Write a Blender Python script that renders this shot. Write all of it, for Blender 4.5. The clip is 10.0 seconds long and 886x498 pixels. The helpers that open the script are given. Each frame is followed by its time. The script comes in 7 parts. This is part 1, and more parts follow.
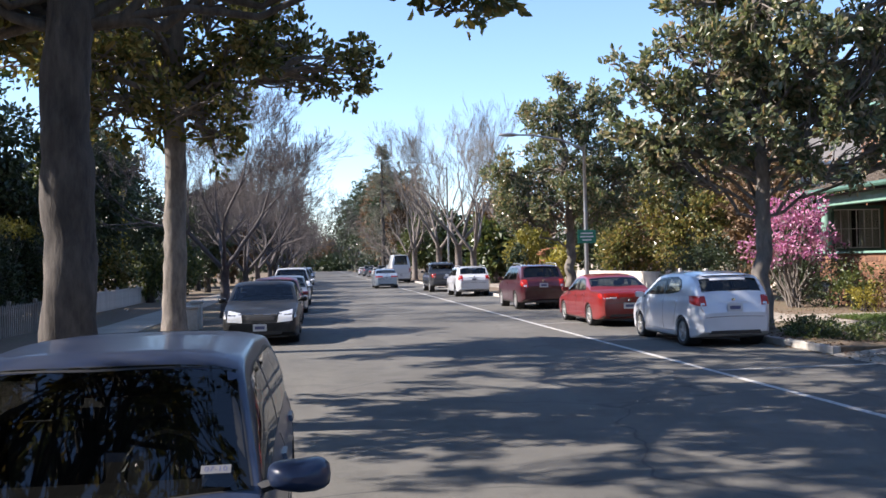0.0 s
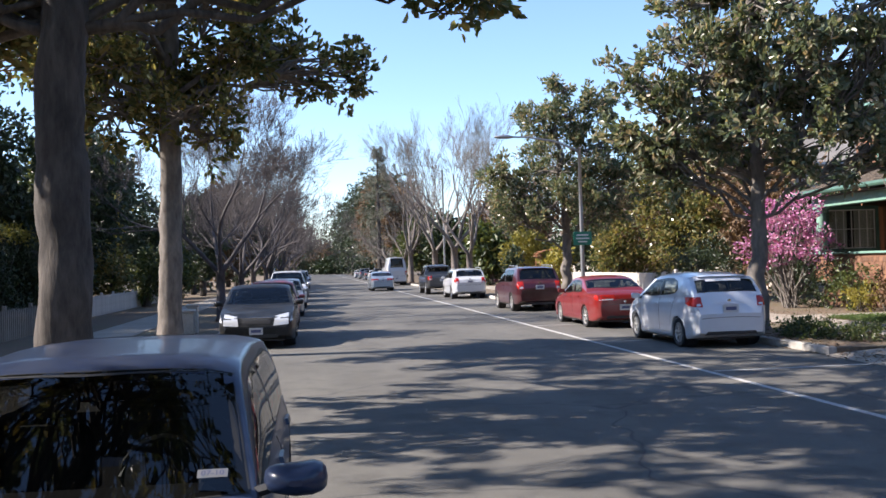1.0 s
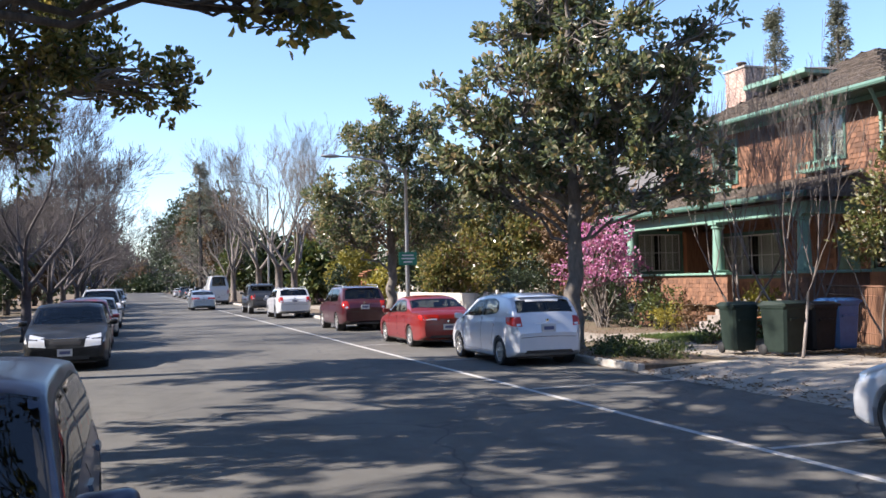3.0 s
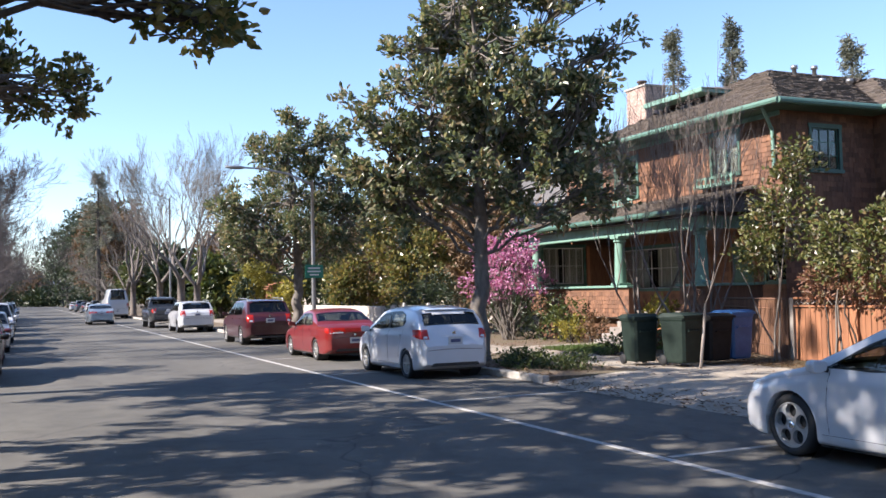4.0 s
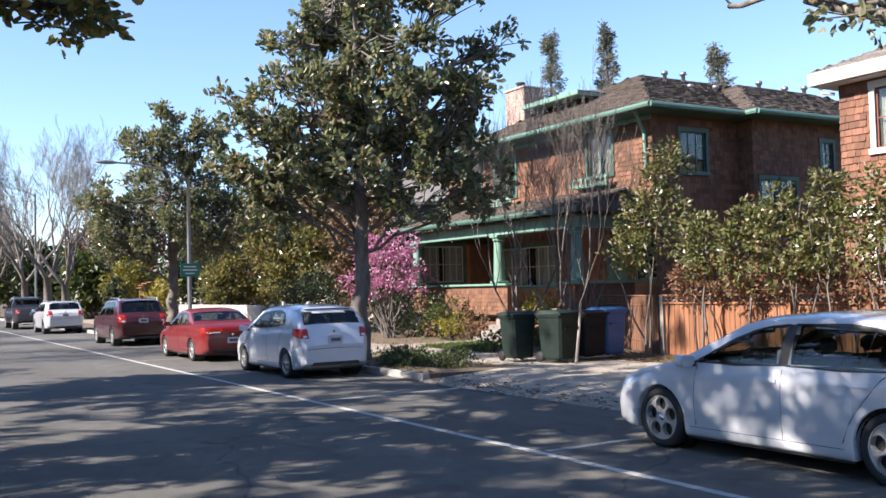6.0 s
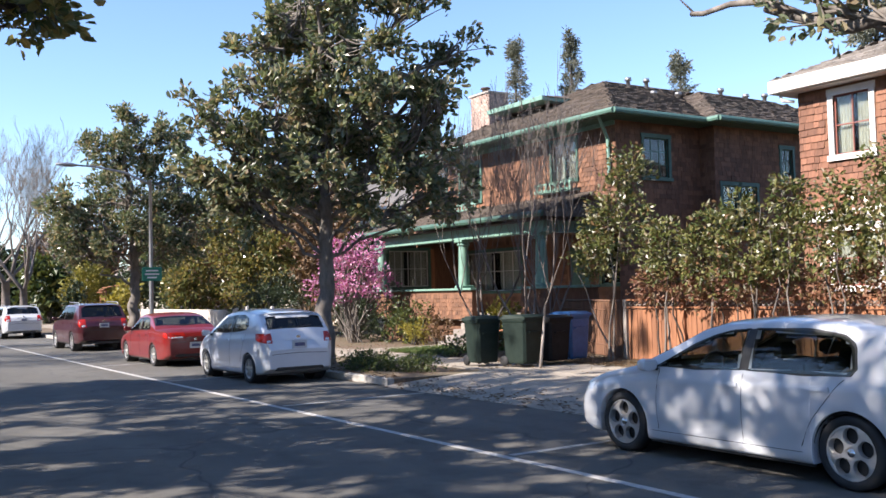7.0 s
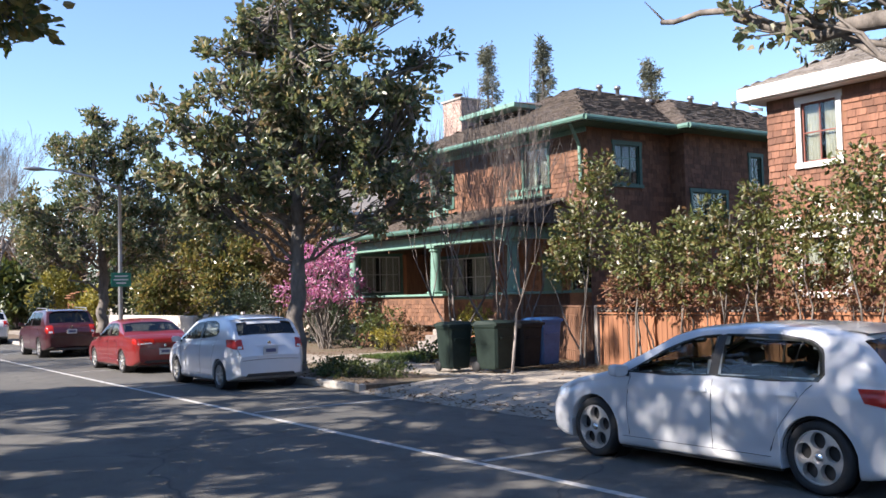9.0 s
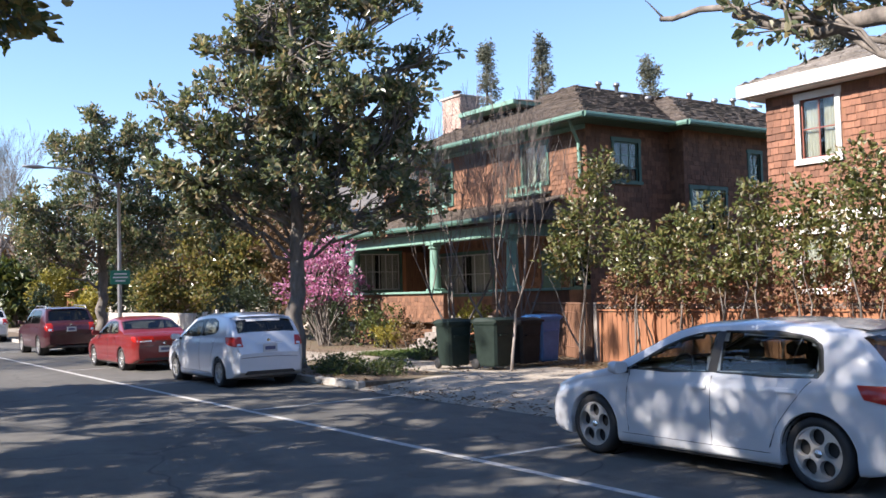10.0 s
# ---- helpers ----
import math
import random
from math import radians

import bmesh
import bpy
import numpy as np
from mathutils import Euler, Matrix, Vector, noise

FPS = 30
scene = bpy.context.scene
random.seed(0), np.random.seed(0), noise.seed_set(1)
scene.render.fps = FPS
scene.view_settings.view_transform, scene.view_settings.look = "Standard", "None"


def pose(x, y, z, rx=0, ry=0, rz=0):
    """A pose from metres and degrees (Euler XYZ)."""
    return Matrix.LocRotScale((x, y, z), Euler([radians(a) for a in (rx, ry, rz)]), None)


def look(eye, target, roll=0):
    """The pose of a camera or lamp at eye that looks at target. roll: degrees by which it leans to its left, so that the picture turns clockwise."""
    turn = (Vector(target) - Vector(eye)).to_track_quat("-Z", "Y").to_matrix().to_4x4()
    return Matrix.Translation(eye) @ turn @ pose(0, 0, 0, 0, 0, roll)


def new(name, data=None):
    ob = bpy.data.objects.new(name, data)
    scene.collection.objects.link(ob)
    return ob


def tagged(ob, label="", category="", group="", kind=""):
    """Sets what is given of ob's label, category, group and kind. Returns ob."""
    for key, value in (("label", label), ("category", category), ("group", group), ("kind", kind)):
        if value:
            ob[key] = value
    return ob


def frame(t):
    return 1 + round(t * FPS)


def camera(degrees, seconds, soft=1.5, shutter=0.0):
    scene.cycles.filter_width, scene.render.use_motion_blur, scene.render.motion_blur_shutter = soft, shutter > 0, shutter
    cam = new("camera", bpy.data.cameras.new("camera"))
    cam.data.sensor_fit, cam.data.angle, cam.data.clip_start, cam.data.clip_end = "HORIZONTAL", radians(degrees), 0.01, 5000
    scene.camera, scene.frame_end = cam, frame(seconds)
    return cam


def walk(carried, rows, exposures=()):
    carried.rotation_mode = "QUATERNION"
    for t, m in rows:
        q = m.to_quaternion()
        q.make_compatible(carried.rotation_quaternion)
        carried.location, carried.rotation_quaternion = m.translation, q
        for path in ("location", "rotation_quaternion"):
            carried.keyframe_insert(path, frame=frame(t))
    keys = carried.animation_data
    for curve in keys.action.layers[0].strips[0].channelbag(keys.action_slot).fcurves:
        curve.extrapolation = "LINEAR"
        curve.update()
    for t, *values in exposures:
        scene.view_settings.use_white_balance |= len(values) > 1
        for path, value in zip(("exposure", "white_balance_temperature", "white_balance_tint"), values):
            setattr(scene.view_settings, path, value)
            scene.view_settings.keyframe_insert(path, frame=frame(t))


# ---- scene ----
EYE = 1.813
cam = camera(50.0, 10.0, soft=1.6)
# seconds, yaw, pitch, lean: the tripod stands still and pans along the far kerb
ROWS = [
    (0.0, -7.58, 0.83, 1.35), (0.5, -7.40, 0.86, 1.59), (1.0, -7.82, 0.97, 1.64), (1.5, -9.83, 1.26, 1.76),
    (2.0, -12.31, 1.45, 1.34), (2.5, -15.23, 1.60, 1.25), (4.0, -23.92, 2.55, 1.28), (4.5, -25.99, 2.59, 1.45),
    (5.0, -27.58, 2.37, 1.26), (5.5, -29.46, 2.24, 1.35), (6.0, -31.10, 2.28, 1.47), (7.5, -33.87, 2.59, 1.32),
    (8.0, -34.37, 2.65, 1.29), (8.5, -34.76, 2.73, 1.48), (9.0, -34.91, 2.81, 1.40), (9.5, -35.00, 2.81, 1.43),
    (10.0, -34.95, 2.64, 1.49),
]
walk(cam, [(t, pose(0, 0, EYE, 90 + pitch, lean, yaw)) for t, yaw, pitch, lean in ROWS])

# ---- sky and sun ----
SUN_AZ, SUN_EL = -82.0, 37.0          # degrees from the street's far end towards the left, and up
world = bpy.data.worlds.new("sky")
scene.world = world
world.use_nodes = True
wn = world.node_tree.nodes
sky = wn.new("ShaderNodeTexSky")
sky.sky_type, sky.sun_disc = "NISHITA", False
sky.sun_elevation, sky.sun_rotation = radians(SUN_EL), radians(SUN_AZ)
sky.air_density, sky.dust_density, sky.ozone_density = 1.0, 0.0, 4.3
world.node_tree.links.new(sky.outputs[0], wn["Background"].inputs[0])
wn["Background"].inputs[1].default_value = 0.102
lamp = bpy.data.lights.new("sun", "SUN")
lamp.energy, lamp.angle, lamp.color = 5.0, radians(0.55), (1.0, 0.93, 0.82)
sun = new("sun", lamp)
ca, ea = radians(SUN_AZ), radians(SUN_EL)
SUN = Vector((math.sin(ca) * math.cos(ea), math.cos(ca) * math.cos(ea), math.sin(ea)))
sun.matrix_world = look(SUN * 60, (0, 0, 0))
scene.view_settings.exposure = 1.42
scene.view_settings.use_white_balance = True
scene.view_settings.white_balance_temperature, scene.view_settings.white_balance_tint = 6400, 16


# ---- materials ----
def nodes_of(name):
    m = bpy.data.materials.new(name)
    m.use_nodes = True
    nt = m.node_tree
    return m, nt.nodes, nt.links, nt.nodes["Principled BSDF"]


def ramp(n, l, fac, stops):
    r = n.new("ShaderNodeValToRGB")
    while len(r.color_ramp.elements) < len(stops):
        r.color_ramp.elements.new(0.5)
    for e, (p, c) in zip(r.color_ramp.elements, stops):
        e.position, e.color = p, (*c, 1)
    l.new(fac, r.inputs[0])
    return r.outputs[0]


def noise_of(n, l, scale, detail=4, rough=0.6, stretch=None, space="Object"):
    tc = n.new("ShaderNodeTexCoord")
    t = n.new("ShaderNodeTexNoise")
    t.inputs["Scale"].default_value, t.inputs["Detail"].default_value, t.inputs["Roughness"].default_value = scale, detail, rough
    if stretch:
        mp = n.new("ShaderNodeMapping")
        mp.inputs["Scale"].default_value = stretch
        l.new(tc.outputs[space], mp.inputs[0])
        l.new(mp.outputs[0], t.inputs[0])
    else:
        l.new(tc.outputs[space], t.inputs[0])
    return t.outputs["Fac"]


def blend(n, l, a, b, fac, mode="MIX"):
    m = n.new("ShaderNodeMix")
    m.data_type, m.blend_type = "RGBA", mode
    for sock, v in ((m.inputs[6], a), (m.inputs[7], b)):
        if isinstance(v, tuple):
            sock.default_value = (*v, 1)
        else:
            l.new(v, sock)
    if isinstance(fac, (int, float)):
        m.inputs[0].default_value = fac
    else:
        l.new(fac, m.inputs[0])
    return m.outputs[2]


def bump_of(n, l, b, height, strength, dist=0.01):
    k = n.new("ShaderNodeBump")
    k.inputs["Strength"].default_value, k.inputs["Distance"].default_value = strength, dist
    l.new(height, k.inputs["Height"])
    l.new(k.outputs[0], b.inputs["Normal"])


def surface(name, dark, light, scale=6.0, rough=0.8, big=0.4, tint=None, bump=0.3, dist=0.01, stretch=None, island=0.0, piece=0.0, metal=0.0, spec=0.5):
    """Two colours mixed by grain and by large stains, with relief; island/piece: how far single pieces differ."""
    m, n, l, b = nodes_of(name)
    fine = noise_of(n, l, scale, 6, 0.65, stretch)
    col = ramp(n, l, fine, [(0.3, dark), (0.7, light)])
    stain = noise_of(n, l, big, 3, 0.5)
    mid = tint or tuple(0.75 * c for c in dark)
    col = blend(n, l, col, mid, ramp(n, l, stain, [(0.45, (0, 0, 0)), (0.75, (0.55, 0.55, 0.55))]))
    if island or piece:
        src = n.new("ShaderNodeNewGeometry").outputs["Random Per Island"] if island else n.new("ShaderNodeObjectInfo").outputs["Random"]
        amount = island or piece
        k = ramp(n, l, src, [(0.0, (1 - amount,) * 3), (1.0, (1 + amount * 0.6,) * 3)])
        col = blend(n, l, col, k, 1.0, "MULTIPLY")
    l.new(col, b.inputs["Base Color"])
    b.inputs["Roughness"].default_value, b.inputs["Metallic"].default_value = rough, metal
    b.inputs["Specular IOR Level"].default_value = spec
    if bump:
        bump_of(n, l, b, fine, bump, dist)
    return m


def leaf_mat(name, stops, rough=0.35, trans=0.25):
    """Leaves: every leaf takes its own colour of the ramp, and lets some light through."""
    m, n, l, b = nodes_of(name)
    g = n.new("ShaderNodeNewGeometry")
    col = ramp(n, l, g.outputs["Random Per Island"], stops)
    l.new(col, b.inputs["Base Color"])
    b.inputs["Roughness"].default_value = rough
    t = n.new("ShaderNodeBsdfTranslucent")
    l.new(blend(n, l, col, (1.0, 0.95, 0.5), 0.8, "MULTIPLY"), t.inputs[0])
    mix = n.new("ShaderNodeMixShader")
    mix.inputs[0].default_value = trans
    l.new(b.outputs[0], mix.inputs[1])
    l.new(t.outputs[0], mix.inputs[2])
    l.new(mix.outputs[0], n["Material Output"].inputs[0])
    return m


def paint(name, colour, metal=0.0, rough=0.28, coat=0.8, spec=0.5):
    """Car paint with dust and a clear coat."""
    m, n, l, b = nodes_of(name)
    dust = noise_of(n, l, 2.5, 5, 0.65)
    col = blend(n, l, colour, tuple(min(1, c * 0.8 + 0.05) for c in colour), ramp(n, l, dust, [(0.4, (0, 0, 0)), (0.8, (0.6,) * 3)]))
    l.new(col, b.inputs["Base Color"])
    b.inputs["Metallic"].default_value, b.inputs["Roughness"].default_value = metal, rough
    b.inputs["Specular IOR Level"].default_value = spec
    b.inputs["Coat Weight"].default_value, b.inputs["Coat Roughness"].default_value = coat, 0.06
    return m


def glass_mat(name, tint, gloss=0.9):
    m, n, l, b = nodes_of(name)
    tr = n.new("ShaderNodeBsdfTransparent")
    tr.inputs[0].default_value = (*tint, 1)
    gl = n.new("ShaderNodeBsdfGlossy")
    gl.inputs["Roughness"].default_value, gl.inputs["Color"].default_value = 0.02, (gloss, gloss, gloss, 1)
    fr = n.new("ShaderNodeLayerWeight")
    edge = ramp(n, l, fr.outputs["Facing"], [(0.0, (0.045,) * 3), (0.45, (0.06,) * 3), (0.7, (0.14,) * 3), (0.88, (0.4,) * 3), (1.0, (1, 1, 1))])
    mix = n.new("ShaderNodeMixShader")
    l.new(edge, mix.inputs[0])
    l.new(tr.outputs[0], mix.inputs[1])
    l.new(gl.outputs[0], mix.inputs[2])
    l.new(mix.outputs[0], n["Material Output"].inputs[0])
    return m


def asphalt_mat():
    m, n, l, b = nodes_of("asphalt")
    grain = noise_of(n, l, 90, 3, 0.7)
    col = ramp(n, l, grain, [(0.3, (0.056, 0.053, 0.046)), (0.7, (0.118, 0.112, 0.097))])
    wear = noise_of(n, l, 0.35, 4, 0.55, (2.0, 0.35, 1))
    col = blend(n, l, col, (0.138, 0.13, 0.112), ramp(n, l, wear, [(0.4, (0, 0, 0)), (0.7, (0.7,) * 3)]))
    blot = noise_of(n, l, 1.7, 5, 0.7)
    col = blend(n, l, col, (0.044, 0.042, 0.038), ramp(n, l, blot, [(0.5, (0, 0, 0)), (0.68, (0.6,) * 3)]))
    v = n.new("ShaderNodeTexVoronoi")
    v.feature = "DISTANCE_TO_EDGE"
    v.inputs["Scale"].default_value = 0.22
    warp = n.new("ShaderNodeTexCoord")
    mp = n.new("ShaderNodeVectorMath")
    mp.operation = "ADD"
    nz = n.new("ShaderNodeTexNoise")
    nz.inputs["Scale"].default_value = 0.9
    l.new(warp.outputs["Object"], nz.inputs[0])
    l.new(warp.outputs["Object"], mp.inputs[0])
    l.new(nz.outputs["Color"], mp.inputs[1])
    l.new(mp.outputs[0], v.inputs["Vector"])
    crack = ramp(n, l, v.outputs["Distance"], [(0.0, (0.8,) * 3), (0.006, (0, 0, 0))])
    col = blend(n, l, col, (0.025, 0.025, 0.027), crack)
    speck = noise_of(n, l, 26, 2, 0.8)
    col = blend(n, l, col, (0.2, 0.19, 0.175), ramp(n, l, speck, [(0.6, (0, 0, 0)), (0.72, (0.45,) * 3)]))
    l.new(col, b.inputs["Base Color"])
    b.inputs["Roughness"].default_value = 0.85
    bump_of(n, l, b, grain, 0.7, 0.01)
    return m


def worn_paint(name, colour, under):
    m, n, l, b = nodes_of(name)
    w = noise_of(n, l, 9, 6, 0.7)
    col = blend(n, l, colour, under, ramp(n, l, w, [(0.5, (0, 0, 0)), (0.68, (0.9,) * 3)]))
    l.new(col, b.inputs["Base Color"])
    b.inputs["Roughness"].default_value = 0.75
    return m


def plain(name, colour, rough=0.5, metal=0.0, spec=0.5):
    m, n, l, b = nodes_of(name)
    k = noise_of(n, l, 14, 4, 0.6)
    l.new(blend(n, l, colour, tuple(0.72 * c for c in colour), k), b.inputs["Base Color"])
    b.inputs["Roughness"].default_value, b.inputs["Metallic"].default_value = rough, metal
    b.inputs["Specular IOR Level"].default_value = spec
    return m


ASPHALT = asphalt_mat()
LINE = worn_paint("road paint", (0.42, 0.41, 0.39), (0.16, 0.16, 0.16))
CONCRETE = surface("concrete", (0.25, 0.215, 0.17), (0.38, 0.33, 0.27), 14, 0.9, 0.5, (0.2, 0.17, 0.13), 0.25)
KERB = surface("kerb concrete", (0.25, 0.235, 0.21), (0.44, 0.41, 0.37), 10, 0.85, 0.8, (0.2, 0.19, 0.17), 0.4)
EARTH = surface("earth and leaf litter", (0.07, 0.05, 0.035), (0.2, 0.14, 0.09), 9, 0.95, 0.35, (0.09, 0.1, 0.045), 0.6, 0.03)
GRASS_M = leaf_mat("grass", [(0, (0.05, 0.09, 0.02)), (1, (0.12, 0.17, 0.04))], 0.5)
BARK = surface("grey magnolia bark", (0.065, 0.056, 0.048), (0.23, 0.2, 0.172), 7, 0.9, 1.3, (0.1, 0.085, 0.07), 0.9, 0.03, (1, 1, 0.35))
BARK_DARK = surface("dark bark", (0.022, 0.018, 0.016), (0.1, 0.085, 0.072), 9, 0.92, 1.0, None, 1.0, 0.03, (1, 1, 0.25))
BARK_BARE = surface("bare twig bark", (0.055, 0.046, 0.046), (0.13, 0.112, 0.108), 6, 0.9, 1.0, None, 0.4, 0.02)
BARK_PALE = surface("pale sycamore bark", (0.085, 0.07, 0.06), (0.2, 0.168, 0.15), 3, 0.85, 0.8, (0.2, 0.17, 0.13), 0.4, 0.02)
# colours raised up to a pale stop, in place of glossy leaf sheen
MAGNOLIA = leaf_mat("magnolia leaves", [(0, (0.07, 0.095, 0.055)), (0.4, (0.14, 0.17, 0.1)), (0.68, (0.22, 0.24, 0.15)), (0.86, (0.32, 0.24, 0.15)), (1, (0.42, 0.42, 0.32))], 0.26, 0.42)
# yellower copy of MAGNOLIA with sunlight put into its colours
MAGNOLIA_WARM = leaf_mat("sunlit magnolia leaves", [(0, (0.06, 0.08, 0.03)), (0.4, (0.14, 0.15, 0.055)), (0.75, (0.24, 0.18, 0.07)), (1, (0.36, 0.34, 0.14))], 0.24, 0.46)
HEDGE_LEAF = leaf_mat("hedge leaves", [(0, (0.05, 0.07, 0.02)), (0.45, (0.11, 0.12, 0.035)), (0.75, (0.2, 0.19, 0.07)), (0.88, (0.17, 0.09, 0.045)), (0.94, (0.36, 0.35, 0.25))], 0.3, 0.25)
SHRUB_LEAF = leaf_mat("shrub leaves", [(0, (0.03, 0.05, 0.015)), (0.6, (0.075, 0.1, 0.025)), (1, (0.16, 0.17, 0.05))], 0.4, 0.25)
DARK_LEAF = leaf_mat("dark evergreen leaves", [(0, (0.016, 0.03, 0.012)), (1, (0.05, 0.07, 0.025))], 0.45, 0.15)
YELLOW_LEAF = leaf_mat("yellow leaves", [(0, (0.16, 0.15, 0.03)), (1, (0.38, 0.32, 0.06))], 0.45, 0.35)
BROWN_LEAF = leaf_mat("dry brown leaves", [(0, (0.09, 0.05, 0.025)), (1, (0.2, 0.125, 0.065))], 0.6, 0.2)
RUSSET = leaf_mat("dry russet leaves", [(0, (0.12, 0.05, 0.028)), (0.6, (0.24, 0.115, 0.07)), (0.85, (0.13, 0.12, 0.04)), (1, (0.34, 0.24, 0.17))], 0.5, 0.25)
PETAL = leaf_mat("pink petals", [(0, (0.4, 0.09, 0.27)), (0.55, (0.52, 0.2, 0.39)), (1, (0.68, 0.42, 0.56))], 0.5, 0.35)
# greyed and lightened: distance haze is put into the needle colour
NEEDLE = leaf_mat("conifer needles", [(0, (0.09, 0.1, 0.075)), (1, (0.19, 0.19, 0.15))], 0.7, 0.25)
SHINGLE = surface("red cedar shingles", (0.12, 0.054, 0.029), (0.23, 0.112, 0.06), 18, 0.82, 0.7, (0.1, 0.05, 0.033), 0.5, 0.008, (1, 1, 0.15), island=0.38)
SHINGLE_PIECE = surface("cedar shingle", (0.145, 0.06, 0.035), (0.255, 0.118, 0.068), 18, 0.82, 0.7, (0.13, 0.065, 0.043), 0.5, 0.008, (1, 1, 0.15), piece=0.38)
ROOFING = surface("weathered roof shakes", (0.055, 0.041, 0.032), (0.145, 0.115, 0.094), 16, 0.92, 0.6, (0.09, 0.075, 0.055), 0.7, 0.02, island=0.45)
ROOF_GREY = surface("grey asphalt roofing", (0.17, 0.15, 0.13), (0.3, 0.27, 0.24), 22, 0.92, 0.6, None, 0.5, 0.01, island=0.2)
GREEN_TRIM = surface("green painted trim", (0.13, 0.24, 0.185), (0.19, 0.32, 0.26), 5, 0.55, 0.8, (0.12, 0.24, 0.18), 0.1)
DARK_GREEN = surface("dark green gutter paint", (0.045, 0.1, 0.075), (0.07, 0.14, 0.105), 5, 0.5, 0.8, None, 0.1)
GUTTER = surface("green gutter paint", (0.085, 0.17, 0.13), (0.12, 0.22, 0.175), 5, 0.5, 0.8, None, 0.1)
WHITE_TRIM = surface("white painted trim", (0.54, 0.52, 0.49), (0.66, 0.645, 0.62), 6, 0.6, 0.9, (0.46, 0.43, 0.39), 0.1)
RED_SASH = plain("dull red sash paint", (0.24, 0.075, 0.055), 0.5)
CURTAIN = surface("pale curtain", (0.5, 0.47, 0.4), (0.68, 0.64, 0.56), 8, 0.9, 1.5, None, 0.3, 0.01, (3, 3, 0.2))
# near-black for panels that stand in for the shade indoors
ROOM_SHADE = plain("painted room shade", (0.03, 0.028, 0.026), 0.9)
BRICK_M = surface("pale chimney brick", (0.3, 0.19, 0.15), (0.5, 0.37, 0.31), 12, 0.88, 0.8, None, 0.4, 0.006, piece=0.3)
MORTAR = surface("mortar", (0.3, 0.27, 0.235), (0.42, 0.38, 0.34), 20, 0.92, 0.8)
FENCE_M = surface("redwood fence boards", (0.19, 0.078, 0.036), (0.36, 0.155, 0.074), 8, 0.75, 0.9, (0.14, 0.058, 0.03), 0.35, 0.006, (1, 1, 0.12), piece=0.25)
# weathered boards, their brown set dark for the shade they stand in
LATTICE_M = surface("shade-darkened weathered boards", (0.11, 0.05, 0.026), (0.2, 0.1, 0.055), 8, 0.85, 0.8, None, 0.4, 0.006, (1, 1, 0.15), piece=0.25)
GREY_WOOD = surface("weathered grey wood", (0.2, 0.17, 0.15), (0.36, 0.32, 0.28), 10, 0.85, 0.8, None, 0.4, 0.006, (1, 1, 0.15), piece=0.25)
PICKET_M = surface("white picket paint", (0.5, 0.47, 0.44), (0.7, 0.67, 0.63), 8, 0.7, 1.0, (0.4, 0.36, 0.32), 0.2, piece=0.12)
STUCCO = surface("pale stucco", (0.4, 0.36, 0.31), (0.52, 0.47, 0.41), 12, 0.9, 0.6, None, 0.3)
DARK_SIDING = surface("dark brown siding", (0.05, 0.035, 0.028), (0.1, 0.07, 0.055), 8, 0.85, 0.6, None, 0.3, 0.008, (1, 1, 4))
GALV = plain("galvanised steel", (0.34, 0.34, 0.34), 0.45, 0.8)
SIGN_GREEN = plain("green sign face", (0.02, 0.2, 0.13), 0.4)
SIGN_WHITE = plain("white sign paint", (0.75, 0.75, 0.73), 0.45)
BIN_GREEN = surface("dark green plastic", (0.009, 0.017, 0.013), (0.016, 0.027, 0.021), 8, 0.6, 1.2, None, 0.1, spec=0.25)
BIN_BLACK = surface("black plastic", (0.007, 0.007, 0.008), (0.014, 0.014, 0.015), 8, 0.65, 1.2, None, 0.1, spec=0.2)
BIN_BLUE = surface("blue plastic", (0.018, 0.075, 0.2), (0.03, 0.11, 0.27), 8, 0.4, 1.2, None, 0.1)
TERRACOTTA = plain("terracotta", (0.34, 0.14, 0.07), 0.8)
TYRE = plain("tyre rubber", (0.022, 0.022, 0.023), 0.75)
RIM = plain("alloy rim", (0.58, 0.57, 0.55), 0.32, 0.5)
CHROME = plain("chrome", (0.75, 0.75, 0.75), 0.12, 1.0)
TRIM_BLACK = plain("black plastic trim", (0.02, 0.02, 0.021), 0.5)
LINING = plain("dark cabin cloth", (0.018, 0.018, 0.019), 0.95, 0.0, 0.1)
SEAT_M = plain("dark seat cloth", (0.045, 0.043, 0.042), 0.85)
LAMP_CLEAR = plain("headlamp lens", (0.7, 0.72, 0.74), 0.1, 0.3)
LAMP_RED = plain("red lamp lens", (0.4, 0.02, 0.015), 0.15)
LAMP_AMBER = plain("amber lens", (0.6, 0.2, 0.02), 0.15)
PLATE = plain("number plate", (0.6, 0.6, 0.6), 0.4)
PLATE_INK = plain("plate ink", (0.09, 0.1, 0.2), 0.5)
GLASS_CAR = glass_mat("tinted car glass", (0.42, 0.46, 0.45))
GLASS_DARK = glass_mat("privacy car glass", (0.12, 0.13, 0.13))
GLASS_WIN = glass_mat("window glass", (0.8, 0.83, 0.82))


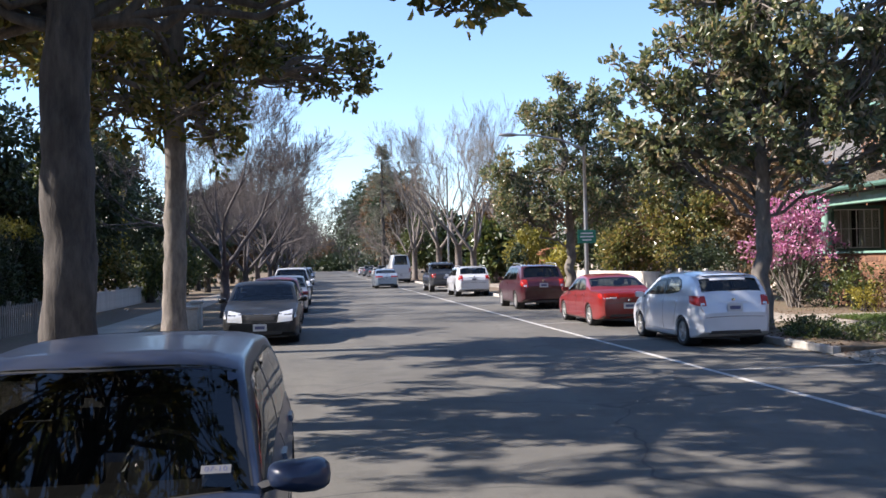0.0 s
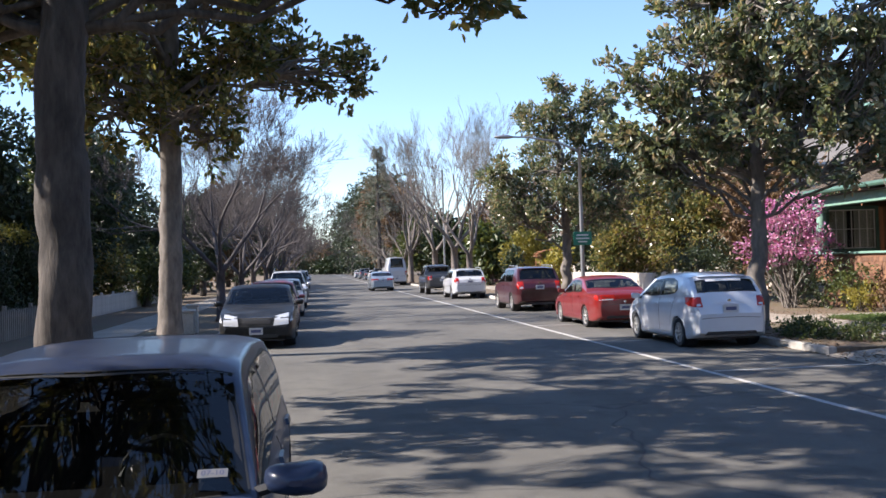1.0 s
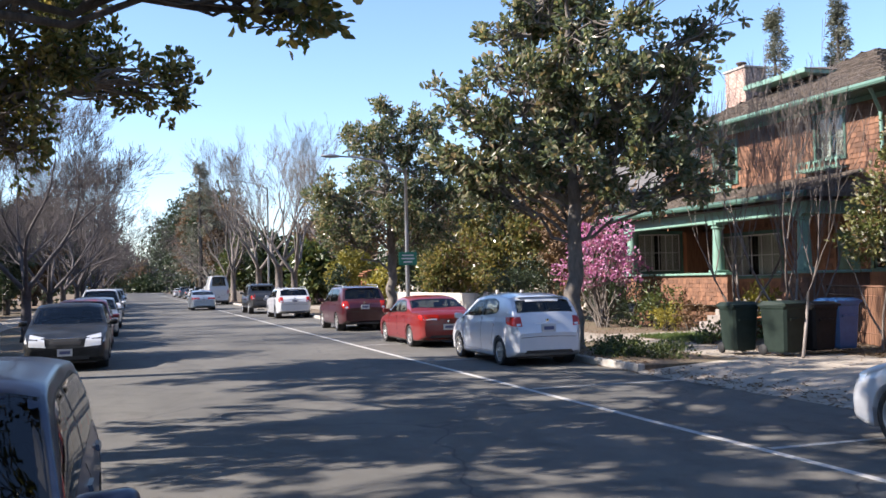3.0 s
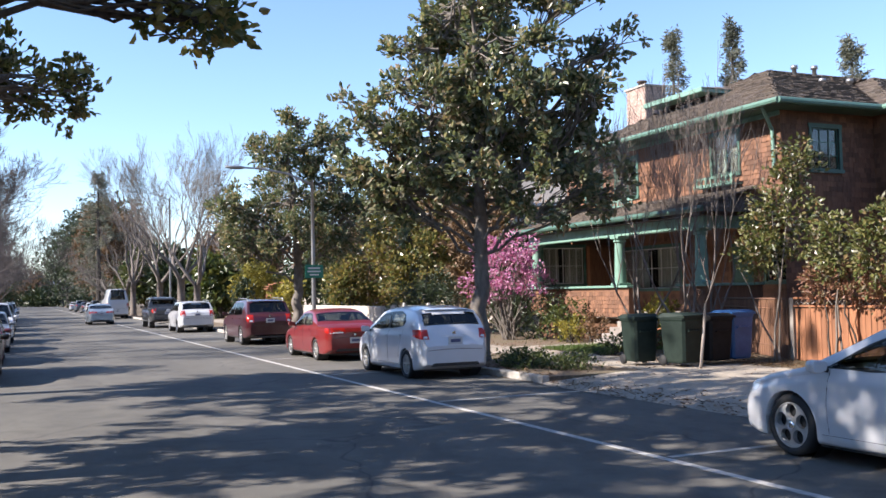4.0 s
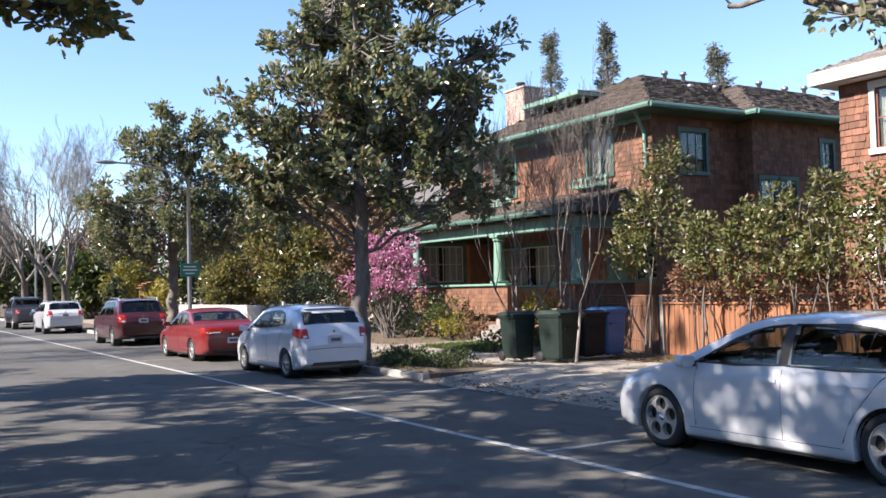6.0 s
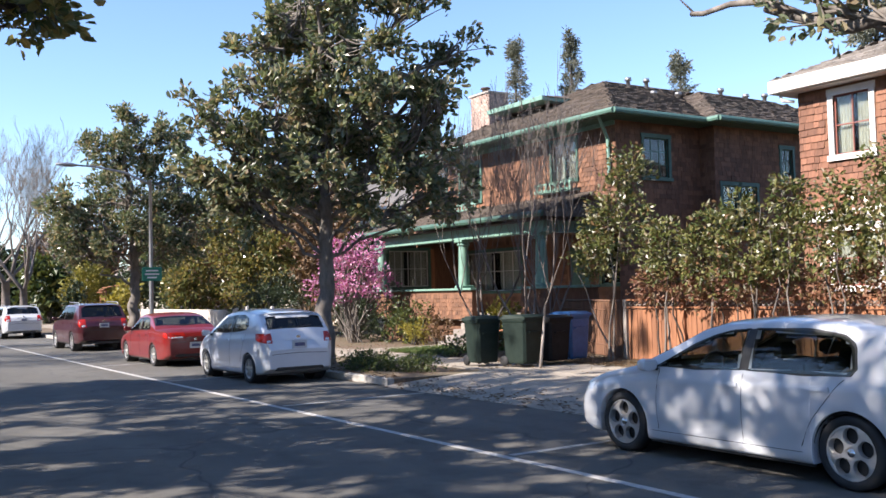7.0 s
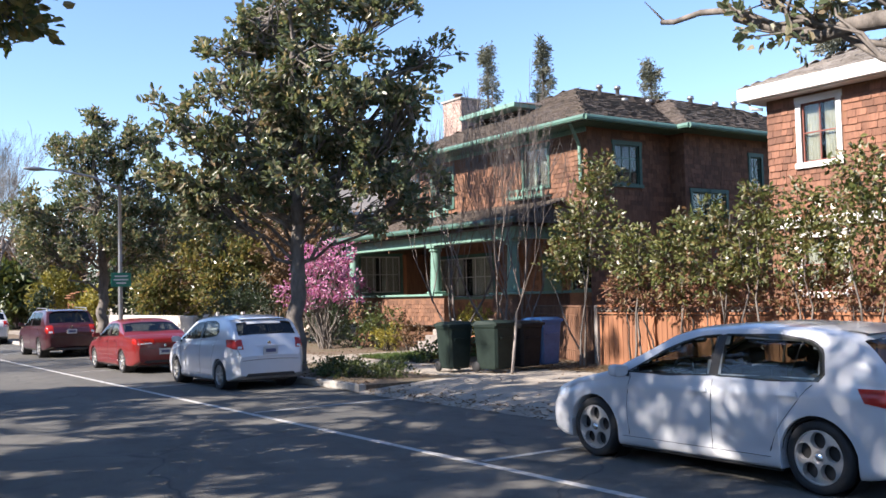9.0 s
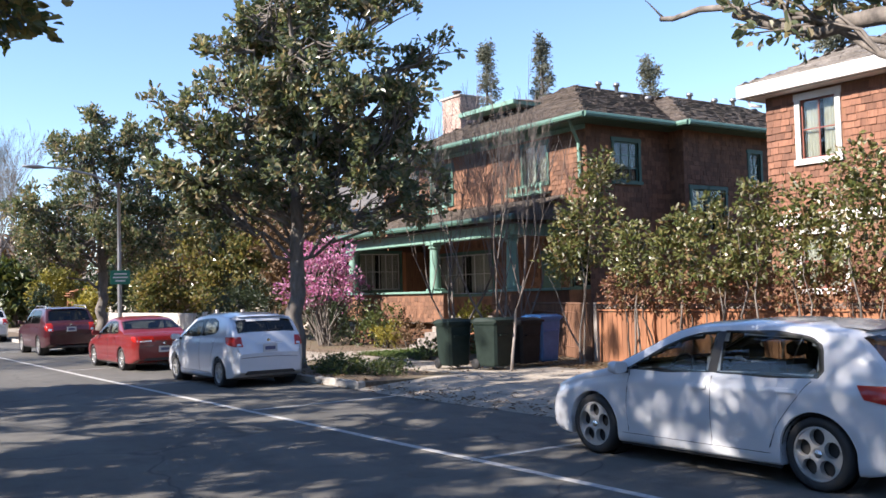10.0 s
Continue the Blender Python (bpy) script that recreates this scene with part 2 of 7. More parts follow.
# ---- building helpers ----
class Geo:
    """Gathers vertices and faces, then makes one mesh."""

    def __init__(self):
        self.v, self.f, self.m, self.count = [], [], [], 0

    def add(self, verts, faces, mat=0):
        verts = np.asarray(verts, float).reshape(-1, 3)
        faces = np.asarray(faces, int)
        self.v.append(verts)
        self.f.append(faces + self.count)
        self.m.append(mat)
        self.count += len(verts)
        return self

    def box(self, x0, x1, y0, y1, z0, z1, mat=0, bevel=0.0):
        if bevel:
            b = bevel
            v = []
            for z, k in ((z0, b), (z0 + b, 0), (z1 - b, 0), (z1, b)):
                v += [(x0 + k, y0 + k, z), (x1 - k, y0 + k, z), (x1 - k, y1 - k, z), (x0 + k, y1 - k, z)]
            f = [(3, 2, 1, 0), (12, 13, 14, 15)]
            for r in range(3):
                for i in range(4):
                    j = (i + 1) % 4
                    f.append((4 * r + i, 4 * r + j, 4 * r + 4 + j, 4 * r + 4 + i))
            return self.add(v, f, mat)
        v = [(x, y, z) for z in (z0, z1) for x, y in ((x0, y0), (x1, y0), (x1, y1), (x0, y1))]
        return self.add(v, [(3, 2, 1, 0), (4, 5, 6, 7), (0, 1, 5, 4), (1, 2, 6, 5), (2, 3, 7, 6), (3, 0, 4, 7)], mat)

    def tube(self, pts, radii, sides=8, mat=0, cap=True):
        p = np.asarray(pts, float)
        r = np.broadcast_to(np.asarray(radii, float), (len(p),))
        d = np.gradient(p, axis=0)
        d /= np.linalg.norm(d, axis=1, keepdims=True) + 1e-9
        ref = np.where(np.abs(d[:, 2:3]) > 0.9, np.array([[1.0, 0, 0]]), np.array([[0, 0, 1.0]]))
        a = np.cross(d, ref)
        a /= np.linalg.norm(a, axis=1, keepdims=True) + 1e-9
        b = np.cross(d, a)
        th = np.arange(sides) * 2 * np.pi / sides
        v = p[:, None] + r[:, None, None] * (np.cos(th)[None, :, None] * a[:, None] + np.sin(th)[None, :, None] * b[:, None])
        i = np.arange(len(p) - 1)[:, None] * sides + np.arange(sides)[None]
        j = np.arange(len(p) - 1)[:, None] * sides + (np.arange(sides)[None] + 1) % sides
        self.add(v.reshape(-1, 3), np.stack([i, i + sides, j + sides, j], -1).reshape(-1, 4), mat)
        if cap:
            base = self.count - len(p) * sides
            for s in (0, (len(p) - 1) * sides):
                self.f.append(np.array([[base + s + k for k in range(sides)]]))
                self.m.append(mat)
        return self

    def grid(self, pts, mat=0, close=False):
        """pts: rows x columns of points."""
        p = np.asarray(pts, float)
        r, c = p.shape[:2]
        i, j = np.meshgrid(np.arange(r - 1), np.arange(c if close else c - 1), indexing="ij")
        k = (j + 1) % c
        return self.add(p.reshape(-1, 3), np.stack([i * c + j, i * c + k, (i + 1) * c + k, (i + 1) * c + j], -1).reshape(-1, 4), mat)

    def lathe(self, profile, sides=20, axis="z", at=(0, 0, 0), mat=0):
        th = np.arange(sides + 1) * 2 * np.pi / sides
        rows = []
        for r, h in profile:
            c, s, hh = r * np.cos(th), r * np.sin(th), np.full_like(th, h)
            rows.append(np.stack({"z": (c, s, hh), "x": (hh, c, s), "y": (c, hh, s)}[axis], -1) + np.array(at))
        return self.grid(rows, mat)

    def mesh(self, name, mats, smooth=False):
        me = bpy.data.meshes.new(name)
        v = np.concatenate(self.v)
        me.vertices.add(len(v))
        me.vertices.foreach_set("co", v.ravel())
        loops = np.concatenate([f.ravel() for f in self.f])
        sizes = np.concatenate([np.full(len(f), f.shape[1]) for f in self.f])
        index = np.concatenate([np.full(len(f), m) for f, m in zip(self.f, self.m)])
        me.loops.add(len(loops))
        me.loops.foreach_set("vertex_index", loops.astype(np.int32))
        me.polygons.add(len(sizes))
        me.polygons.foreach_set("loop_start", (np.cumsum(sizes) - sizes).astype(np.int32))
        me.polygons.foreach_set("material_index", index.astype(np.int32))
        me.polygons.foreach_set("use_smooth", np.full(len(sizes), smooth))
        for m in mats if isinstance(mats, (list, tuple)) else [mats]:
            me.materials.append(m)
        me.update(calc_edges=True)
        me.validate()
        return me


def part(name, geo, mats, parent=None, label="", smooth=False, at=None):
    me = geo if isinstance(geo, bpy.types.Mesh) else geo.mesh(name, mats, smooth)
    ob = new(name, me)
    if parent:
        ob.parent = parent
    if at is not None:
        ob.matrix_basis = at if isinstance(at, Matrix) else Matrix.Translation(at)
    return tagged(ob, label)


def thing(name, m=None, label="", category="", group="", kind=""):
    ob = new(name)
    ob.empty_display_size = 0.2
    if m is not None:
        ob.matrix_basis = m
    return tagged(ob, label, category, group, kind)


def fixed(name, geo, mats, label="", category="", smooth=False):
    return tagged(part(name, geo, mats, smooth=smooth), label, category or name.split("_")[0], kind="structure")


def box_part(name, mats, parent, x0, x1, y0, y1, z0, z1, bevel=0.0, label=""):
    return part(name, Geo().box(x0, x1, y0, y1, z0, z1, bevel=bevel), mats, parent, label)


def leaves_at(rng, centres, normals, count, length, width, spread=0.9, jitter=0.06):
    """Rosettes of pointed leaves round each centre. Returns vertices and quads."""
    n = len(centres) * count
    c = np.repeat(centres, count, 0) + rng.normal(0, jitter, (n, 3))
    d = np.repeat(normals, count, 0) + rng.normal(0, spread, (n, 3))
    d /= np.linalg.norm(d, axis=1, keepdims=True) + 1e-9
    side = np.cross(d, rng.normal(0, 1, (n, 3)))
    side /= np.linalg.norm(side, axis=1, keepdims=True) + 1e-9
    up = np.cross(side, d)
    ln = (length * rng.uniform(0.7, 1.25, n))[:, None]
    wd = (width * rng.uniform(0.7, 1.25, n))[:, None]
    v = np.empty((n, 4, 3))
    v[:, 0] = c
    v[:, 1] = c + d * ln * 0.5 + side * wd + up * wd * 0.45
    v[:, 2] = c + d * ln - up * wd * 0.3
    v[:, 3] = c + d * ln * 0.5 - side * wd + up * wd * 0.45
    return v.reshape(-1, 3), np.arange(n * 4).reshape(-1, 4)


def broad_leaves(rng, centres, normals, count, length, width, spread=0.9, jitter=0.06):
    """Rosettes of blunt, folded leaves, two faces each."""
    n = len(centres) * count
    c = np.repeat(centres, count, 0) + rng.normal(0, jitter, (n, 3))
    d = np.repeat(normals, count, 0) + rng.normal(0, spread, (n, 3))
    d /= np.linalg.norm(d, axis=1, keepdims=True) + 1e-9
    side = np.cross(d, rng.normal(0, 1, (n, 3)))
    side /= np.linalg.norm(side, axis=1, keepdims=True) + 1e-9
    up = np.cross(side, d)
    ln = (length * rng.uniform(0.7, 1.25, n))[:, None]
    wd = (width * rng.uniform(0.75, 1.2, n))[:, None]
    v = np.empty((n, 6, 3))
    v[:, 0] = c
    for i, sg, t, w in ((1, 1, 0.35, 0.85), (2, 1, 0.78, 0.8), (4, -1, 0.78, 0.8), (5, -1, 0.35, 0.85)):
        v[:, i] = c + d * ln * t + side * wd * w * sg + up * wd * 0.35
    v[:, 3] = c + d * ln - up * wd * 0.25
    b = np.arange(n)[:, None] * 6
    return v.reshape(-1, 3), np.concatenate([b + np.array([[0, 1, 2, 3]]), b + np.array([[0, 3, 4, 5]])])


def unit(rng, n):
    u = rng.normal(0, 1, (n, 3))
    return u / np.linalg.norm(u, axis=1, keepdims=True)


def shell(rng, centre, radii, n, inner=0.55):
    """Points in the outer part of an uneven ellipsoid, with their outward directions."""
    u = unit(rng, n)
    ph = rng.uniform(0, 6.28, 6)
    k = 1 + 0.16 * np.sin(3 * u[:, 0] * 2 + ph[0]) * np.sin(4 * u[:, 1] + ph[1]) + 0.13 * np.sin(7 * u[:, 2] + ph[2] + 3 * u[:, 0])
    r = rng.uniform(inner ** 2, 1, n) ** 0.5 * k
    return np.array(centre) + u * r[:, None] * np.array(radii), u

# ---- ground, road, kerbs ----
LEFT, RIGHT, FAR = -2.45, 9.15, 420.0      # the two kerb faces; the street's end
DRIVE0, DRIVE1 = 9.6, 16.0                 # the driveway's opening in the kerb


def ground():
    xs = [-2500, -60, LEFT - 0.15, LEFT - 0.14, 10.94, 10.95, 60, 2500]
    zs = [0.12, 0.12, 0.12, -0.03, -0.03, 0.12, 0.12, 0.12]
    ys = [-400, -30, 0, 10, 20, 30, 45, 60, 90, 130, 200, FAR, 3000]
    fixed("ground", Geo().grid([[(x, y, z) for x, z in zip(xs, zs)] for y in ys]), EARTH, "bare earth covered with dry leaf litter", "ground")


def verge():
    for name, y0, y1 in (("verge_near", -30, DRIVE0), ("verge_far", DRIVE1, 200)):
        xs, ys = np.linspace(RIGHT + 0.16, 11.0, 6), np.arange(y0, y1 + 0.1, 0.8 if y1 < 40 else 2.0)
        rows = [[(x, y, 0.12 + 0.02 * noise.noise((x * 2, y * 1.3, 0)) if 0 < i < 5 else 0.125) for i, x in enumerate(xs)] for y in ys]
        g = Geo().grid(rows)
        for r in (rows[0], rows[-1]):
            g.grid([r, [(x, y, -0.05) for x, y, z in r]])
        fixed(name, g, EARTH, "bare earth verge with dry leaves under trees", "verge")


def road():
    xs = np.linspace(LEFT, RIGHT, 9)
    ys = [-60, 0, 20, 40, 80, 160, FAR]
    fixed("road", Geo().grid([[(x, y, 0.0) for x in xs] for y in ys]), ASPHALT, "worn grey asphalt street with tree shade", "road")
    g = Geo()
    for y in np.arange(-20, 300, 4.0):
        g.box(6.14, 6.24, y, y + 4.0, 0.0, 0.004)
    fixed("road_edge_line", g, LINE, "worn white painted edge line on asphalt", "road marking")
    g = Geo()
    for y in np.arange(2.2, 60, 6.1):
        g.box(6.3, 9.0, y, y + 0.1, 0.0, 0.004)
    fixed("parking_mark", g, worn_paint("faded paint", (0.3, 0.3, 0.29), (0.15, 0.15, 0.15)), "faded white parking bay marks on asphalt", "road marking")


def kerb(name, x0, x1, spans):
    base = thing(name, None, "pale worn concrete kerb stones along the street", "kerb", kind="structure")
    for a, b in spans:
        y = a
        while y < b - 0.05:
            e = min(y + (2.4 if y < 60 else 24.0), b)
            w = random.uniform(-0.004, 0.004)
            part("kerb_stone", Geo().box(x0 + w, x1 + w, y + 0.006, e - 0.006, -0.02, 0.15, bevel=0.02), KERB, base)
            y = e


def pavement():
    base = thing("pavement", None, "pale concrete pavement slabs with leaf litter", "pavement", kind="structure")
    y = -8.0
    while y < 120:
        for x0, x1 in ((11.6, 13.3),) if y < 70 else ():
            if not DRIVE0 - 1.6 < y < DRIVE1 - 0.2:
                z = 0.13 + random.uniform(0, 0.008)
                part("slab", Geo().box(x0, x1, y + 0.006, y + 1.494, 0.05, z, bevel=0.008), CONCRETE, base)
        part("slab", Geo().box(-6.4, -4.9, y + 0.006, y + 1.494, 0.05, 0.135 + random.uniform(0, 0.006), bevel=0.008), CONCRETE, base)
        y += 1.5


def driveway():
    base = thing("driveway", None, "pale concrete driveway apron strewn with dry leaves", "driveway", kind="structure")
    ys = np.linspace(DRIVE0, DRIVE1, 4)
    for a, b in zip(ys[:-1], ys[1:]):
        part("slab", Geo().grid([[(9.02, y, 0.006), (9.3, y, 0.03), (10.9, y, 0.135)] for y in (a + 0.01, b - 0.01)]), CONCRETE, base)
        for x0, x1 in ((10.91, 12.2), (12.22, 13.9)):
            part("slab", Geo().box(x0, x1, a + 0.01, b - 0.01, 0.05, 0.137 + random.uniform(0, 0.005), bevel=0.008), CONCRETE, base)
    walkway = thing("garden_path", None, "pale concrete garden path to the porch", "path", kind="structure")
    part("slab", Geo().box(13.35, 17.0, 23.6, 24.9, 0.05, 0.14, bevel=0.01), CONCRETE, walkway)
    part("slab", Geo().box(9.4, 11.55, 22.6, 23.9, 0.05, 0.14, bevel=0.01), CONCRETE, walkway)


def litter():
    rng = np.random.default_rng(5)
    n = 9000
    x = np.concatenate([rng.uniform(9.2, 17, n // 2), rng.normal(14.6, 0.9, n // 4), rng.uniform(9.0, 9.6, n - n // 2 - n // 4)])
    y = np.concatenate([rng.uniform(8, 34, n // 2), rng.uniform(12, 18, n // 4), rng.uniform(5, 40, n - n // 2 - n // 4)])
    z = np.where(x < 9.15, 0.01, np.where((y > DRIVE0) & (y < DRIVE1) & (x < 10.9), np.interp(x, [9.02, 9.3, 10.9], [0.012, 0.04, 0.145]), 0.155))
    keep = ~((x > 10.2) & (x < 13.6) & (y > DRIVE0) & (y < DRIVE1) & (rng.random(n) < 0.85))
    c = np.stack([x, y, z], -1)[keep]
    v, f = leaves_at(rng, c, np.tile([0, 0, 0.05], (len(c), 1)), 1, 0.095, 0.03, 1.0, 0.0)
    v[:, 2] = np.repeat(c[:, 2], 4) + np.abs(v[:, 2] - np.repeat(c[:, 2], 4)) * 0.25
    tagged(part("leaf_litter", Geo().add(v, f), BROWN_LEAF), "dry brown fallen leaves on pavement and verge", "leaves", kind="stuff")


def grass_patch(x0, x1, y0, y1, n, seed, z=0.12):
    rng = np.random.default_rng(seed)
    c = np.stack([rng.uniform(x0, x1, n), rng.uniform(y0, y1, n), np.full(n, z)], -1)
    v, f = leaves_at(rng, c, np.tile([0, 0, 1.0], (n, 1)), 3, 0.11, 0.008, 0.45, 0.02)
    tagged(part("grass", Geo().add(v, f), GRASS_M), "short green front-yard grass", "grass", kind="stuff")


ground()
verge()
road()
kerb("kerb_left", LEFT - 0.15, LEFT, [(-30, 200)])
kerb("kerb_right", RIGHT, RIGHT + 0.15, [(-30, DRIVE0), (DRIVE1, 200)])
pavement()
driveway()


# ---- trees ----
def wander(rng, a, b, n, amount):
    a, b = np.array(a, float), np.array(b, float)
    t = np.linspace(0, 1, n)[:, None]
    p = a + (b - a) * t
    k = rng.normal(0, amount, (n, 3)) * np.sin(t * np.pi)
    return p + k


def magnolia(at, trunk_r, fork, lobes, seed, leaf, density=1.0, label="", bark=BARK, length=0.16, extra=(), high=1.0):
    """Evergreen with a trunk, limbs to each lobe of the crown, and rosettes of leaves. lobes: x, y, z from the base, and three radii."""
    rng = np.random.default_rng(seed)
    base = thing("magnolia_tree", pose(*at), label or "broad evergreen magnolia with grey trunk", "tree")
    g = Geo()
    pts = wander(rng, (0, 0, -0.1), (0.1, 0, fork), 9, 0.04)
    t9, t30 = np.linspace(0, 1, 9), np.linspace(0, 1, 30)
    pts = np.stack([np.interp(t30, t9, pts[:, i]) for i in range(3)], -1)
    g.tube(pts, trunk_r * np.interp(t30, [0, 0.08, 0.2, 1], [1.45, 1.15, 1.0, 0.82]), 22)
    tr = part("trunk", g, bark, base, smooth=True)
    for v in tr.data.vertices:
        q = v.co * 3.2 + Vector((seed, 0, 0))
        k = 0.16 * noise.noise(q) + 0.12 * max(0.0, noise.noise(q * 2.3)) + 0.05 * noise.noise(q * 6)
        mid = pts[int(np.argmin(np.abs(pts[:, 2] - v.co.z)))]
        v.co.x += (v.co.x - mid[0]) * k
        v.co.y += (v.co.y - mid[1]) * k
    limbs, leafs = Geo(), Geo()
    peak = max(fork + 0.5, max(q[2] for q in lobes) - 0.6)
    lead = wander(rng, (0.1, 0, fork - 0.1), (0.1 + rng.normal(0, 0.3), rng.normal(0, 0.3), peak), 9, 0.14)
    limbs.tube(lead, np.linspace(trunk_r * 0.8, 0.04, 9), 9)
    for lx, ly, lz, rx, ry, rz in lobes:
        zs = max(fork * 0.72, lz - 0.7 - 0.45 * math.hypot(lx, ly))
        stem = lead if zs > fork else pts
        start = [float(np.interp(zs, stem[:, 2], stem[:, i])) for i in range(3)]
        thick = trunk_r * (0.33 - 0.15 * min(1.0, max(0.0, (zs - fork) / (peak - fork)))) * min(1.0, 0.5 + 0.4 * rx)
        p = wander(rng, start, (lx, ly, lz), 8, 0.16)
        limbs.tube(p, np.linspace(thick, 0.025, 8), 7)
        n = int(density * (high if lz > 7.8 else 1.0) * 62 * (rx * ry + ry * rz + rx * rz))
        tuft, tu = shell(rng, (lx, ly, lz), (rx, ry, rz), max(6, n // 9), 0.6)
        pick = rng.integers(0, len(tuft), n)
        u = tu[pick] * 0.6 + unit(rng, n)
        c = tuft[pick] + u * rng.uniform(0.08, 0.36, (n, 1))
        for k in rng.choice(n, min(26, n), replace=False):
            s = p[rng.integers(4, 8)]
            limbs.tube(wander(rng, s, c[k], 4, 0.1), np.linspace(0.03, 0.008, 4), 4, cap=False)
        u = u + np.array([0, 0, 0.35])
        v, f = broad_leaves(rng, c, u, 10, length, length * 0.28, 0.8, 0.07)
        leafs.add(v, f)
    for path, r0, r1 in extra:
        limbs.tube(path, np.linspace(r0, r1, len(path)), 8)
    tagged(part("limb_framework", limbs, bark, base, smooth=True), kind="stuff")
    part("crown", leafs, leaf, base)
    return base


def bare_mesh(seed, height, trunk_r, first, spread, levels=6, up=0.25, kids=(3, 4), shrink=0.72, wob=0.11, thin=0.004):
    """Leafless tree: forks again and again down to twigs. Two meshes: trunk with limbs, and twigs."""
    rng = np.random.default_rng(seed)
    wood, twig = Geo(), Geo()

    def grow(p, d, ln, r, lv):
        n = 4 if lv > levels - 4 else 2
        pts = [p]
        q = np.array(d)
        for i in range(n):
            q = q + rng.normal(0, wob, 3) + np.array([0, 0, up * 0.12])
            q /= np.linalg.norm(q)
            pts.append(pts[-1] + q * ln / n)
        r = max(r, thin)
        end = max(r * 0.62, thin)
        (wood if lv > levels - 4 else twig).tube(pts, np.linspace(r, end, n + 1), 9 if lv > levels - 2 else 5 if lv > levels - 4 else 3, cap=False)
        if lv <= 0:
            return
        for k in range(rng.integers(kids[0], kids[1] + 1)):
            t = rng.uniform(0.45, 1.0) if k else 1.0
            s = pts[min(n, int(round(t * n)))]
            e = q + unit(rng, 1)[0] * spread * (0.55 if k == 0 else 1.0)
            e[2] += up
            e /= np.linalg.norm(e)
            grow(s, e, ln * shrink * rng.uniform(0.75, 1.15), end * rng.uniform(0.6, 0.95), lv - 1)

    top = np.array([rng.normal(0, 0.05), rng.normal(0, 0.05), 1.0])
    wood.tube([(0, 0, -0.1), (0, 0, 0.25), (0, 0, first * 0.6), (0, 0, first)], [trunk_r * 1.5, trunk_r * 1.1, trunk_r, trunk_r * 0.95], 12)
    for k in range(4):
        a = k * 1.57 + rng.uniform(-0.4, 0.4)
        d = np.array([math.cos(a) * spread, math.sin(a) * spread, 0.9])
        grow(np.array([0, 0, first - rng.uniform(0, 0.3)]), d / np.linalg.norm(d), (height - first) * 0.36, trunk_r * 0.55, levels - 1)
    return wood, twig


def bare_tree(name, built, bark, at, turn, size, label):
    base = thing(name, pose(*at, 0, 0, turn) @ Matrix.Scale(size, 4), label, "tree", "leafless street trees")
    tagged(part("branchwork", built[0], bark, base, smooth=True), kind="stuff")
    tagged(part("twig_spray", built[1], bark, base), kind="stuff")
    return base


def leafy(name, at, lobes, leaf, seed, label, category="shrub", length=0.09, per=10, density=1.0, stems=5, bark=BARK_DARK, spread=0.8, group=""):
    """Shrub or small tree: stems from the ground into lobes of leaves."""
    rng = np.random.default_rng(seed)
    base = thing(name, pose(*at), label, category, group)
    st, lf = Geo(), Geo()
    for lx, ly, lz, rx, ry, rz in lobes:
        for k in range(stems):
            e = np.array([lx, ly, lz]) + rng.normal(0, 0.45, 3) * (rx, ry, rz)
            st.tube(wander(rng, (0.12 * rng.normal(), 0.12 * rng.normal(), -0.05), e, 6, 0.06), np.linspace(0.03, 0.008, 6), 5, cap=False)
        n = int(density * 85 * (rx * ry + ry * rz + rx * rz) * (0.09 / length) ** 1.2) + 8
        c, u = shell(rng, (lx, ly, lz), (rx, ry, rz), n, 0.35)
        c[:, 2] = np.maximum(c[:, 2], 0.04)
        v, f = leaves_at(rng, c, u, per, length, length * 0.3, spread, length * 0.6)
        lf.add(v, f)
    tagged(part("branchwork", st, bark, base), kind="stuff")
    part("foliage", lf, leaf, base)
    return base


def clump(name, at, radii, leaf, seed, label, n=900, length=0.35, category="tree", trunk=0.2, kind=""):
    """Distant evergreen: a trunk and uneven clumps of coarse leaves."""
    rng = np.random.default_rng(seed)
    base = thing(name, pose(*at), label, category, kind=kind)
    part("trunk", Geo().tube([(0, 0, -0.2), (0, 0, radii[2] * 0.6), (0.2, 0, radii[2] * 1.3)], [trunk * 1.3, trunk, trunk * 0.5], 8), BARK_DARK, base)
    g = Geo()
    for k in range(9):
        o = unit(rng, 1)[0] * np.array(radii) * 0.55 + np.array([0, 0, radii[2] * 1.15])
        c, u = shell(rng, o, np.array(radii) * rng.uniform(0.4, 0.6), n // 9, 0.4)
        c[:, 2] = np.maximum(c[:, 2], 0.1)
        v, f = leaves_at(rng, c, u, 7, length, length * 0.28, 0.8, length * 0.5)
        g.add(v, f)
    part("crown", g, leaf, base)
    return base


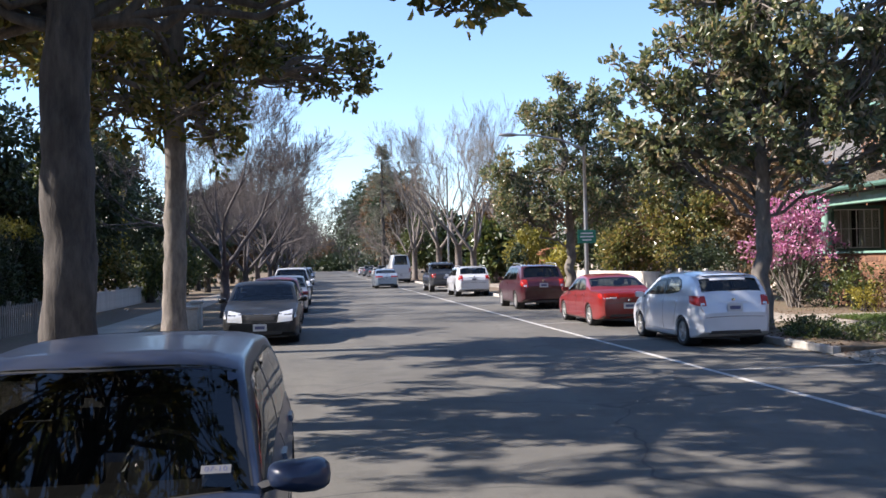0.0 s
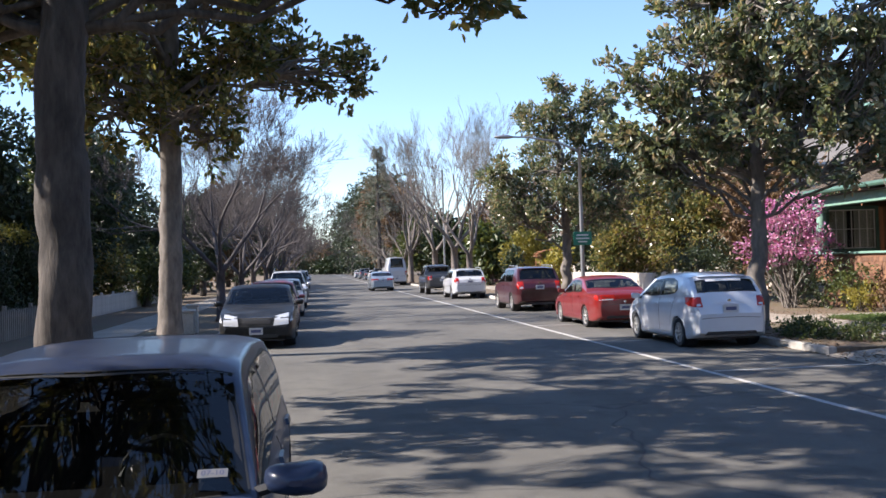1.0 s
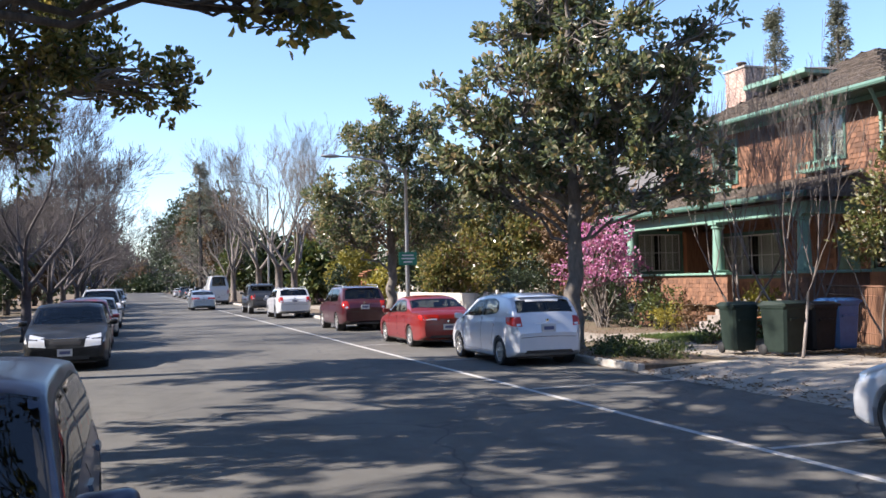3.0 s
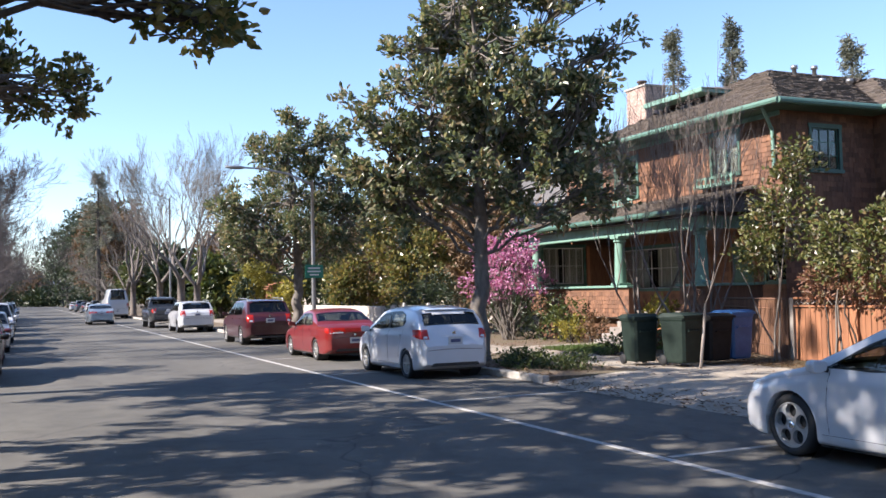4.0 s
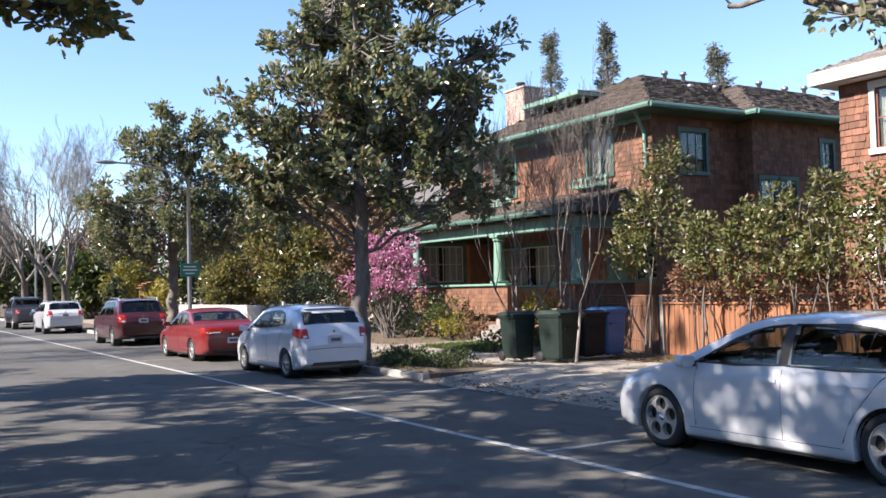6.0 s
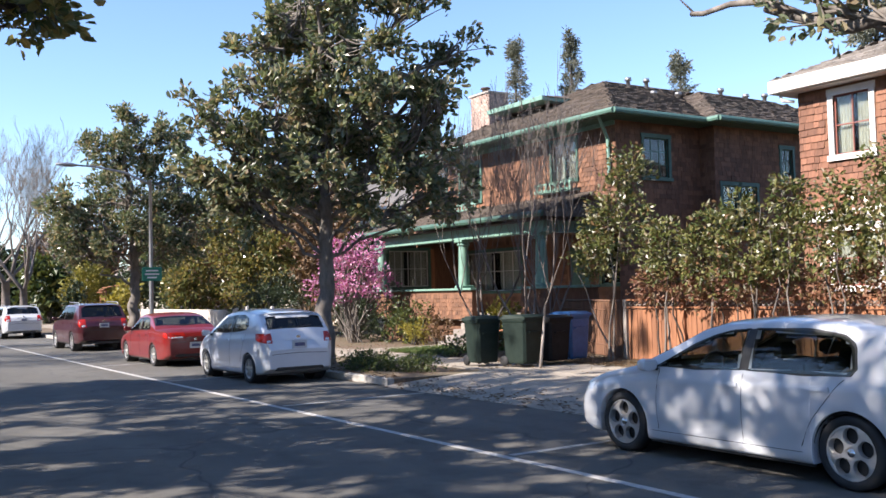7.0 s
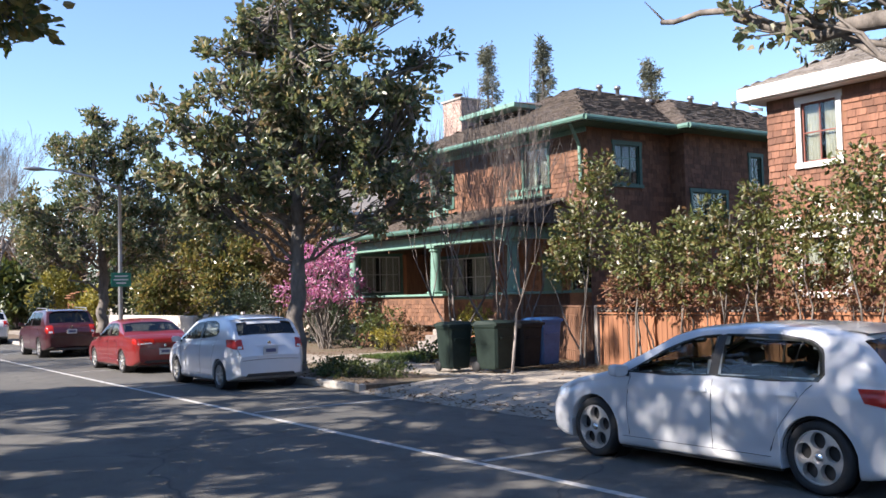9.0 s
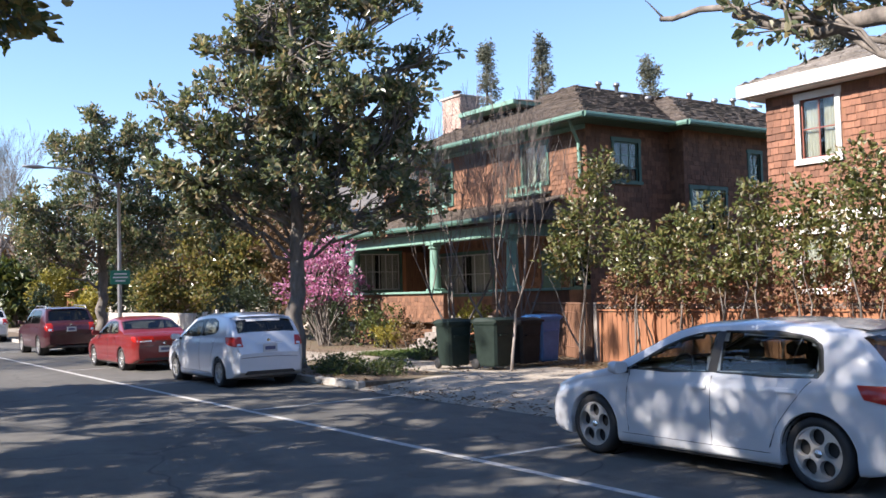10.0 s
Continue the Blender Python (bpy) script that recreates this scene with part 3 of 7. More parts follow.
def conifer(at, height, width, seed, label):
    rng = np.random.default_rng(seed)
    base = thing("conifer_tree", pose(*at), label, "tree")
    part("trunk", Geo().tube([(0, 0, -0.2), (0, 0, height * 0.5), (0, 0, height * 0.98)], [0.35, 0.22, 0.03], 8), BARK_DARK, base)
    limbs, g = Geo(), Geo()
    for k in range(int(height * 6)):
        z = height * (0.12 + 0.87 * rng.random() ** 0.9)
        r = width * (1 - z / height) ** 0.8 * rng.uniform(0.55, 1.1) + 0.12
        a = rng.uniform(0, 6.28)
        tip = np.array([r * math.cos(a), r * math.sin(a), z - 0.12 * r])
        limbs.tube([(0, 0, z), tip], [0.05, 0.01], 4, cap=False)
        t = rng.uniform(0.25, 1.0, 9)[:, None]
        c = np.array([0, 0, z]) * (1 - t) + tip * t + rng.normal(0, 0.16, (9, 3))
        v, f = leaves_at(rng, c, np.tile([math.cos(a), math.sin(a), -0.1], (9, 1)), 7, 0.36, 0.05, 0.6, 0.14)
        g.add(v, f)
    part("limb_framework", limbs, BARK_DARK, base)
    part("needle_foliage", g, NEEDLE, base)


def shade_lobes(seed, n, x0, x1, y0, y1, z0, z1):
    """High, loose lobes, mostly out of view, added to a crown to cast dapple on the street."""
    rng = np.random.default_rng(seed)
    return [(rng.uniform(x0, x1), rng.uniform(y0, y1), rng.uniform(z0, z1), r, r, r * 0.7) for r in rng.uniform(0.6, 1.15, n)]


# street trees beside the kerbs
def crown(spec, turn=26.0):
    """Lobes given as across, away, up and a radius, turned to face the street."""
    c, d = math.cos(radians(turn)), math.sin(radians(turn))
    return [(a * c + b * d, -a * d + b * c, z, r, r, r * 0.8) for a, b, z, r in spec]


magnolia((10.1, 20.6, 0.12), 0.19, 3.5, crown([
    (3.4, 0, 7.7, 0.5), (2.9, 0.3, 6.9, 0.65), (2.2, -0.3, 8.4, 0.8), (1.2, 0, 9.1, 1.0), (0.1, 0.3, 9.1, 0.95), (-0.5, -0.2, 8.4, 0.7), (-1.3, 0.2, 7.7, 0.6), (-1.7, -0.2, 6.8, 0.45),
    (-0.8, 0.6, 7.2, 1.0), (0.6, -0.5, 7.7, 1.0), (1.8, 0.3, 7.1, 0.6), (2.9, -0.2, 6.0, 0.7), (1.6, -0.6, 6.0, 0.95), (0.2, 0.2, 6.2, 1.2), (-1.4, -0.5, 6.1, 0.95), (-2.5, 0.1, 5.8, 0.6),
    (-3.0, 0.3, 4.9, 0.55), (-2.1, -0.3, 4.9, 0.85), (-0.9, -0.6, 4.9, 0.95), (0.4, -0.7, 4.9, 1.05), (1.7, -0.3, 4.9, 0.95), (2.8, 0.2, 4.9, 0.75), (3.1, 0, 4.1, 0.45), (2.2, -0.4, 3.9, 0.6),
    (1.1, -0.5, 4.0, 0.6), (-1.6, -0.3, 3.9, 0.65), (-2.5, 0.2, 3.9, 0.55), (-0.5, 0.8, 4.0, 0.6), (0, 1.6, 6, 1.2), (-1.5, 1.3, 5, 1.0), (1.5, 1.5, 5.2, 1.1), (0.3, 1.4, 8, 1.0), (-3.15, 0, 6.35, 0.24)]),
    11, MAGNOLIA, 0.62, "broad evergreen magnolia with lumpy pale grey trunk", length=0.19)
magnolia((10.1, 37.3, 0.12), 0.2, 2.9, crown([
    (0, 0, 5.6, 1.7), (-1.7, 0.3, 4.4, 1.3), (1.6, -0.3, 4.6, 1.4), (-0.9, 0, 7.4, 1.0), (0.5, 0.3, 7.7, 1.1), (1.7, 0.3, 6.6, 1.2), (-2.4, -0.3, 5.3, 0.8), (0.1, 0.2, 8.8, 0.6), (2.6, 0.2, 5.4, 0.9), (-0.4, -1.0, 3.9, 1.0), (1.3, -0.6, 3.7, 0.9), (-2.0, -0.4, 3.7, 0.8), (1.2, 0.2, 8.2, 0.8)], 15), 12, MAGNOLIA, 0.95, "rounded evergreen magnolia beside parked cars")
# lobes above 8 m are mostly out of view, added to dapple the road
magnolia((-2.83, 11.2, 0.12), 0.29, 6.2, [
    (-0.5, 0.8, 8.0, 2.0, 2.0, 1.4), (2.2, 0.4, 7.3, 1.5, 1.6, 1.0), (-2.6, 0.2, 7.2, 1.7, 1.8, 1.2), (3.2, -2.2, 8.0, 1.6, 1.4, 0.9), (-1.4, 1.6, 5.6, 0.9, 1.0, 0.8), (1.2, 3.2, 8.3, 1.5, 1.6, 1.0),
    (3.5, 0.3, 5.45, 0.75, 0.8, 0.4), (4.5, 0.3, 5.3, 0.75, 0.7, 0.4), (5.1, 0.2, 5.15, 0.4, 0.4, 0.22), (2.6, 0.6, 5.9, 0.7, 0.7, 0.4), (-2.4, -0.4, 5.0, 0.9, 0.9, 0.8), (-1.2, 0.2, 5.6, 0.7, 0.7, 0.6), (-2.6, 2.2, 5.2, 1.1, 1.2, 1.0), (-1.2, 2.8, 5.8, 1.0, 1.0, 0.8), (-3.4, 1.0, 6.0, 1.2, 1.2, 0.9), (1.0, 1.6, 6.2, 0.9, 0.9, 0.6),
    (-4.0, 2.2, 8.2, 1.7, 1.7, 1.1), (-2.0, 3.4, 9.6, 1.7, 1.7, 1.0), (0.6, 1.4, 10.2, 1.9, 1.9, 1.0), (-3.6, -1.6, 9.0, 1.7, 1.7, 1.0), (0.4, -2.6, 9.2, 1.7, 1.6, 1.0), (-1.6, -2.8, 8.6, 1.7, 1.6, 0.9), (-4.2, -3.4, 8.8, 1.6, 1.6, 0.9), (-6.2, -1.6, 8.6, 1.6, 1.6, 0.9), (-3.2, 5.2, 8.6, 1.7, 1.7, 0.9), (-5.4, 3.8, 8.4, 1.7, 1.7, 0.9), (-0.6, 5.4, 9.4, 1.5, 1.5, 0.8), (-5.6, 0.6, 8.0, 1.5, 1.5, 0.9), (1.8, 4.6, 9.0, 1.4, 1.4, 0.7), (-5.2, 6.4, 8.8, 1.5, 1.5, 0.8)] + shade_lobes(1, 26, -6.0, 2.5, -3.5, 5.0, 8.0, 13.5), 13, MAGNOLIA_WARM, 0.52, "tall magnolia with thick dark grey trunk", BARK_DARK, high=0.4, length=0.18)
magnolia((-3.0, 20.8, 0.12), 0.23, 7.4, [
    (-1.0, -0.6, 4.9, 0.8, 0.8, 0.6), (-0.4, 0.8, 5.6, 1.0, 1.0, 0.8), (1.2, 0.2, 5.6, 0.8, 0.8, 0.5), (2.4, -0.2, 6.4, 0.9, 0.9, 0.5), (-1.0, -1.2, 6.4, 1.2, 1.2, 0.9), (1.2, -0.6, 7.2, 1.2, 1.2, 0.8), (1.0, -0.4, 4.5, 0.5, 0.5, 0.35),
    (0.2, 0.3, 6.9, 1.9, 2.0, 1.4), (1.9, -0.3, 6.5, 1.1, 1.2, 0.6), (3.2, -0.4, 5.95, 0.9, 0.9, 0.45), (4.3, -0.4, 6.1, 0.4, 0.4, 0.22), (-1.6, 0.3, 5.6, 1.3, 1.4, 0.9), (0.4, -0.6, 4.9, 1.0, 0.9, 0.6),
    (-0.6, 0.5, 8.6, 1.8, 1.8, 1.2), (-2.4, 1.2, 7.4, 1.5, 1.5, 1.2), (-3.2, -1.2, 6.6, 1.4, 1.4, 1.0), (0.2, 2.0, 10.2, 1.9, 1.9, 1.1), (-2.2, 0.0, 9.8, 1.7, 1.7, 1.0), (-5.0, 0.8, 8.8, 1.6, 1.6, 0.9), (-4.4, -2.8, 9.2, 1.5, 1.5, 0.8), (-1.0, -3.2, 9.4, 1.6, 1.6, 0.8)] + shade_lobes(2, 26, -5.5, 2.5, -4.5, 2.0, 8.4, 14.0), 14, MAGNOLIA_WARM, 0.5, "magnolia with straight grey trunk and spreading branches", high=0.38, length=0.18)
magnolia((-3.0, 2.4, 0.12), 0.27, 5.0, [
    (0, 0, 7.6, 2.2, 2.2, 1.4), (2.4, 1.6, 7.0, 1.8, 1.8, 1.0), (3.6, -1.2, 7.4, 1.7, 1.7, 1.0), (-2.4, 0.6, 6.6, 1.8, 1.8, 1.2), (0.8, 2.8, 8.4, 1.6, 1.6, 1.0), (-2.4, 3.0, 8.8, 1.7, 1.7, 1.0), (-0.5, 4.0, 9.6, 1.6, 1.6, 1.0), (-5.0, 3.4, 8.4, 1.6, 1.6, 0.9), (-4.6, 6.0, 8.8, 1.5, 1.5, 0.8)] + shade_lobes(3, 21, -5.5, 2.5, 1.0, 6.5, 7.9, 11.0), 15, MAGNOLIA, 0.5, "tall magnolia arching over the street", BARK_DARK, high=0.5)
magnolia((10.3, 4.2, 0.12), 0.27, 3.6, [
    (0.6, -1.0, 7.6, 2.0, 2.0, 1.4), (-0.25, 1.8, 5.25, 0.5, 0.6, 0.3), (-0.3, 2.7, 5.0, 0.3, 0.55, 0.2), (-0.3, 3.2, 5.45, 0.25, 0.3, 0.2), (-0.3, 1.0, 7.3, 1.4, 1.3, 0.8)], 16, MAGNOLIA, 0.8, "magnolia with a long pale limb reaching over the kerb", BARK,
    extra=[([(0, 0, 3.3), (-0.2, 0.7, 4.4), (-0.3, 1.44, 4.63), (-0.3, 1.9, 4.66), (-0.3, 2.26, 4.62), (-0.3, 2.8, 4.84), (-0.3, 3.45, 5.15)], 0.14, 0.05),
           ([(-0.3, 2.7, 4.8), (-0.3, 3.44, 5.25), (-0.3, 4.0, 5.36), (-0.3, 4.45, 5.35), (-0.3, 4.67, 5.4)], 0.05, 0.035),
           ([(-0.3, 4.62, 5.4), (-0.3, 4.97, 5.77)], 0.018, 0.006)])

# leafless street trees
near_bare = [g.mesh("bare_tree", BARK_BARE, True) for g in bare_mesh(21, 10.5, 0.2, 2.2, 0.7, 8, 0.16, (3, 3), 0.74, 0.07, 0.006)]
tall_bare = [g.mesh("sycamore", BARK_PALE, True) for g in bare_mesh(22, 14.5, 0.3, 3.4, 0.46, 8, 0.24, (2, 3), 0.74, 0.13, 0.007)]
far_bare = [g.mesh("bare_tree", BARK_BARE, True) for g in bare_mesh(27, 10.5, 0.2, 2.2, 0.7, 6, 0.16, (3, 4), 0.74, 0.07, 0.012)]
far_tall = [g.mesh("sycamore", BARK_PALE, True) for g in bare_mesh(28, 14.5, 0.3, 3.4, 0.46, 6, 0.24, (2, 3), 0.74, 0.13, 0.012)]
for k, y in enumerate((33.0, 42.0, 52, 63, 75, 88, 103, 120, 140, 165)):
    bare_tree("bare_tree", near_bare if y < 60 else far_bare, BARK_BARE, (-3.1 + 0.2 * math.sin(k * 3), y, 0.12), 77 * k, 0.76 + 0.06 * math.sin(k * 5), "leafless grey street tree with fine twigs")
for k, (x, y, s) in enumerate(((9.9, 66, 1.0), (10.3, 62, 0.85), (10.2, 79, 1.0), (10.0, 97, 1.05), (10.6, 110, 0.9), (16, 72, 0.9), (18, 88, 0.9), (14, 105, 0.95), (23, 70, 0.8), (27, 95, 1.0))):
    bare_tree("sycamore_tree", tall_bare if y < 85 else far_tall, BARK_PALE, (x, y, 0.12), 61 * k + 20, 0.85 * s, "tall leafless sycamore with pale upright branches")

# ---- vehicles ----
def resample(pts, n):
    p = np.asarray(pts, float)
    d = np.concatenate([[0], np.cumsum(np.linalg.norm(np.diff(p, axis=0), axis=1))])
    t = np.linspace(0, d[-1], n)
    return np.stack([np.interp(t, d, p[:, i]) for i in range(p.shape[1])], -1)


class Shell:
    """The skin of a car facing +y, as one lofted surface: sill, flank, belt, greenhouse and roof."""

    def __init__(self, s):
        self.s, self.L, self.W, self.H, self.R = s, s["L"], s["W"], s["H"], s["R"]
        yb0, yr0, yr1, yb1 = s["cabin"]
        body = sorted(s["top"])
        self.by, self.bz = [p[0] for p in body], [p[1] for p in body]
        old = lambda y: float(np.interp(y, self.by, self.bz))
        H = self.H
        self.line = sorted(s.get("line") or [p for p in body if p[0] < yb0 - 0.02] + [(yb0, old(yb0) + 0.02), (yb0 + 0.12 * (yr0 - yb0), old(yb0) + 0.09), (yr0, H - 0.075), (yr0 + 0.2, H - 0.035), ((yr0 + yr1) / 2, H),
                           (yr1 - 0.15, H - 0.02), (yr1 + 0.08, H - 0.075), (yb1 - 0.05, old(yb1) + 0.05), (yb1 + 0.05, old(yb1) + 0.01)] + [p for p in body if p[0] > yb1 + 0.1])
        self.ly, self.lz = [p[0] for p in self.line], [p[1] for p in self.line]
        self.fine = np.linspace(-self.L / 2 - 0.05, self.L / 2 + 0.05, 500)
        self.soft = sum(np.interp(self.fine + d, self.ly, self.lz) for d in (-0.05, -0.025, 0, 0.025, 0.05)) / 5
        self.cache = {}

    def top(self, y):
        return float(np.interp(y, self.fine, self.soft))

    def belt(self, y):
        return min(float(np.interp(y, self.by, self.bz)) - 0.01, self.top(y) - 0.025)

    def half(self, y):
        e = abs(y) / (self.L / 2)
        k, q = max(0.0, (e - 0.62) / 0.38), max(0.0, (abs(y) - (self.L / 2 - 0.16)) / 0.16)
        return self.W / 2 * (1 - self.s.get("taper", 0.13) * k ** 2.2) * (1 - 0.1 * q ** 2.5)

    def low(self, y, arch=True):
        z = self.s.get("floor", 0.19) + 0.12 * max(0.0, (abs(y) / (self.L / 2) - 0.82) / 0.18) ** 2
        if arch:
            for a in self.s["axles"]:
                q = (self.R + 0.05) ** 2 - (y - a) ** 2
                if q > 0:
                    z = max(z, self.R + math.sqrt(q) - 0.01)
        return z

    def ring(self, y):
        y = round(y, 4)
        if y in self.cache:
            return self.cache[y]
        w, zb, zs, zt = self.half(y), self.low(y), self.belt(y), self.top(y)
        z0 = self.low(y, False)
        d, h = zs - z0, zt - zs
        c = min(0.06, 0.02 + h * 0.12)
        wt = 0.945 * w - self.s.get("tumble", 0.3) * max(0.0, h - 0.04)
        side = [(0.955, 0.0), (0.975, 0.04), (0.985, 0.12), (0.978, 0.22), (0.99, 0.3), (0.998, 0.45), (1.0, 0.58), (0.994, 0.72), (0.985, 0.8), (0.988, 0.84), (0.972, 0.92), (0.945, 1.0)]
        zf = [z0 + f * d for x, f in side]
        xf = [x * w for x, f in side]
        pts = [(0, zb), (0.5 * w, zb), (0.86 * w, zb)]
        for x, z in zip(xf, zf):
            if z <= zb + 0.002:
                pts.append((float(np.interp(zb, zf, xf)), zb + 0.001 * len(pts) * 0.1))
            else:
                pts.append((x, z))
        for u in (0.04, 0.12, 0.25, 0.4, 0.55, 0.7, 0.82, 0.91, 0.97, 1.0):
            bulge = 0.022 * math.sin(math.pi * u) * min(1, h / 0.4)
            pts.append((0.945 * w + (wt - 0.945 * w) * u + bulge, zs + (h - c) * u))
        for q in (0.985, 0.95, 0.88, 0.75, 0.55, 0.3, 0.0):
            pts.append((wt * q, zt - c * (0.8 * q ** 6 + 0.2 * q * q) * (0.93 if q > 0.9 else 1)))
        self.cache[y] = pts
        return pts

    def x_at(self, y, z):
        p = self.ring(y)[3:]
        return float(np.interp(z, [q[1] for q in p], [q[0] for q in p]))

    def z_at(self, x, y):
        p = self.ring(y)[::-1][:18]
        return float(np.interp(abs(x), [q[0] for q in p], [q[1] for q in p]))

    def y_at(self, x, z, e):
        """The skin's y at the rear (e=-1) or the front (e=1)."""
        for k in range(90):
            y = e * (self.L / 2 - 0.012 * k)
            if z < self.top(y) and self.x_at(y, z) >= abs(x):
                return y
        return 0.0

    def on(self, view, a, b, lift=0.0, sg=1):
        if view == "side":
            while self.top(a) < b + 0.03 and abs(a) > 0.5:
                a -= math.copysign(0.01, a)
            return (sg * (self.x_at(a, b) + lift), a, b)
        if view == "top":
            return (a, b, self.z_at(a, b) + lift)
        e = -1 if view == "rear" else 1
        return (a, self.y_at(a, b, e) + e * lift, b)

    def patch(self, lo, hi, view, lift=0.004, depth=0.0, sg=1, n=14, m=6):
        """A panel that follows the skin between two edges."""
        A, B = resample(lo, n), resample(hi, n)
        out = [[self.on(view, *(A[i] + (B[i] - A[i]) * t), lift, sg) for i in range(n)] for t in np.linspace(0, 1, m)]
        g = Geo().grid(out)
        if depth:
            o = {"side": (-sg * depth, 0, 0), "top": (0, 0, -depth), "rear": (0, depth, 0), "front": (0, -depth, 0)}[view]
            back = [[tuple(np.array(p) + o) for p in r] for r in out]
            for f, k in ((out[0], back[0]), (out[-1], back[-1]), ([r[0] for r in out], [r[0] for r in back]), ([r[-1] for r in out], [r[-1] for r in back])):
                g.grid([f, k])
        return g

    def rim(self, lo, hi, view, grow=0.03, inset=0.035, lift=0.002, sg=1, n=20):
        """A dark band round a pane."""
        loop = np.concatenate([resample(lo, n), resample(hi, n)[::-1]])
        mid = loop.mean(0)
        d = loop - mid
        ln = np.linalg.norm(d, axis=1, keepdims=True)
        rows = [[self.on(view, *p, lift, sg) for p in mid + d * (1 + k / ln)] for k in (-inset, 0.0, grow)]
        return Geo().grid(rows, close=True)


def shrunk(lo, hi, margin):
    """The outline between two edges, drawn in by a margin."""
    q = np.concatenate([np.asarray(lo, float), np.asarray(hi, float)[::-1]])
    d = q - q.mean(0)
    return (q.mean(0) + d * (1 - margin / np.linalg.norm(d, axis=1, keepdims=True))).tolist()


def inside(q, a, b):
    hit, j = False, len(q) - 1
    for i in range(len(q)):
        if (q[i][1] > b) != (q[j][1] > b) and a < (q[j][0] - q[i][0]) * (b - q[i][1]) / (q[j][1] - q[i][1] + 1e-12) + q[i][0]:
            hit = not hit
        j = i
    return hit


def car(name, m, s, body, label, category="car", group="", wheel_style=5, dark_rear=True, rim=None):
    """A car facing +y. s holds its sizes: L, W, H, axles, wheel radius, the top line of the body and the cabin's corners."""
    base = thing(name, m, label, category, group)
    k = Shell(s)
    L, W, H, R = s["L"], s["W"], s["H"], s["R"]
    axles = s["axles"]
    yb0, yr0, yr1, yb1 = s["cabin"]
    ym = s.get("pillar", (yr0 + yr1) / 2)
    yq, yqr = s.get("quarter", yb0 + 0.35 * (yr0 - yb0) + 0.25), s.get("quarter_top", yr0 + 0.12)
    bz = lambda y: k.belt(y) + 0.035
    sides = s.get("glass") or [
        ([(yb1 - 0.16, bz(yb1 - 0.16)), (ym + 0.04, bz(ym))], [(yb1 - 0.24, bz(yb1 - 0.24) + 0.05), (yr1 - 0.02, H - 0.17), (yr1 - 0.25, H - 0.135), (ym + 0.04, H - 0.125)]),
        ([(ym - 0.04, bz(ym)), (yq, bz(yq))], [(ym - 0.04, H - 0.125), (yqr + 0.25, H - 0.13), (yqr, H - 0.17), (yq - 0.01, bz(yq) + 0.06)])]
    wa, wb = yb1 - 0.06, yr1 + 0.07
    xs = lambda y, f: f * (k.ring(y)[24][0] - 0.045)
    screen = ([(-xs(wa, 1), wa - 0.06), (-xs(wa, 0.5), wa), (0, wa + 0.02), (xs(wa, 0.5), wa), (xs(wa, 1), wa - 0.06)], [(-xs(wb, 1), wb - 0.02), (0, wb), (xs(wb, 1), wb - 0.02)])
    zl, zh = k.top(yb0 + 0.02) + 0.05, H - s.get("rear_drop", 0.13)
    if s.get("hatch"):
        yl, yh = k.y_at(0, zl, -1), k.y_at(0, zh, -1)
        back, view = ([(-xs(yl + 0.1, 1), zl), (0, zl - 0.015), (xs(yl + 0.1, 1), zl)], [(-xs(yh + 0.1, 0.98), zh), (0, zh + 0.01), (xs(yh + 0.1, 0.98), zh)]), "rear"
    else:
        ra, rb = yb0 + 0.1, yr0 - 0.06
        back, view = ([(-xs(ra, 1), ra + 0.03), (0, ra - 0.02), (xs(ra, 1), ra + 0.03)], [(-xs(rb, 1), rb), (0, rb), (xs(rb, 1), rb)]), "top"
    # skin
    ys = set(np.arange(-L / 2, L / 2, s.get("step", 0.055))) | {L / 2, L / 2 - 0.012, L / 2 - 0.03, -L / 2 + 0.012, -L / 2 + 0.03}
    for a in axles:
        ys |= set(a + (R + 0.05) * np.cos(np.linspace(0, np.pi, 19))) | {a + R + 0.053, a - R - 0.053}
    ys = sorted(float(y) for y in ys if -L / 2 - 1e-6 <= y <= L / 2 + 1e-6)
    rings = np.array([[(x, y, z) for x, z in k.ring(y)] for y in ys])
    nr, nc = rings.shape[:2]

    holes, front, rear = [shrunk(lo, hi, 0.022) for lo, hi in sides], shrunk(*screen, 0.022), shrunk(*back, 0.022)

    def open_at(i, j):
        if j < 14 or not yb0 - 0.2 < ys[i] < yb1 + 0.1:
            return False
        c = (rings[i, j] + rings[i + 1, j] + rings[i, j + 1] + rings[i + 1, j + 1]) / 4
        if j < 25 and any(inside(q, c[1], c[2]) for q in holes):
            return True
        return inside(front, c[0], c[1]) or (c[1] < 0 and inside(rear, c[0], c[2] if view == "rear" else c[1]))

    def skin(r, quads):
        g = Geo()
        flat = r.reshape(-1, 3)
        idx = np.array([(i * nc + j, (i + 1) * nc + j, (i + 1) * nc + j + 1, i * nc + j + 1) for i, j in quads])
        g.add(flat, idx)
        g.add(flat * (-1, 1, 1), idx[:, ::-1])
        return g
    quads = [(i, j) for i in range(nr - 1) for j in range(nc - 1) if not open_at(i, j)]
    g = skin(rings, quads)
    for r, turn in ((rings[0], 1), (rings[-1], -1)):
        full = np.concatenate([r, (r * (-1, 1, 1))[::-1]])
        g.add(full, [list(range(len(full)))[::turn]])
    part("body", g, body, base, smooth=True)
    cabin = [(i, j) for i, j in quads if j >= 4 and yb0 - 0.02 < ys[i] < yb1]
    lining = rings * (0.955, 1, 1) - (0, 0, 0.03)
    part("cabin_lining", skin(lining, cabin), LINING, base)
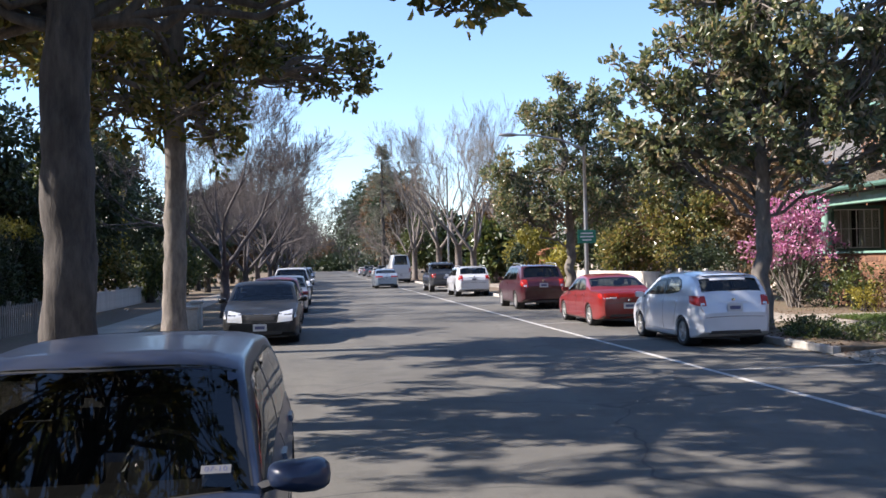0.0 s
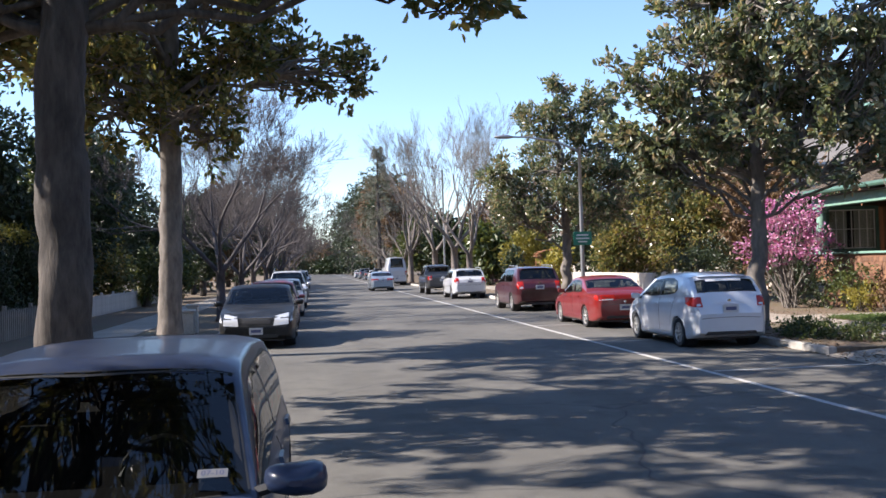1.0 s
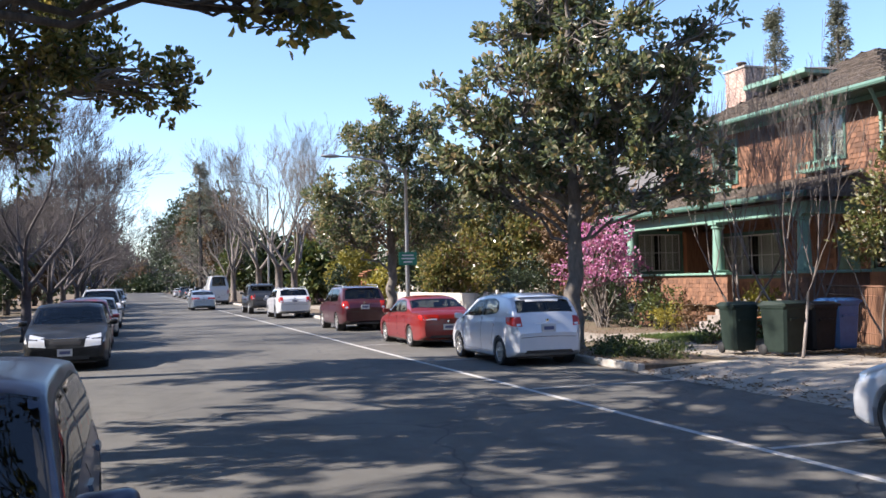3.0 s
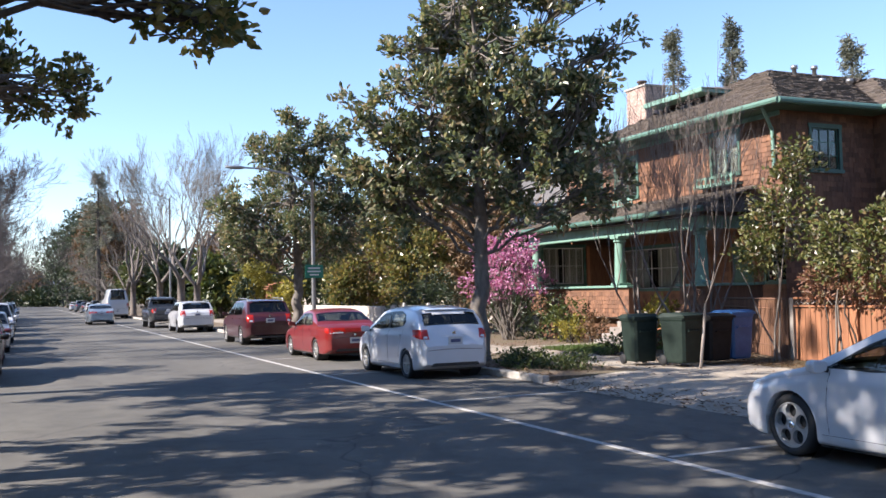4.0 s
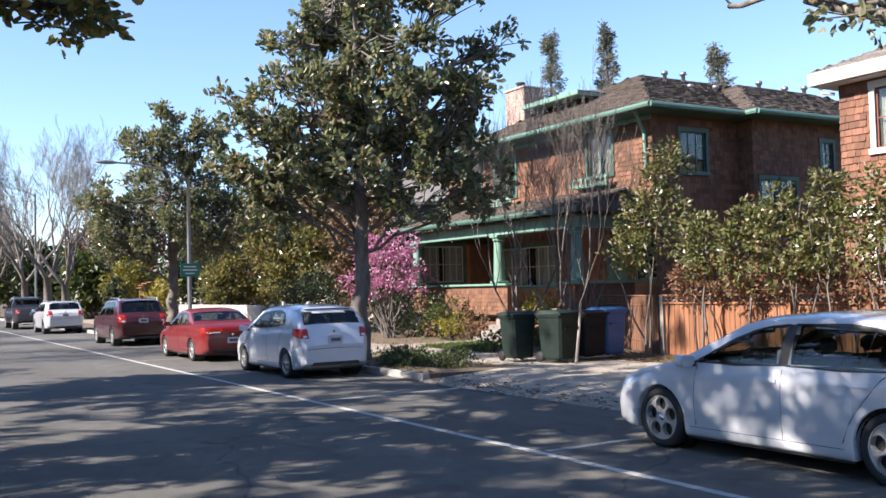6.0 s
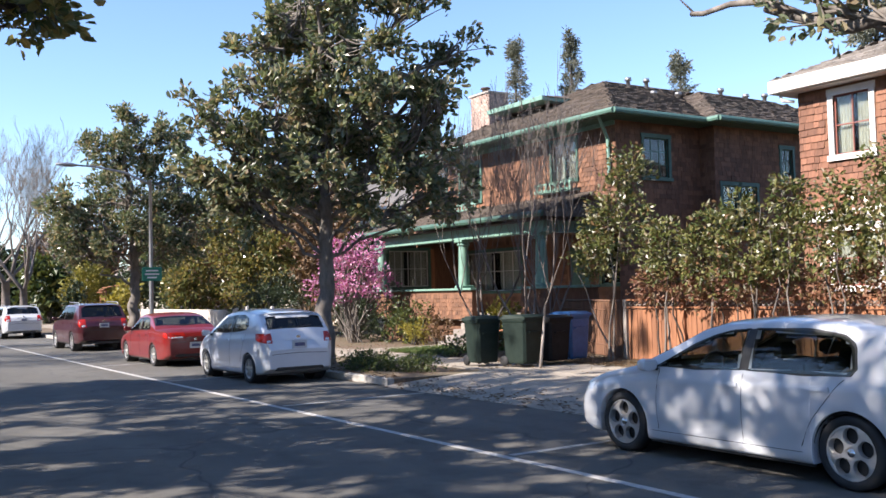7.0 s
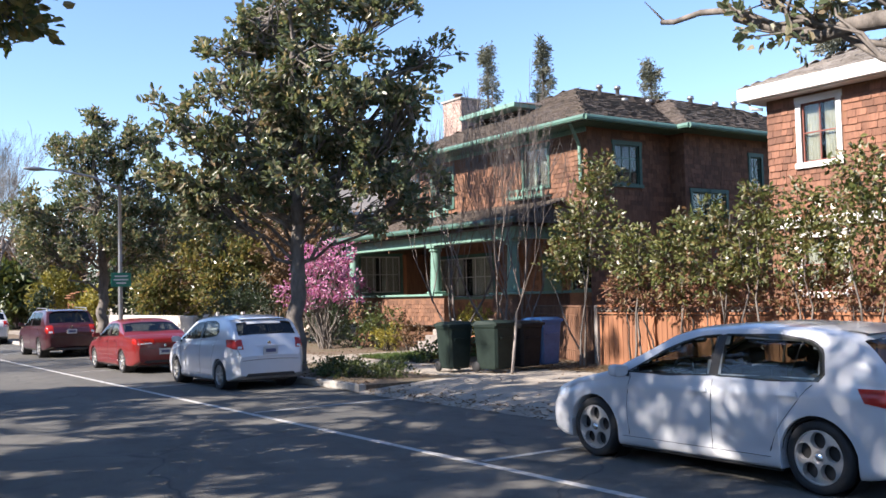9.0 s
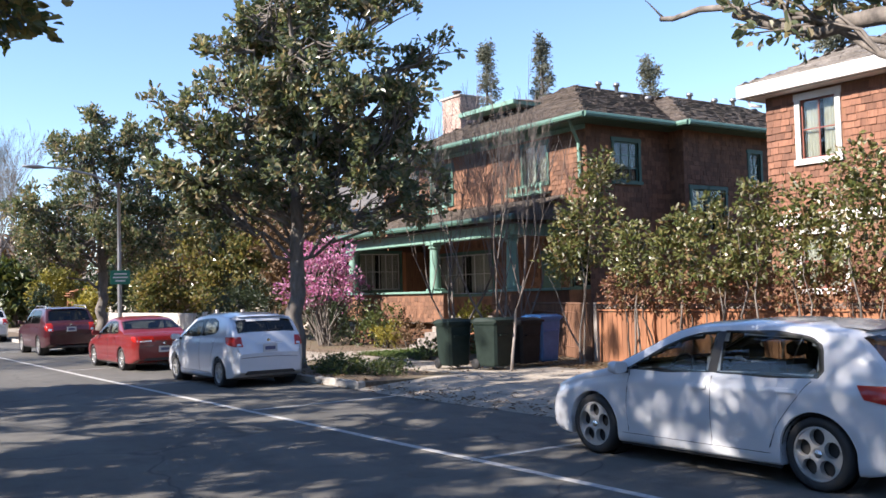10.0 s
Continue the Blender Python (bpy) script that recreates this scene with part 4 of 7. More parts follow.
    zf = k.belt(ym) - 0.3
    part("cabin_floor", Geo().box(-0.43 * W, 0.43 * W, yb0 + 0.1, yb1 - 0.1, zf - 0.03, zf), LINING, base)
    part("underbody", Geo().box(-0.36 * W, 0.36 * W, -L / 2 + 0.25, L / 2 - 0.25, s.get("floor", 0.19) - 0.02, s.get("floor", 0.19) + 0.25), TRIM_BLACK, base)
    # glass
    part("windscreen", k.patch(*screen, "top", 0.003, 0, 1, 15, 7), GLASS_DARK if s.get("dark_front") else GLASS_CAR, base, smooth=True).visible_shadow = False
    part("screen_band", k.rim(*screen, "top", 0.012, 0.04, 0.0015), TRIM_BLACK, base)
    part("rear_window", k.patch(*back, view, 0.003, 0, 1, 15, 7), GLASS_DARK if dark_rear else GLASS_CAR, base, smooth=True)
    part("screen_band", k.rim(*back, view, 0.015, 0.04, 0.0015), TRIM_BLACK, base)
    for sg in (-1, 1):
        for q, (lo, hi) in enumerate(sides):
            part("side_window", k.patch(lo, hi, "side", 0.003, 0, sg, 16, 6), GLASS_DARK if q and s.get("privacy") else GLASS_CAR, base, smooth=True).visible_shadow = False
            part("window_trim", k.rim(lo, hi, "side", 0.022, 0.03, 0.0015, sg, 24), s.get("trim", TRIM_BLACK), base)
        (f0, f1), (r0, r1) = sides[0], sides[1]
        part("centre_pillar", k.patch([f0[-1], r0[0]], [f1[-1], r1[0]], "side", 0.0025, 0, sg, 4, 6), TRIM_BLACK, base)
        # seams, handles, sills
        seam = lambda pts, r=0.006: part("door_seam", Geo().tube([k.on("side", y, z, -0.003, sg) for y, z in resample(pts, 12)], r, 4), TRIM_BLACK, base)
        zs = s.get("floor", 0.19) + 0.1
        for pts in s.get("seam_lines") or [[(y, zs + 0.02), (y, bz(y) - 0.05)] for y in s.get("seams", (yb1 - 0.25, ym, yq + 0.05))]:
            seam(pts)
        seam([(axles[0] - R - 0.12, zs), (axles[1] + R + 0.14, zs)])
        for y in s.get("handles") or (ym + 0.16, yq + 0.3)[: s.get("doors", 2)]:
            z = bz(y) - s.get("handle_drop", 0.13)
            part("door_handle", k.patch([(y - 0.11, z - 0.018), (y + 0.11, z - 0.018)], [(y - 0.1, z + 0.02), (y + 0.1, z + 0.02)], "side", 0.022, 0.024, sg, 6, 4), s.get("handle", body), base, smooth=True)
        part("sill", Geo().box(sg * 0.92 * W / 2 - 0.02, sg * 0.92 * W / 2 + 0.02, axles[1] + R + 0.06, axles[0] - R - 0.06, s.get("floor", 0.19) - 0.03, s.get("floor", 0.19) + 0.03, bevel=0.012), TRIM_BLACK, base)
        # mirror
        y = yb1 + s.get("mirror_y", -0.28)
        z = bz(y) + s.get("mirror_z", 0.05)
        x = k.x_at(y, z - 0.03)
        mw, mh = s.get("mirror_w", 0.1), 0.07
        shape = []
        for d, f in ((-0.06, 0.86), (-0.055, 0.97), (-0.01, 1.0), (0.05, 0.86), (0.085, 0.55), (0.095, 0.2)):
            ring = []
            for t in np.arange(16) * np.pi / 8:
                cx, sx = math.cos(t), math.sin(t)
                ring.append((mw * f * math.copysign(abs(cx) ** 0.55, cx), d, mh * f * math.copysign(abs(sx) ** 0.6, sx) * (1.0 if cx * sg > 0 else 0.85)))
            shape.append(ring)
        g = Geo().grid(shape, close=True)
        g.add(shape[0], [list(range(16))])
        g.add(shape[-1], [list(range(16))[::-1]])
        part("wing_mirror", g, s.get("mirror", body), base, smooth=True, at=(sg * (x + mw + 0.04), y, z))
        part("stalk", Geo().tube([(sg * (x - 0.03), y - 0.02, z - 0.06), (sg * (x + 0.1), y, z - 0.02)], 0.025, 6), TRIM_BLACK, base)
        # lamps: one panel round the flank, one across the end
        rz, rh, rw_, ry = s["rear_lamp"], s.get("rear_h", 0.17), s.get("rear_w", 0.2), s.get("rear_y", 0.18)
        xe = W / 2 * 0.86
        tail = part("tail_lamp", k.patch([(-L / 2 + 0.06, rz - rh / 2), (-L / 2 + 0.06 + ry * 0.8, rz - rh * 0.2)], [(-L / 2 + 0.06, rz + rh / 2), (-L / 2 + 0.06 + ry, rz + rh / 2)], "side", 0.006, 0.03, sg, 8, 5), LAMP_RED, base, smooth=True)
        part("tail_lens", k.patch([(sg * (xe - rw_), rz - rh / 2), (sg * xe, rz - rh / 2)], [(sg * (xe - rw_ * 0.9), rz + rh / 2), (sg * xe, rz + rh / 2)], "rear", 0.008, 0.05, 1, 7, 5), LAMP_RED, tail, smooth=True)
        part("reversing_lens", k.patch([(sg * (xe - rw_ * 0.8), rz - rh * 0.42), (sg * (xe - 0.04), rz - rh * 0.42)], [(sg * (xe - rw_ * 0.8), rz - rh * 0.2), (sg * (xe - 0.04), rz - rh * 0.2)], "rear", 0.011, 0.02, 1, 5, 3), LAMP_CLEAR, tail, smooth=True)
        fz, fh = s["front_lamp"], s.get("front_h", 0.13)
        part("headlamp", k.patch([(sg * W * 0.22, fz - fh / 2), (sg * W * 0.41, fz - fh * 0.4)], [(sg * W * 0.24, fz + fh * 0.35), (sg * W * 0.41, fz + fh * 0.6)], "front", 0.018, 0.06, 1, 8, 5), LAMP_CLEAR, base, smooth=True)
        part("indicator", k.patch([(L / 2 - 0.3, fz - 0.02), (L / 2 - 0.1, fz - 0.03)], [(L / 2 - 0.34, fz + fh * 0.5), (L / 2 - 0.1, fz + fh * 0.5)], "side", 0.005, 0.03, sg, 6, 4), LAMP_CLEAR, base, smooth=True)
    # ends: plates, grille, bumper lines
    for e, nm in ((1, "front_plate"), (-1, "rear_plate")):
        z = s.get("plate_f", 0.42) if e > 0 else s["plate"]
        y = e * (max(abs(k.y_at(0.1, z + d, e)) for d in (-0.07, 0, 0.07)) + 0.004)
        pl = part(nm, Geo().box(-0.155, 0.155, min(y, y + e * 0.016), max(y, y + e * 0.016), z - 0.078, z + 0.078), PLATE, base)
        part("plate_mark", Geo().box(-0.11, 0.11, min(y + e * 0.017, y + e * 0.019), max(y + e * 0.017, y + e * 0.019), z - 0.035, z + 0.035), PLATE_INK, pl)
    zb = s.get("bumper", s["rear_lamp"] - s.get("rear_h", 0.17) / 2 - 0.1)
    for z, view2 in ((zb, "rear"), (s["front_lamp"] - 0.16, "front")):
        part("bumper_seam", Geo().tube([k.on(view2, x, z - 0.04 * (x / W * 2) ** 2, -0.002) for x in np.linspace(-0.42 * W, 0.42 * W, 15)], 0.007, 4), TRIM_BLACK, base)
    fz = s["front_lamp"]
    part("grille", k.patch([(-0.3 * W / 1.8, fz - 0.1), (0.3 * W / 1.8, fz - 0.1)], [(-0.36 * W / 1.8, fz + 0.05), (0.36 * W / 1.8, fz + 0.05)], "front", 0.006, 0.04, 1, 9, 4), TRIM_BLACK, base)
    part("grille_bar", Geo().tube([k.on("front", x, fz + 0.055, 0.01) for x in np.linspace(-0.4, 0.4, 7)], 0.012, 5), CHROME, base)
    part("lower_intake", k.patch([(-0.5, 0.26), (0.5, 0.26)], [(-0.48, 0.34), (0.48, 0.34)], "front", 0.005, 0.04, 1, 9, 3), TRIM_BLACK, base)
    part("rear_valance", k.patch([(-0.55, 0.27), (0.55, 0.27)], [(-0.5, 0.34), (0.5, 0.34)], "rear", 0.006, 0.04, 1, 9, 3), TRIM_BLACK, base)
    zbd = s["plate"] + 0.15
    part("badge", Geo().lathe([(0, 0.02), (0.04, 0.02), (0.04, -0.012), (0, -0.014)], 12, "y", (0, k.y_at(0, zbd, -1), zbd)), CHROME, base)
    part("hatch_trim", k.patch([(-0.3, s["plate"] + 0.09), (0.3, s["plate"] + 0.09)], [(-0.3, s["plate"] + 0.115), (0.3, s["plate"] + 0.115)], "rear", 0.014, 0.02, 1, 9, 3), s.get("hatch_mat", body), base)
    if s.get("hatch"):
        part("wiper", Geo().tube([k.on("rear", 0.02, zl + 0.01, 0.015), k.on("rear", 0.36, zl + 0.04, 0.015)], 0.01, 4), TRIM_BLACK, base)
        yt = k.y_at(0, H - 0.09, -1)
        part("spoiler", Geo().grid([[(x, yt - 0.07 + 0.03 * x * x, H - 0.075 - 0.03 * x * x), (x, yt + 0.06, k.z_at(x, yt + 0.06) + 0.012), (x, yt + 0.25, k.z_at(x, yt + 0.25) + 0.003)] for x in np.linspace(-0.3 * W, 0.3 * W, 9)]).grid([[(x, yt - 0.07 + 0.03 * x * x, H - 0.077 - 0.03 * x * x), (x, yt + 0.02, H - 0.11 - 0.03 * x * x)] for x in np.linspace(-0.3 * W, 0.3 * W, 9)]), body, base, smooth=True)
    # seats, wheel and dashboard
    zseat = k.belt(ym)
    for x in (-0.36, 0.36):
        seat = part("front_seat", Geo().box(x - 0.23, x + 0.23, ym - 0.12, ym + 0.04, zseat - 0.3, zseat + 0.1, bevel=0.05), SEAT_M, base)
        part("headrest", Geo().box(x - 0.12, x + 0.12, ym - 0.14, ym - 0.05, zseat + 0.13, zseat + 0.29, bevel=0.04), SEAT_M, seat)
    part("rear_seat", Geo().box(-0.58, 0.58, yq + 0.1, yq + 0.24, zseat - 0.3, zseat + 0.08, bevel=0.05), SEAT_M, base)
    part("dashboard", Geo().box(-0.6, 0.6, yb1 - 0.5, yb1 - 0.2, zseat - 0.3, zseat - 0.01, bevel=0.04), TRIM_BLACK, base)
    part("steering_wheel", Geo().tube([(-0.36 + 0.18 * math.cos(a), yb1 - 0.62 - 0.06 * math.sin(a), zseat + 0.0 + 0.16 * math.sin(a)) for a in np.linspace(0, 6.283, 17)], 0.016, 6), TRIM_BLACK, base)
    if s.get("rails"):
        for sg in (-1, 1):
            part("roof_rail", Geo().tube([(sg * k.ring(y)[24][0] * 0.93, y, k.top(y) + z) for y, z in ((yr0 + 0.1, -0.03), (yr0 + 0.2, 0.05), (yr1 - 0.4, 0.05), (yr1 - 0.25, -0.03))], 0.018, 6), GALV, base)
    for a in axles:
        for sg in (-1, 1):
            part("wheel_well", Geo().lathe([(0.0, -0.16 * sg), (R + 0.045, -0.16 * sg), (R + 0.045, 0.05 * sg)], 28, "x", (sg * (W / 2 - 0.16), a, R)), TRIM_BLACK, base)
            wheel(base, sg * (W / 2 - 0.125), a, R, sg, wheel_style, rim or RIM)
    return base


def wheel(base, x, y, R, sg, spokes, rim):
    """Spokes, or for -5 a face with five round openings and a low tyre."""
    rr = R * (0.74 if spokes < 0 else 0.69)
    w = thing("wheel", pose(x, y, R, 0, 0, 0 if sg > 0 else 180))
    w.parent = base
    prof = [(rr, -0.09), (R * 0.93, -0.1), (R * 0.99, -0.075), (R, 0.0), (R * 0.99, 0.075), (R * 0.93, 0.1), (rr, 0.095), (rr * 0.98, 0.07), (rr * 0.98, -0.09)]
    part("tyre", Geo().lathe(prof, 32, "x"), TYRE, w, smooth=True)
    g = Geo().lathe([(rr * 0.97, 0.0), (rr, 0.09), (rr * 0.95, 0.092), (rr * 0.92, 0.07), (rr * 0.92, 0.0)], 32, "x")
    if spokes < 0:
        n, rad = 100, np.linspace(0.0, 0.94, 26)
        keep = []
        for i in range(len(rad) - 1):
            for j in range(n):
                r, a = (rad[i] + rad[i + 1]) / 2, (j + 0.5) * 2 * math.pi / n
                q = (a - 0.95) % (2 * math.pi / 5) - math.pi / 5
                if math.hypot(r * math.cos(q) - 0.61, r * math.sin(q)) > 0.305:
                    keep.append((i * n + j, i * n + (j + 1) % n, (i + 1) * n + (j + 1) % n, (i + 1) * n + j))
        for d in (0.078, 0.05):
            v = [(d + 0.012 * (1 - (r / 0.94) ** 2) * (r > 0.2), rr * r * math.cos(a), rr * r * math.sin(a)) for r in rad for a in np.arange(n) * 2 * math.pi / n]
            g.add(v, keep)
        for q in range(5):
            a = 0.95 + q * 2 * math.pi / 5 + math.pi / 5
            ring = [[(d, rr * (0.61 * math.cos(a)) + rr * 0.305 * math.cos(t), rr * (0.61 * math.sin(a)) + rr * 0.305 * math.sin(t)) for t in np.linspace(0, 6.283, 25)] for d in (0.088, 0.03)]
            g.grid(ring)
    else:
        g.lathe([(0.0, 0.083), (rr * 0.3, 0.08), (rr * 0.33, 0.03)], 16, "x")
        for q in range(spokes):
            a = q * 2 * math.pi / spokes + 0.3
            wid = (0.42 if spokes <= 5 else 0.26)
            pts = []
            for r, f in ((rr * 0.22, wid * 0.8), (rr * 0.55, wid * 0.5), (rr * 0.95, wid * 0.85)):
                h = f * rr * 0.5
                ca_, sa_ = math.cos(a), math.sin(a)
                pts.append([(0.03, r * ca_ - h * sa_, r * sa_ + h * ca_), (0.082, r * ca_ - h * sa_ * 0.85, r * sa_ + h * ca_ * 0.85), (0.082, r * ca_ + h * sa_ * 0.85, r * sa_ - h * ca_ * 0.85), (0.03, r * ca_ + h * sa_, r * sa_ - h * ca_)])
            g.grid(pts)
    part("rim", g, rim, w)
    part("hub_cap", Geo().lathe([(0.0, 0.098), (rr * 0.13, 0.096), (rr * 0.16, 0.085)], 14, "x"), CHROME if spokes < 0 else rim, w, smooth=True)
    part("brake_disc", Geo().lathe([(0.0, 0.012), (rr * 0.97, 0.012), (rr * 0.97, -0.02)], 20, "x"), TRIM_BLACK, w)


HATCH = dict(L=4.0, W=1.7, H=1.51, R=0.3, axles=(1.28, -1.27), hatch=True, rear_drop=0.15,
             top=[(-2.0, 0.84), (-1.9, 0.98), (-1.6, 1.03), (0.5, 0.95), (1.0, 0.92), (1.6, 0.8), (1.93, 0.66), (2.0, 0.5)],
             line=[(-2.0, 0.6), (-1.985, 0.72), (-1.95, 0.9), (-1.9, 1.03), (-1.66, 1.36), (-1.5, 1.45), (-0.9, 1.505), (-0.3, 1.51), (0.2, 1.47), (0.42, 1.41), (1.2, 1.0), (1.35, 0.95), (1.7, 0.83), (1.92, 0.68), (2.0, 0.45)],
             glass=[([(0.95, 1.0), (-0.2, 1.04)], [(0.86, 1.04), (0.5, 1.22), (0.25, 1.33), (-0.22, 1.38)]), ([(-0.28, 1.04), (-1.05, 1.1)], [(-0.3, 1.385), (-0.8, 1.38), (-1.05, 1.33), (-1.18, 1.18)])],
             cabin=(-1.88, -1.6, 0.3, 1.25), front_lamp=0.68, rear_lamp=0.93, rear_h=0.2, rear_w=0.16, rear_y=0.36, plate=0.79, bumper=0.62, pillar=-0.24, quarter=-1.05, quarter_top=-0.9, seam_lines=[[(0.9, 0.32), (0.95, 0.98)], [(-0.24, 0.3), (-0.24, 1.0)], [(-0.85, 0.42), (-0.95, 0.7), (-1.1, 1.02)]], handles=(-0.1, -0.92))
GOLF = dict(L=4.36, W=1.79, H=1.48, R=0.325, axles=(1.36, -1.40), hatch=True, floor=0.18,
            top=[(-2.18, 0.86), (-2.1, 0.96), (-1.8, 0.98), (0.4, 0.93), (0.95, 0.9), (1.6, 0.8), (2.0, 0.68), (2.18, 0.5)],
            line=[(-2.18, 0.6), (-2.17, 0.75), (-2.13, 0.9), (-2.08, 1.0), (-1.8, 1.33), (-1.66, 1.41), (-1.2, 1.465), (-0.5, 1.485), (0.05, 1.45), (0.3, 1.39), (1.12, 0.99), (1.3, 0.945), (1.7, 0.86), (2.0, 0.76), (2.12, 0.66), (2.18, 0.45)],
            glass=[([(0.88, 0.955), (-0.22, 0.975)], [(0.8, 0.985), (0.5, 1.13), (0.15, 1.285), (-0.05, 1.34), (-0.28, 1.365)]), ([(-0.33, 0.975), (-1.4, 0.985)], [(-0.38, 1.37), (-0.95, 1.365), (-1.3, 1.33), (-1.43, 1.25), (-1.46, 1.05)])],
            cabin=(-2.06, -1.75, 0.1, 1.15), front_lamp=0.66, rear_lamp=0.86, rear_h=0.17, rear_w=0.3, rear_y=0.34, plate=0.7, pillar=-0.3, quarter=-1.35, quarter_top=-1.2,
            seam_lines=[[(0.83, 0.3), (0.84, 0.6), (0.82, 0.94)], [(-0.27, 0.27), (-0.27, 0.94)], [(-0.92, 0.33), (-1.02, 0.55), (-1.3, 0.9), (-1.36, 0.95)], [(-1.13, 1.0), (-1.22, 1.34)]], handles=(-0.12, -1.12), handle_drop=0.13)
SEDAN = dict(L=4.5, W=1.72, H=1.4, R=0.3, axles=(1.36, -1.28), roof=0.7,
             top=[(-2.25, 0.72), (-2.2, 0.93), (-1.45, 0.97), (-1.0, 0.95), (0.5, 0.9), (0.95, 0.88), (1.7, 0.78), (2.1, 0.66), (2.25, 0.5)],
             cabin=(-1.42, -0.8, 0.3, 1.05), front_lamp=0.62, rear_lamp=0.82, rear_h=0.15, rear_w=0.5, plate=0.56, pillar=-0.1, quarter=-0.95, quarter_top=-0.72)
BIG_SEDAN = dict(SEDAN, L=4.85, W=1.8, H=1.46, R=0.32, axles=(1.42, -1.4), cabin=(-1.6, -0.85, 0.35, 1.15),
                 top=[(-2.42, 0.75), (-2.38, 0.98), (-1.6, 1.03), (-1.1, 1.0), (0.6, 0.95), (1.1, 0.93), (1.9, 0.83), (2.3, 0.7), (2.42, 0.5)], front_lamp=0.66, front_h=0.25, rear_lamp=0.86, plate=0.78)
SUV = dict(L=4.65, W=1.84, H=1.68, R=0.35, axles=(1.4, -1.35), hatch=True, roof=0.72, floor=0.27,
           top=[(-2.32, 0.8), (-2.28, 1.05), (-1.95, 1.1), (0.5, 1.06), (1.1, 1.05), (1.9, 0.95), (2.25, 0.78), (2.32, 0.55)],
           cabin=(-2.12, -1.75, 0.35, 1.2), front_lamp=0.8, rear_lamp=0.98, rear_h=0.28, plate=0.9, pillar=-0.1, quarter=-1.5, quarter_top=-1.4, rails=True, privacy=True)
WAGON = dict(L=4.5, W=1.74, H=1.43, R=0.31, axles=(1.36, -1.3), hatch=True, roof=0.74,
             top=[(-2.25, 0.75), (-2.2, 0.95), (-1.9, 0.96), (0.5, 0.9), (0.95, 0.88), (1.3, 0.85), (1.7, 0.78), (2.1, 0.66), (2.25, 0.5)], mirror_y=-0.15, mirror_z=0.07, mirror_w=0.13, dark_front=True,
             cabin=(-2.1, -1.7, 0.35, 1.3), front_lamp=0.64, rear_lamp=0.86, plate=0.7, pillar=-0.25, quarter=-1.5, quarter_top=-1.4, rails=False)
PICKUP = dict(SUV, L=5.3, W=1.95, H=1.85, R=0.38, axles=(1.65, -1.55), cabin=(-0.9, -0.7, 0.7, 1.4), floor=0.38,
              top=[(-2.65, 1.0), (-2.6, 1.2), (0.6, 1.2), (1.3, 1.18), (2.2, 1.1), (2.55, 0.95), (2.65, 0.6)], pillar=-0.05, quarter=-0.75, quarter_top=-0.65, rear_lamp=1.05, front_lamp=0.95, rails=False)

WHITE_P = paint("white car paint", (0.52, 0.53, 0.55))
SILVER_P = paint("silver white car paint", (0.58, 0.6, 0.64), 0.12)
RED_P = paint("bright red car paint", (0.16, 0.009, 0.008))
MAROON_P = paint("maroon car paint", (0.05, 0.005, 0.009), 0.1)
BLACK_P = paint("black car paint", (0.009, 0.01, 0.011), 0.0, 0.3, 0.08, 0.2)
NAVY_P = paint("dark blue car paint", (0.013, 0.022, 0.05), 0.0, 0.3, 0.25, 0.3)
BLUE_GREY_P = paint("blue grey car paint", (0.34, 0.4, 0.46), 0.4)
GREY_P = paint("grey car paint", (0.2, 0.22, 0.24), 0.4)
DARK_P = paint("dark grey car paint", (0.03, 0.032, 0.035), 0.2)

ahead, towards = 0, 180
car("hatchback", pose(8.22, 19.95, 0), HATCH, SILVER_P, "silver white compact hatchback parked at the kerb", group="cars parked on the right kerb", wheel_style=7)
car("hatchback", pose(8.28, 6.39, 0), GOLF, WHITE_P, "white five-door hatchback with alloy wheels in dappled shade", group="cars parked on the right kerb", wheel_style=-5)
car("sedan", pose(8.2, 26.6, 0), SEDAN, RED_P, "faded bright red older sedan parked at the kerb", group="cars parked on the right kerb", wheel_style=7)
car("suv", pose(8.3, 36.6, 0), SUV, MAROON_P, "dark maroon suv with roof rails and tinted windows", group="cars parked on the right kerb")
car("suv", pose(8.2, 51.6, 0), dict(SUV, H=1.6), WHITE_P, "white suv parked at the kerb", group="cars parked on the right kerb")
car("pickup_truck", pose(7.95, 61.0, 0), PICKUP, DARK_P, "dark grey pickup truck parked at the kerb", "truck", "cars parked on the right kerb")
car("sedan", pose(5.2, 73.5, 0), BIG_SEDAN, BLUE_GREY_P, "pale blue grey sedan on the road", wheel_style=7)
wagon = car("wagon", pose(-1.05, 5.1, 0, 0, 0, towards), WAGON, NAVY_P, "dark blue wagon with windscreen sticker parked facing oncoming", group="cars parked on the left kerb")
car("sedan", pose(-1.32, 24.6, 0, 0, 0, towards), BIG_SEDAN, BLACK_P, "black sedan with bright headlamps parked at the kerb", group="cars parked on the left kerb")
car("sedan", pose(-1.3, 31.2, 0, 0, 0, towards), dict(SEDAN, H=1.48), RED_P, "red sedan parked behind a black one", group="cars parked on the left kerb")
car("sedan", pose(-1.25, 38.6, 0, 0, 0, towards), BIG_SEDAN, GREY_P, "grey sedan parked at the kerb", group="cars parked on the left kerb")
car("suv", pose(-1.2, 46.2, 0, 0, 0, towards), dict(SUV, H=1.75), WHITE_P, "pale suv parked at the kerb", group="cars parked on the left kerb")

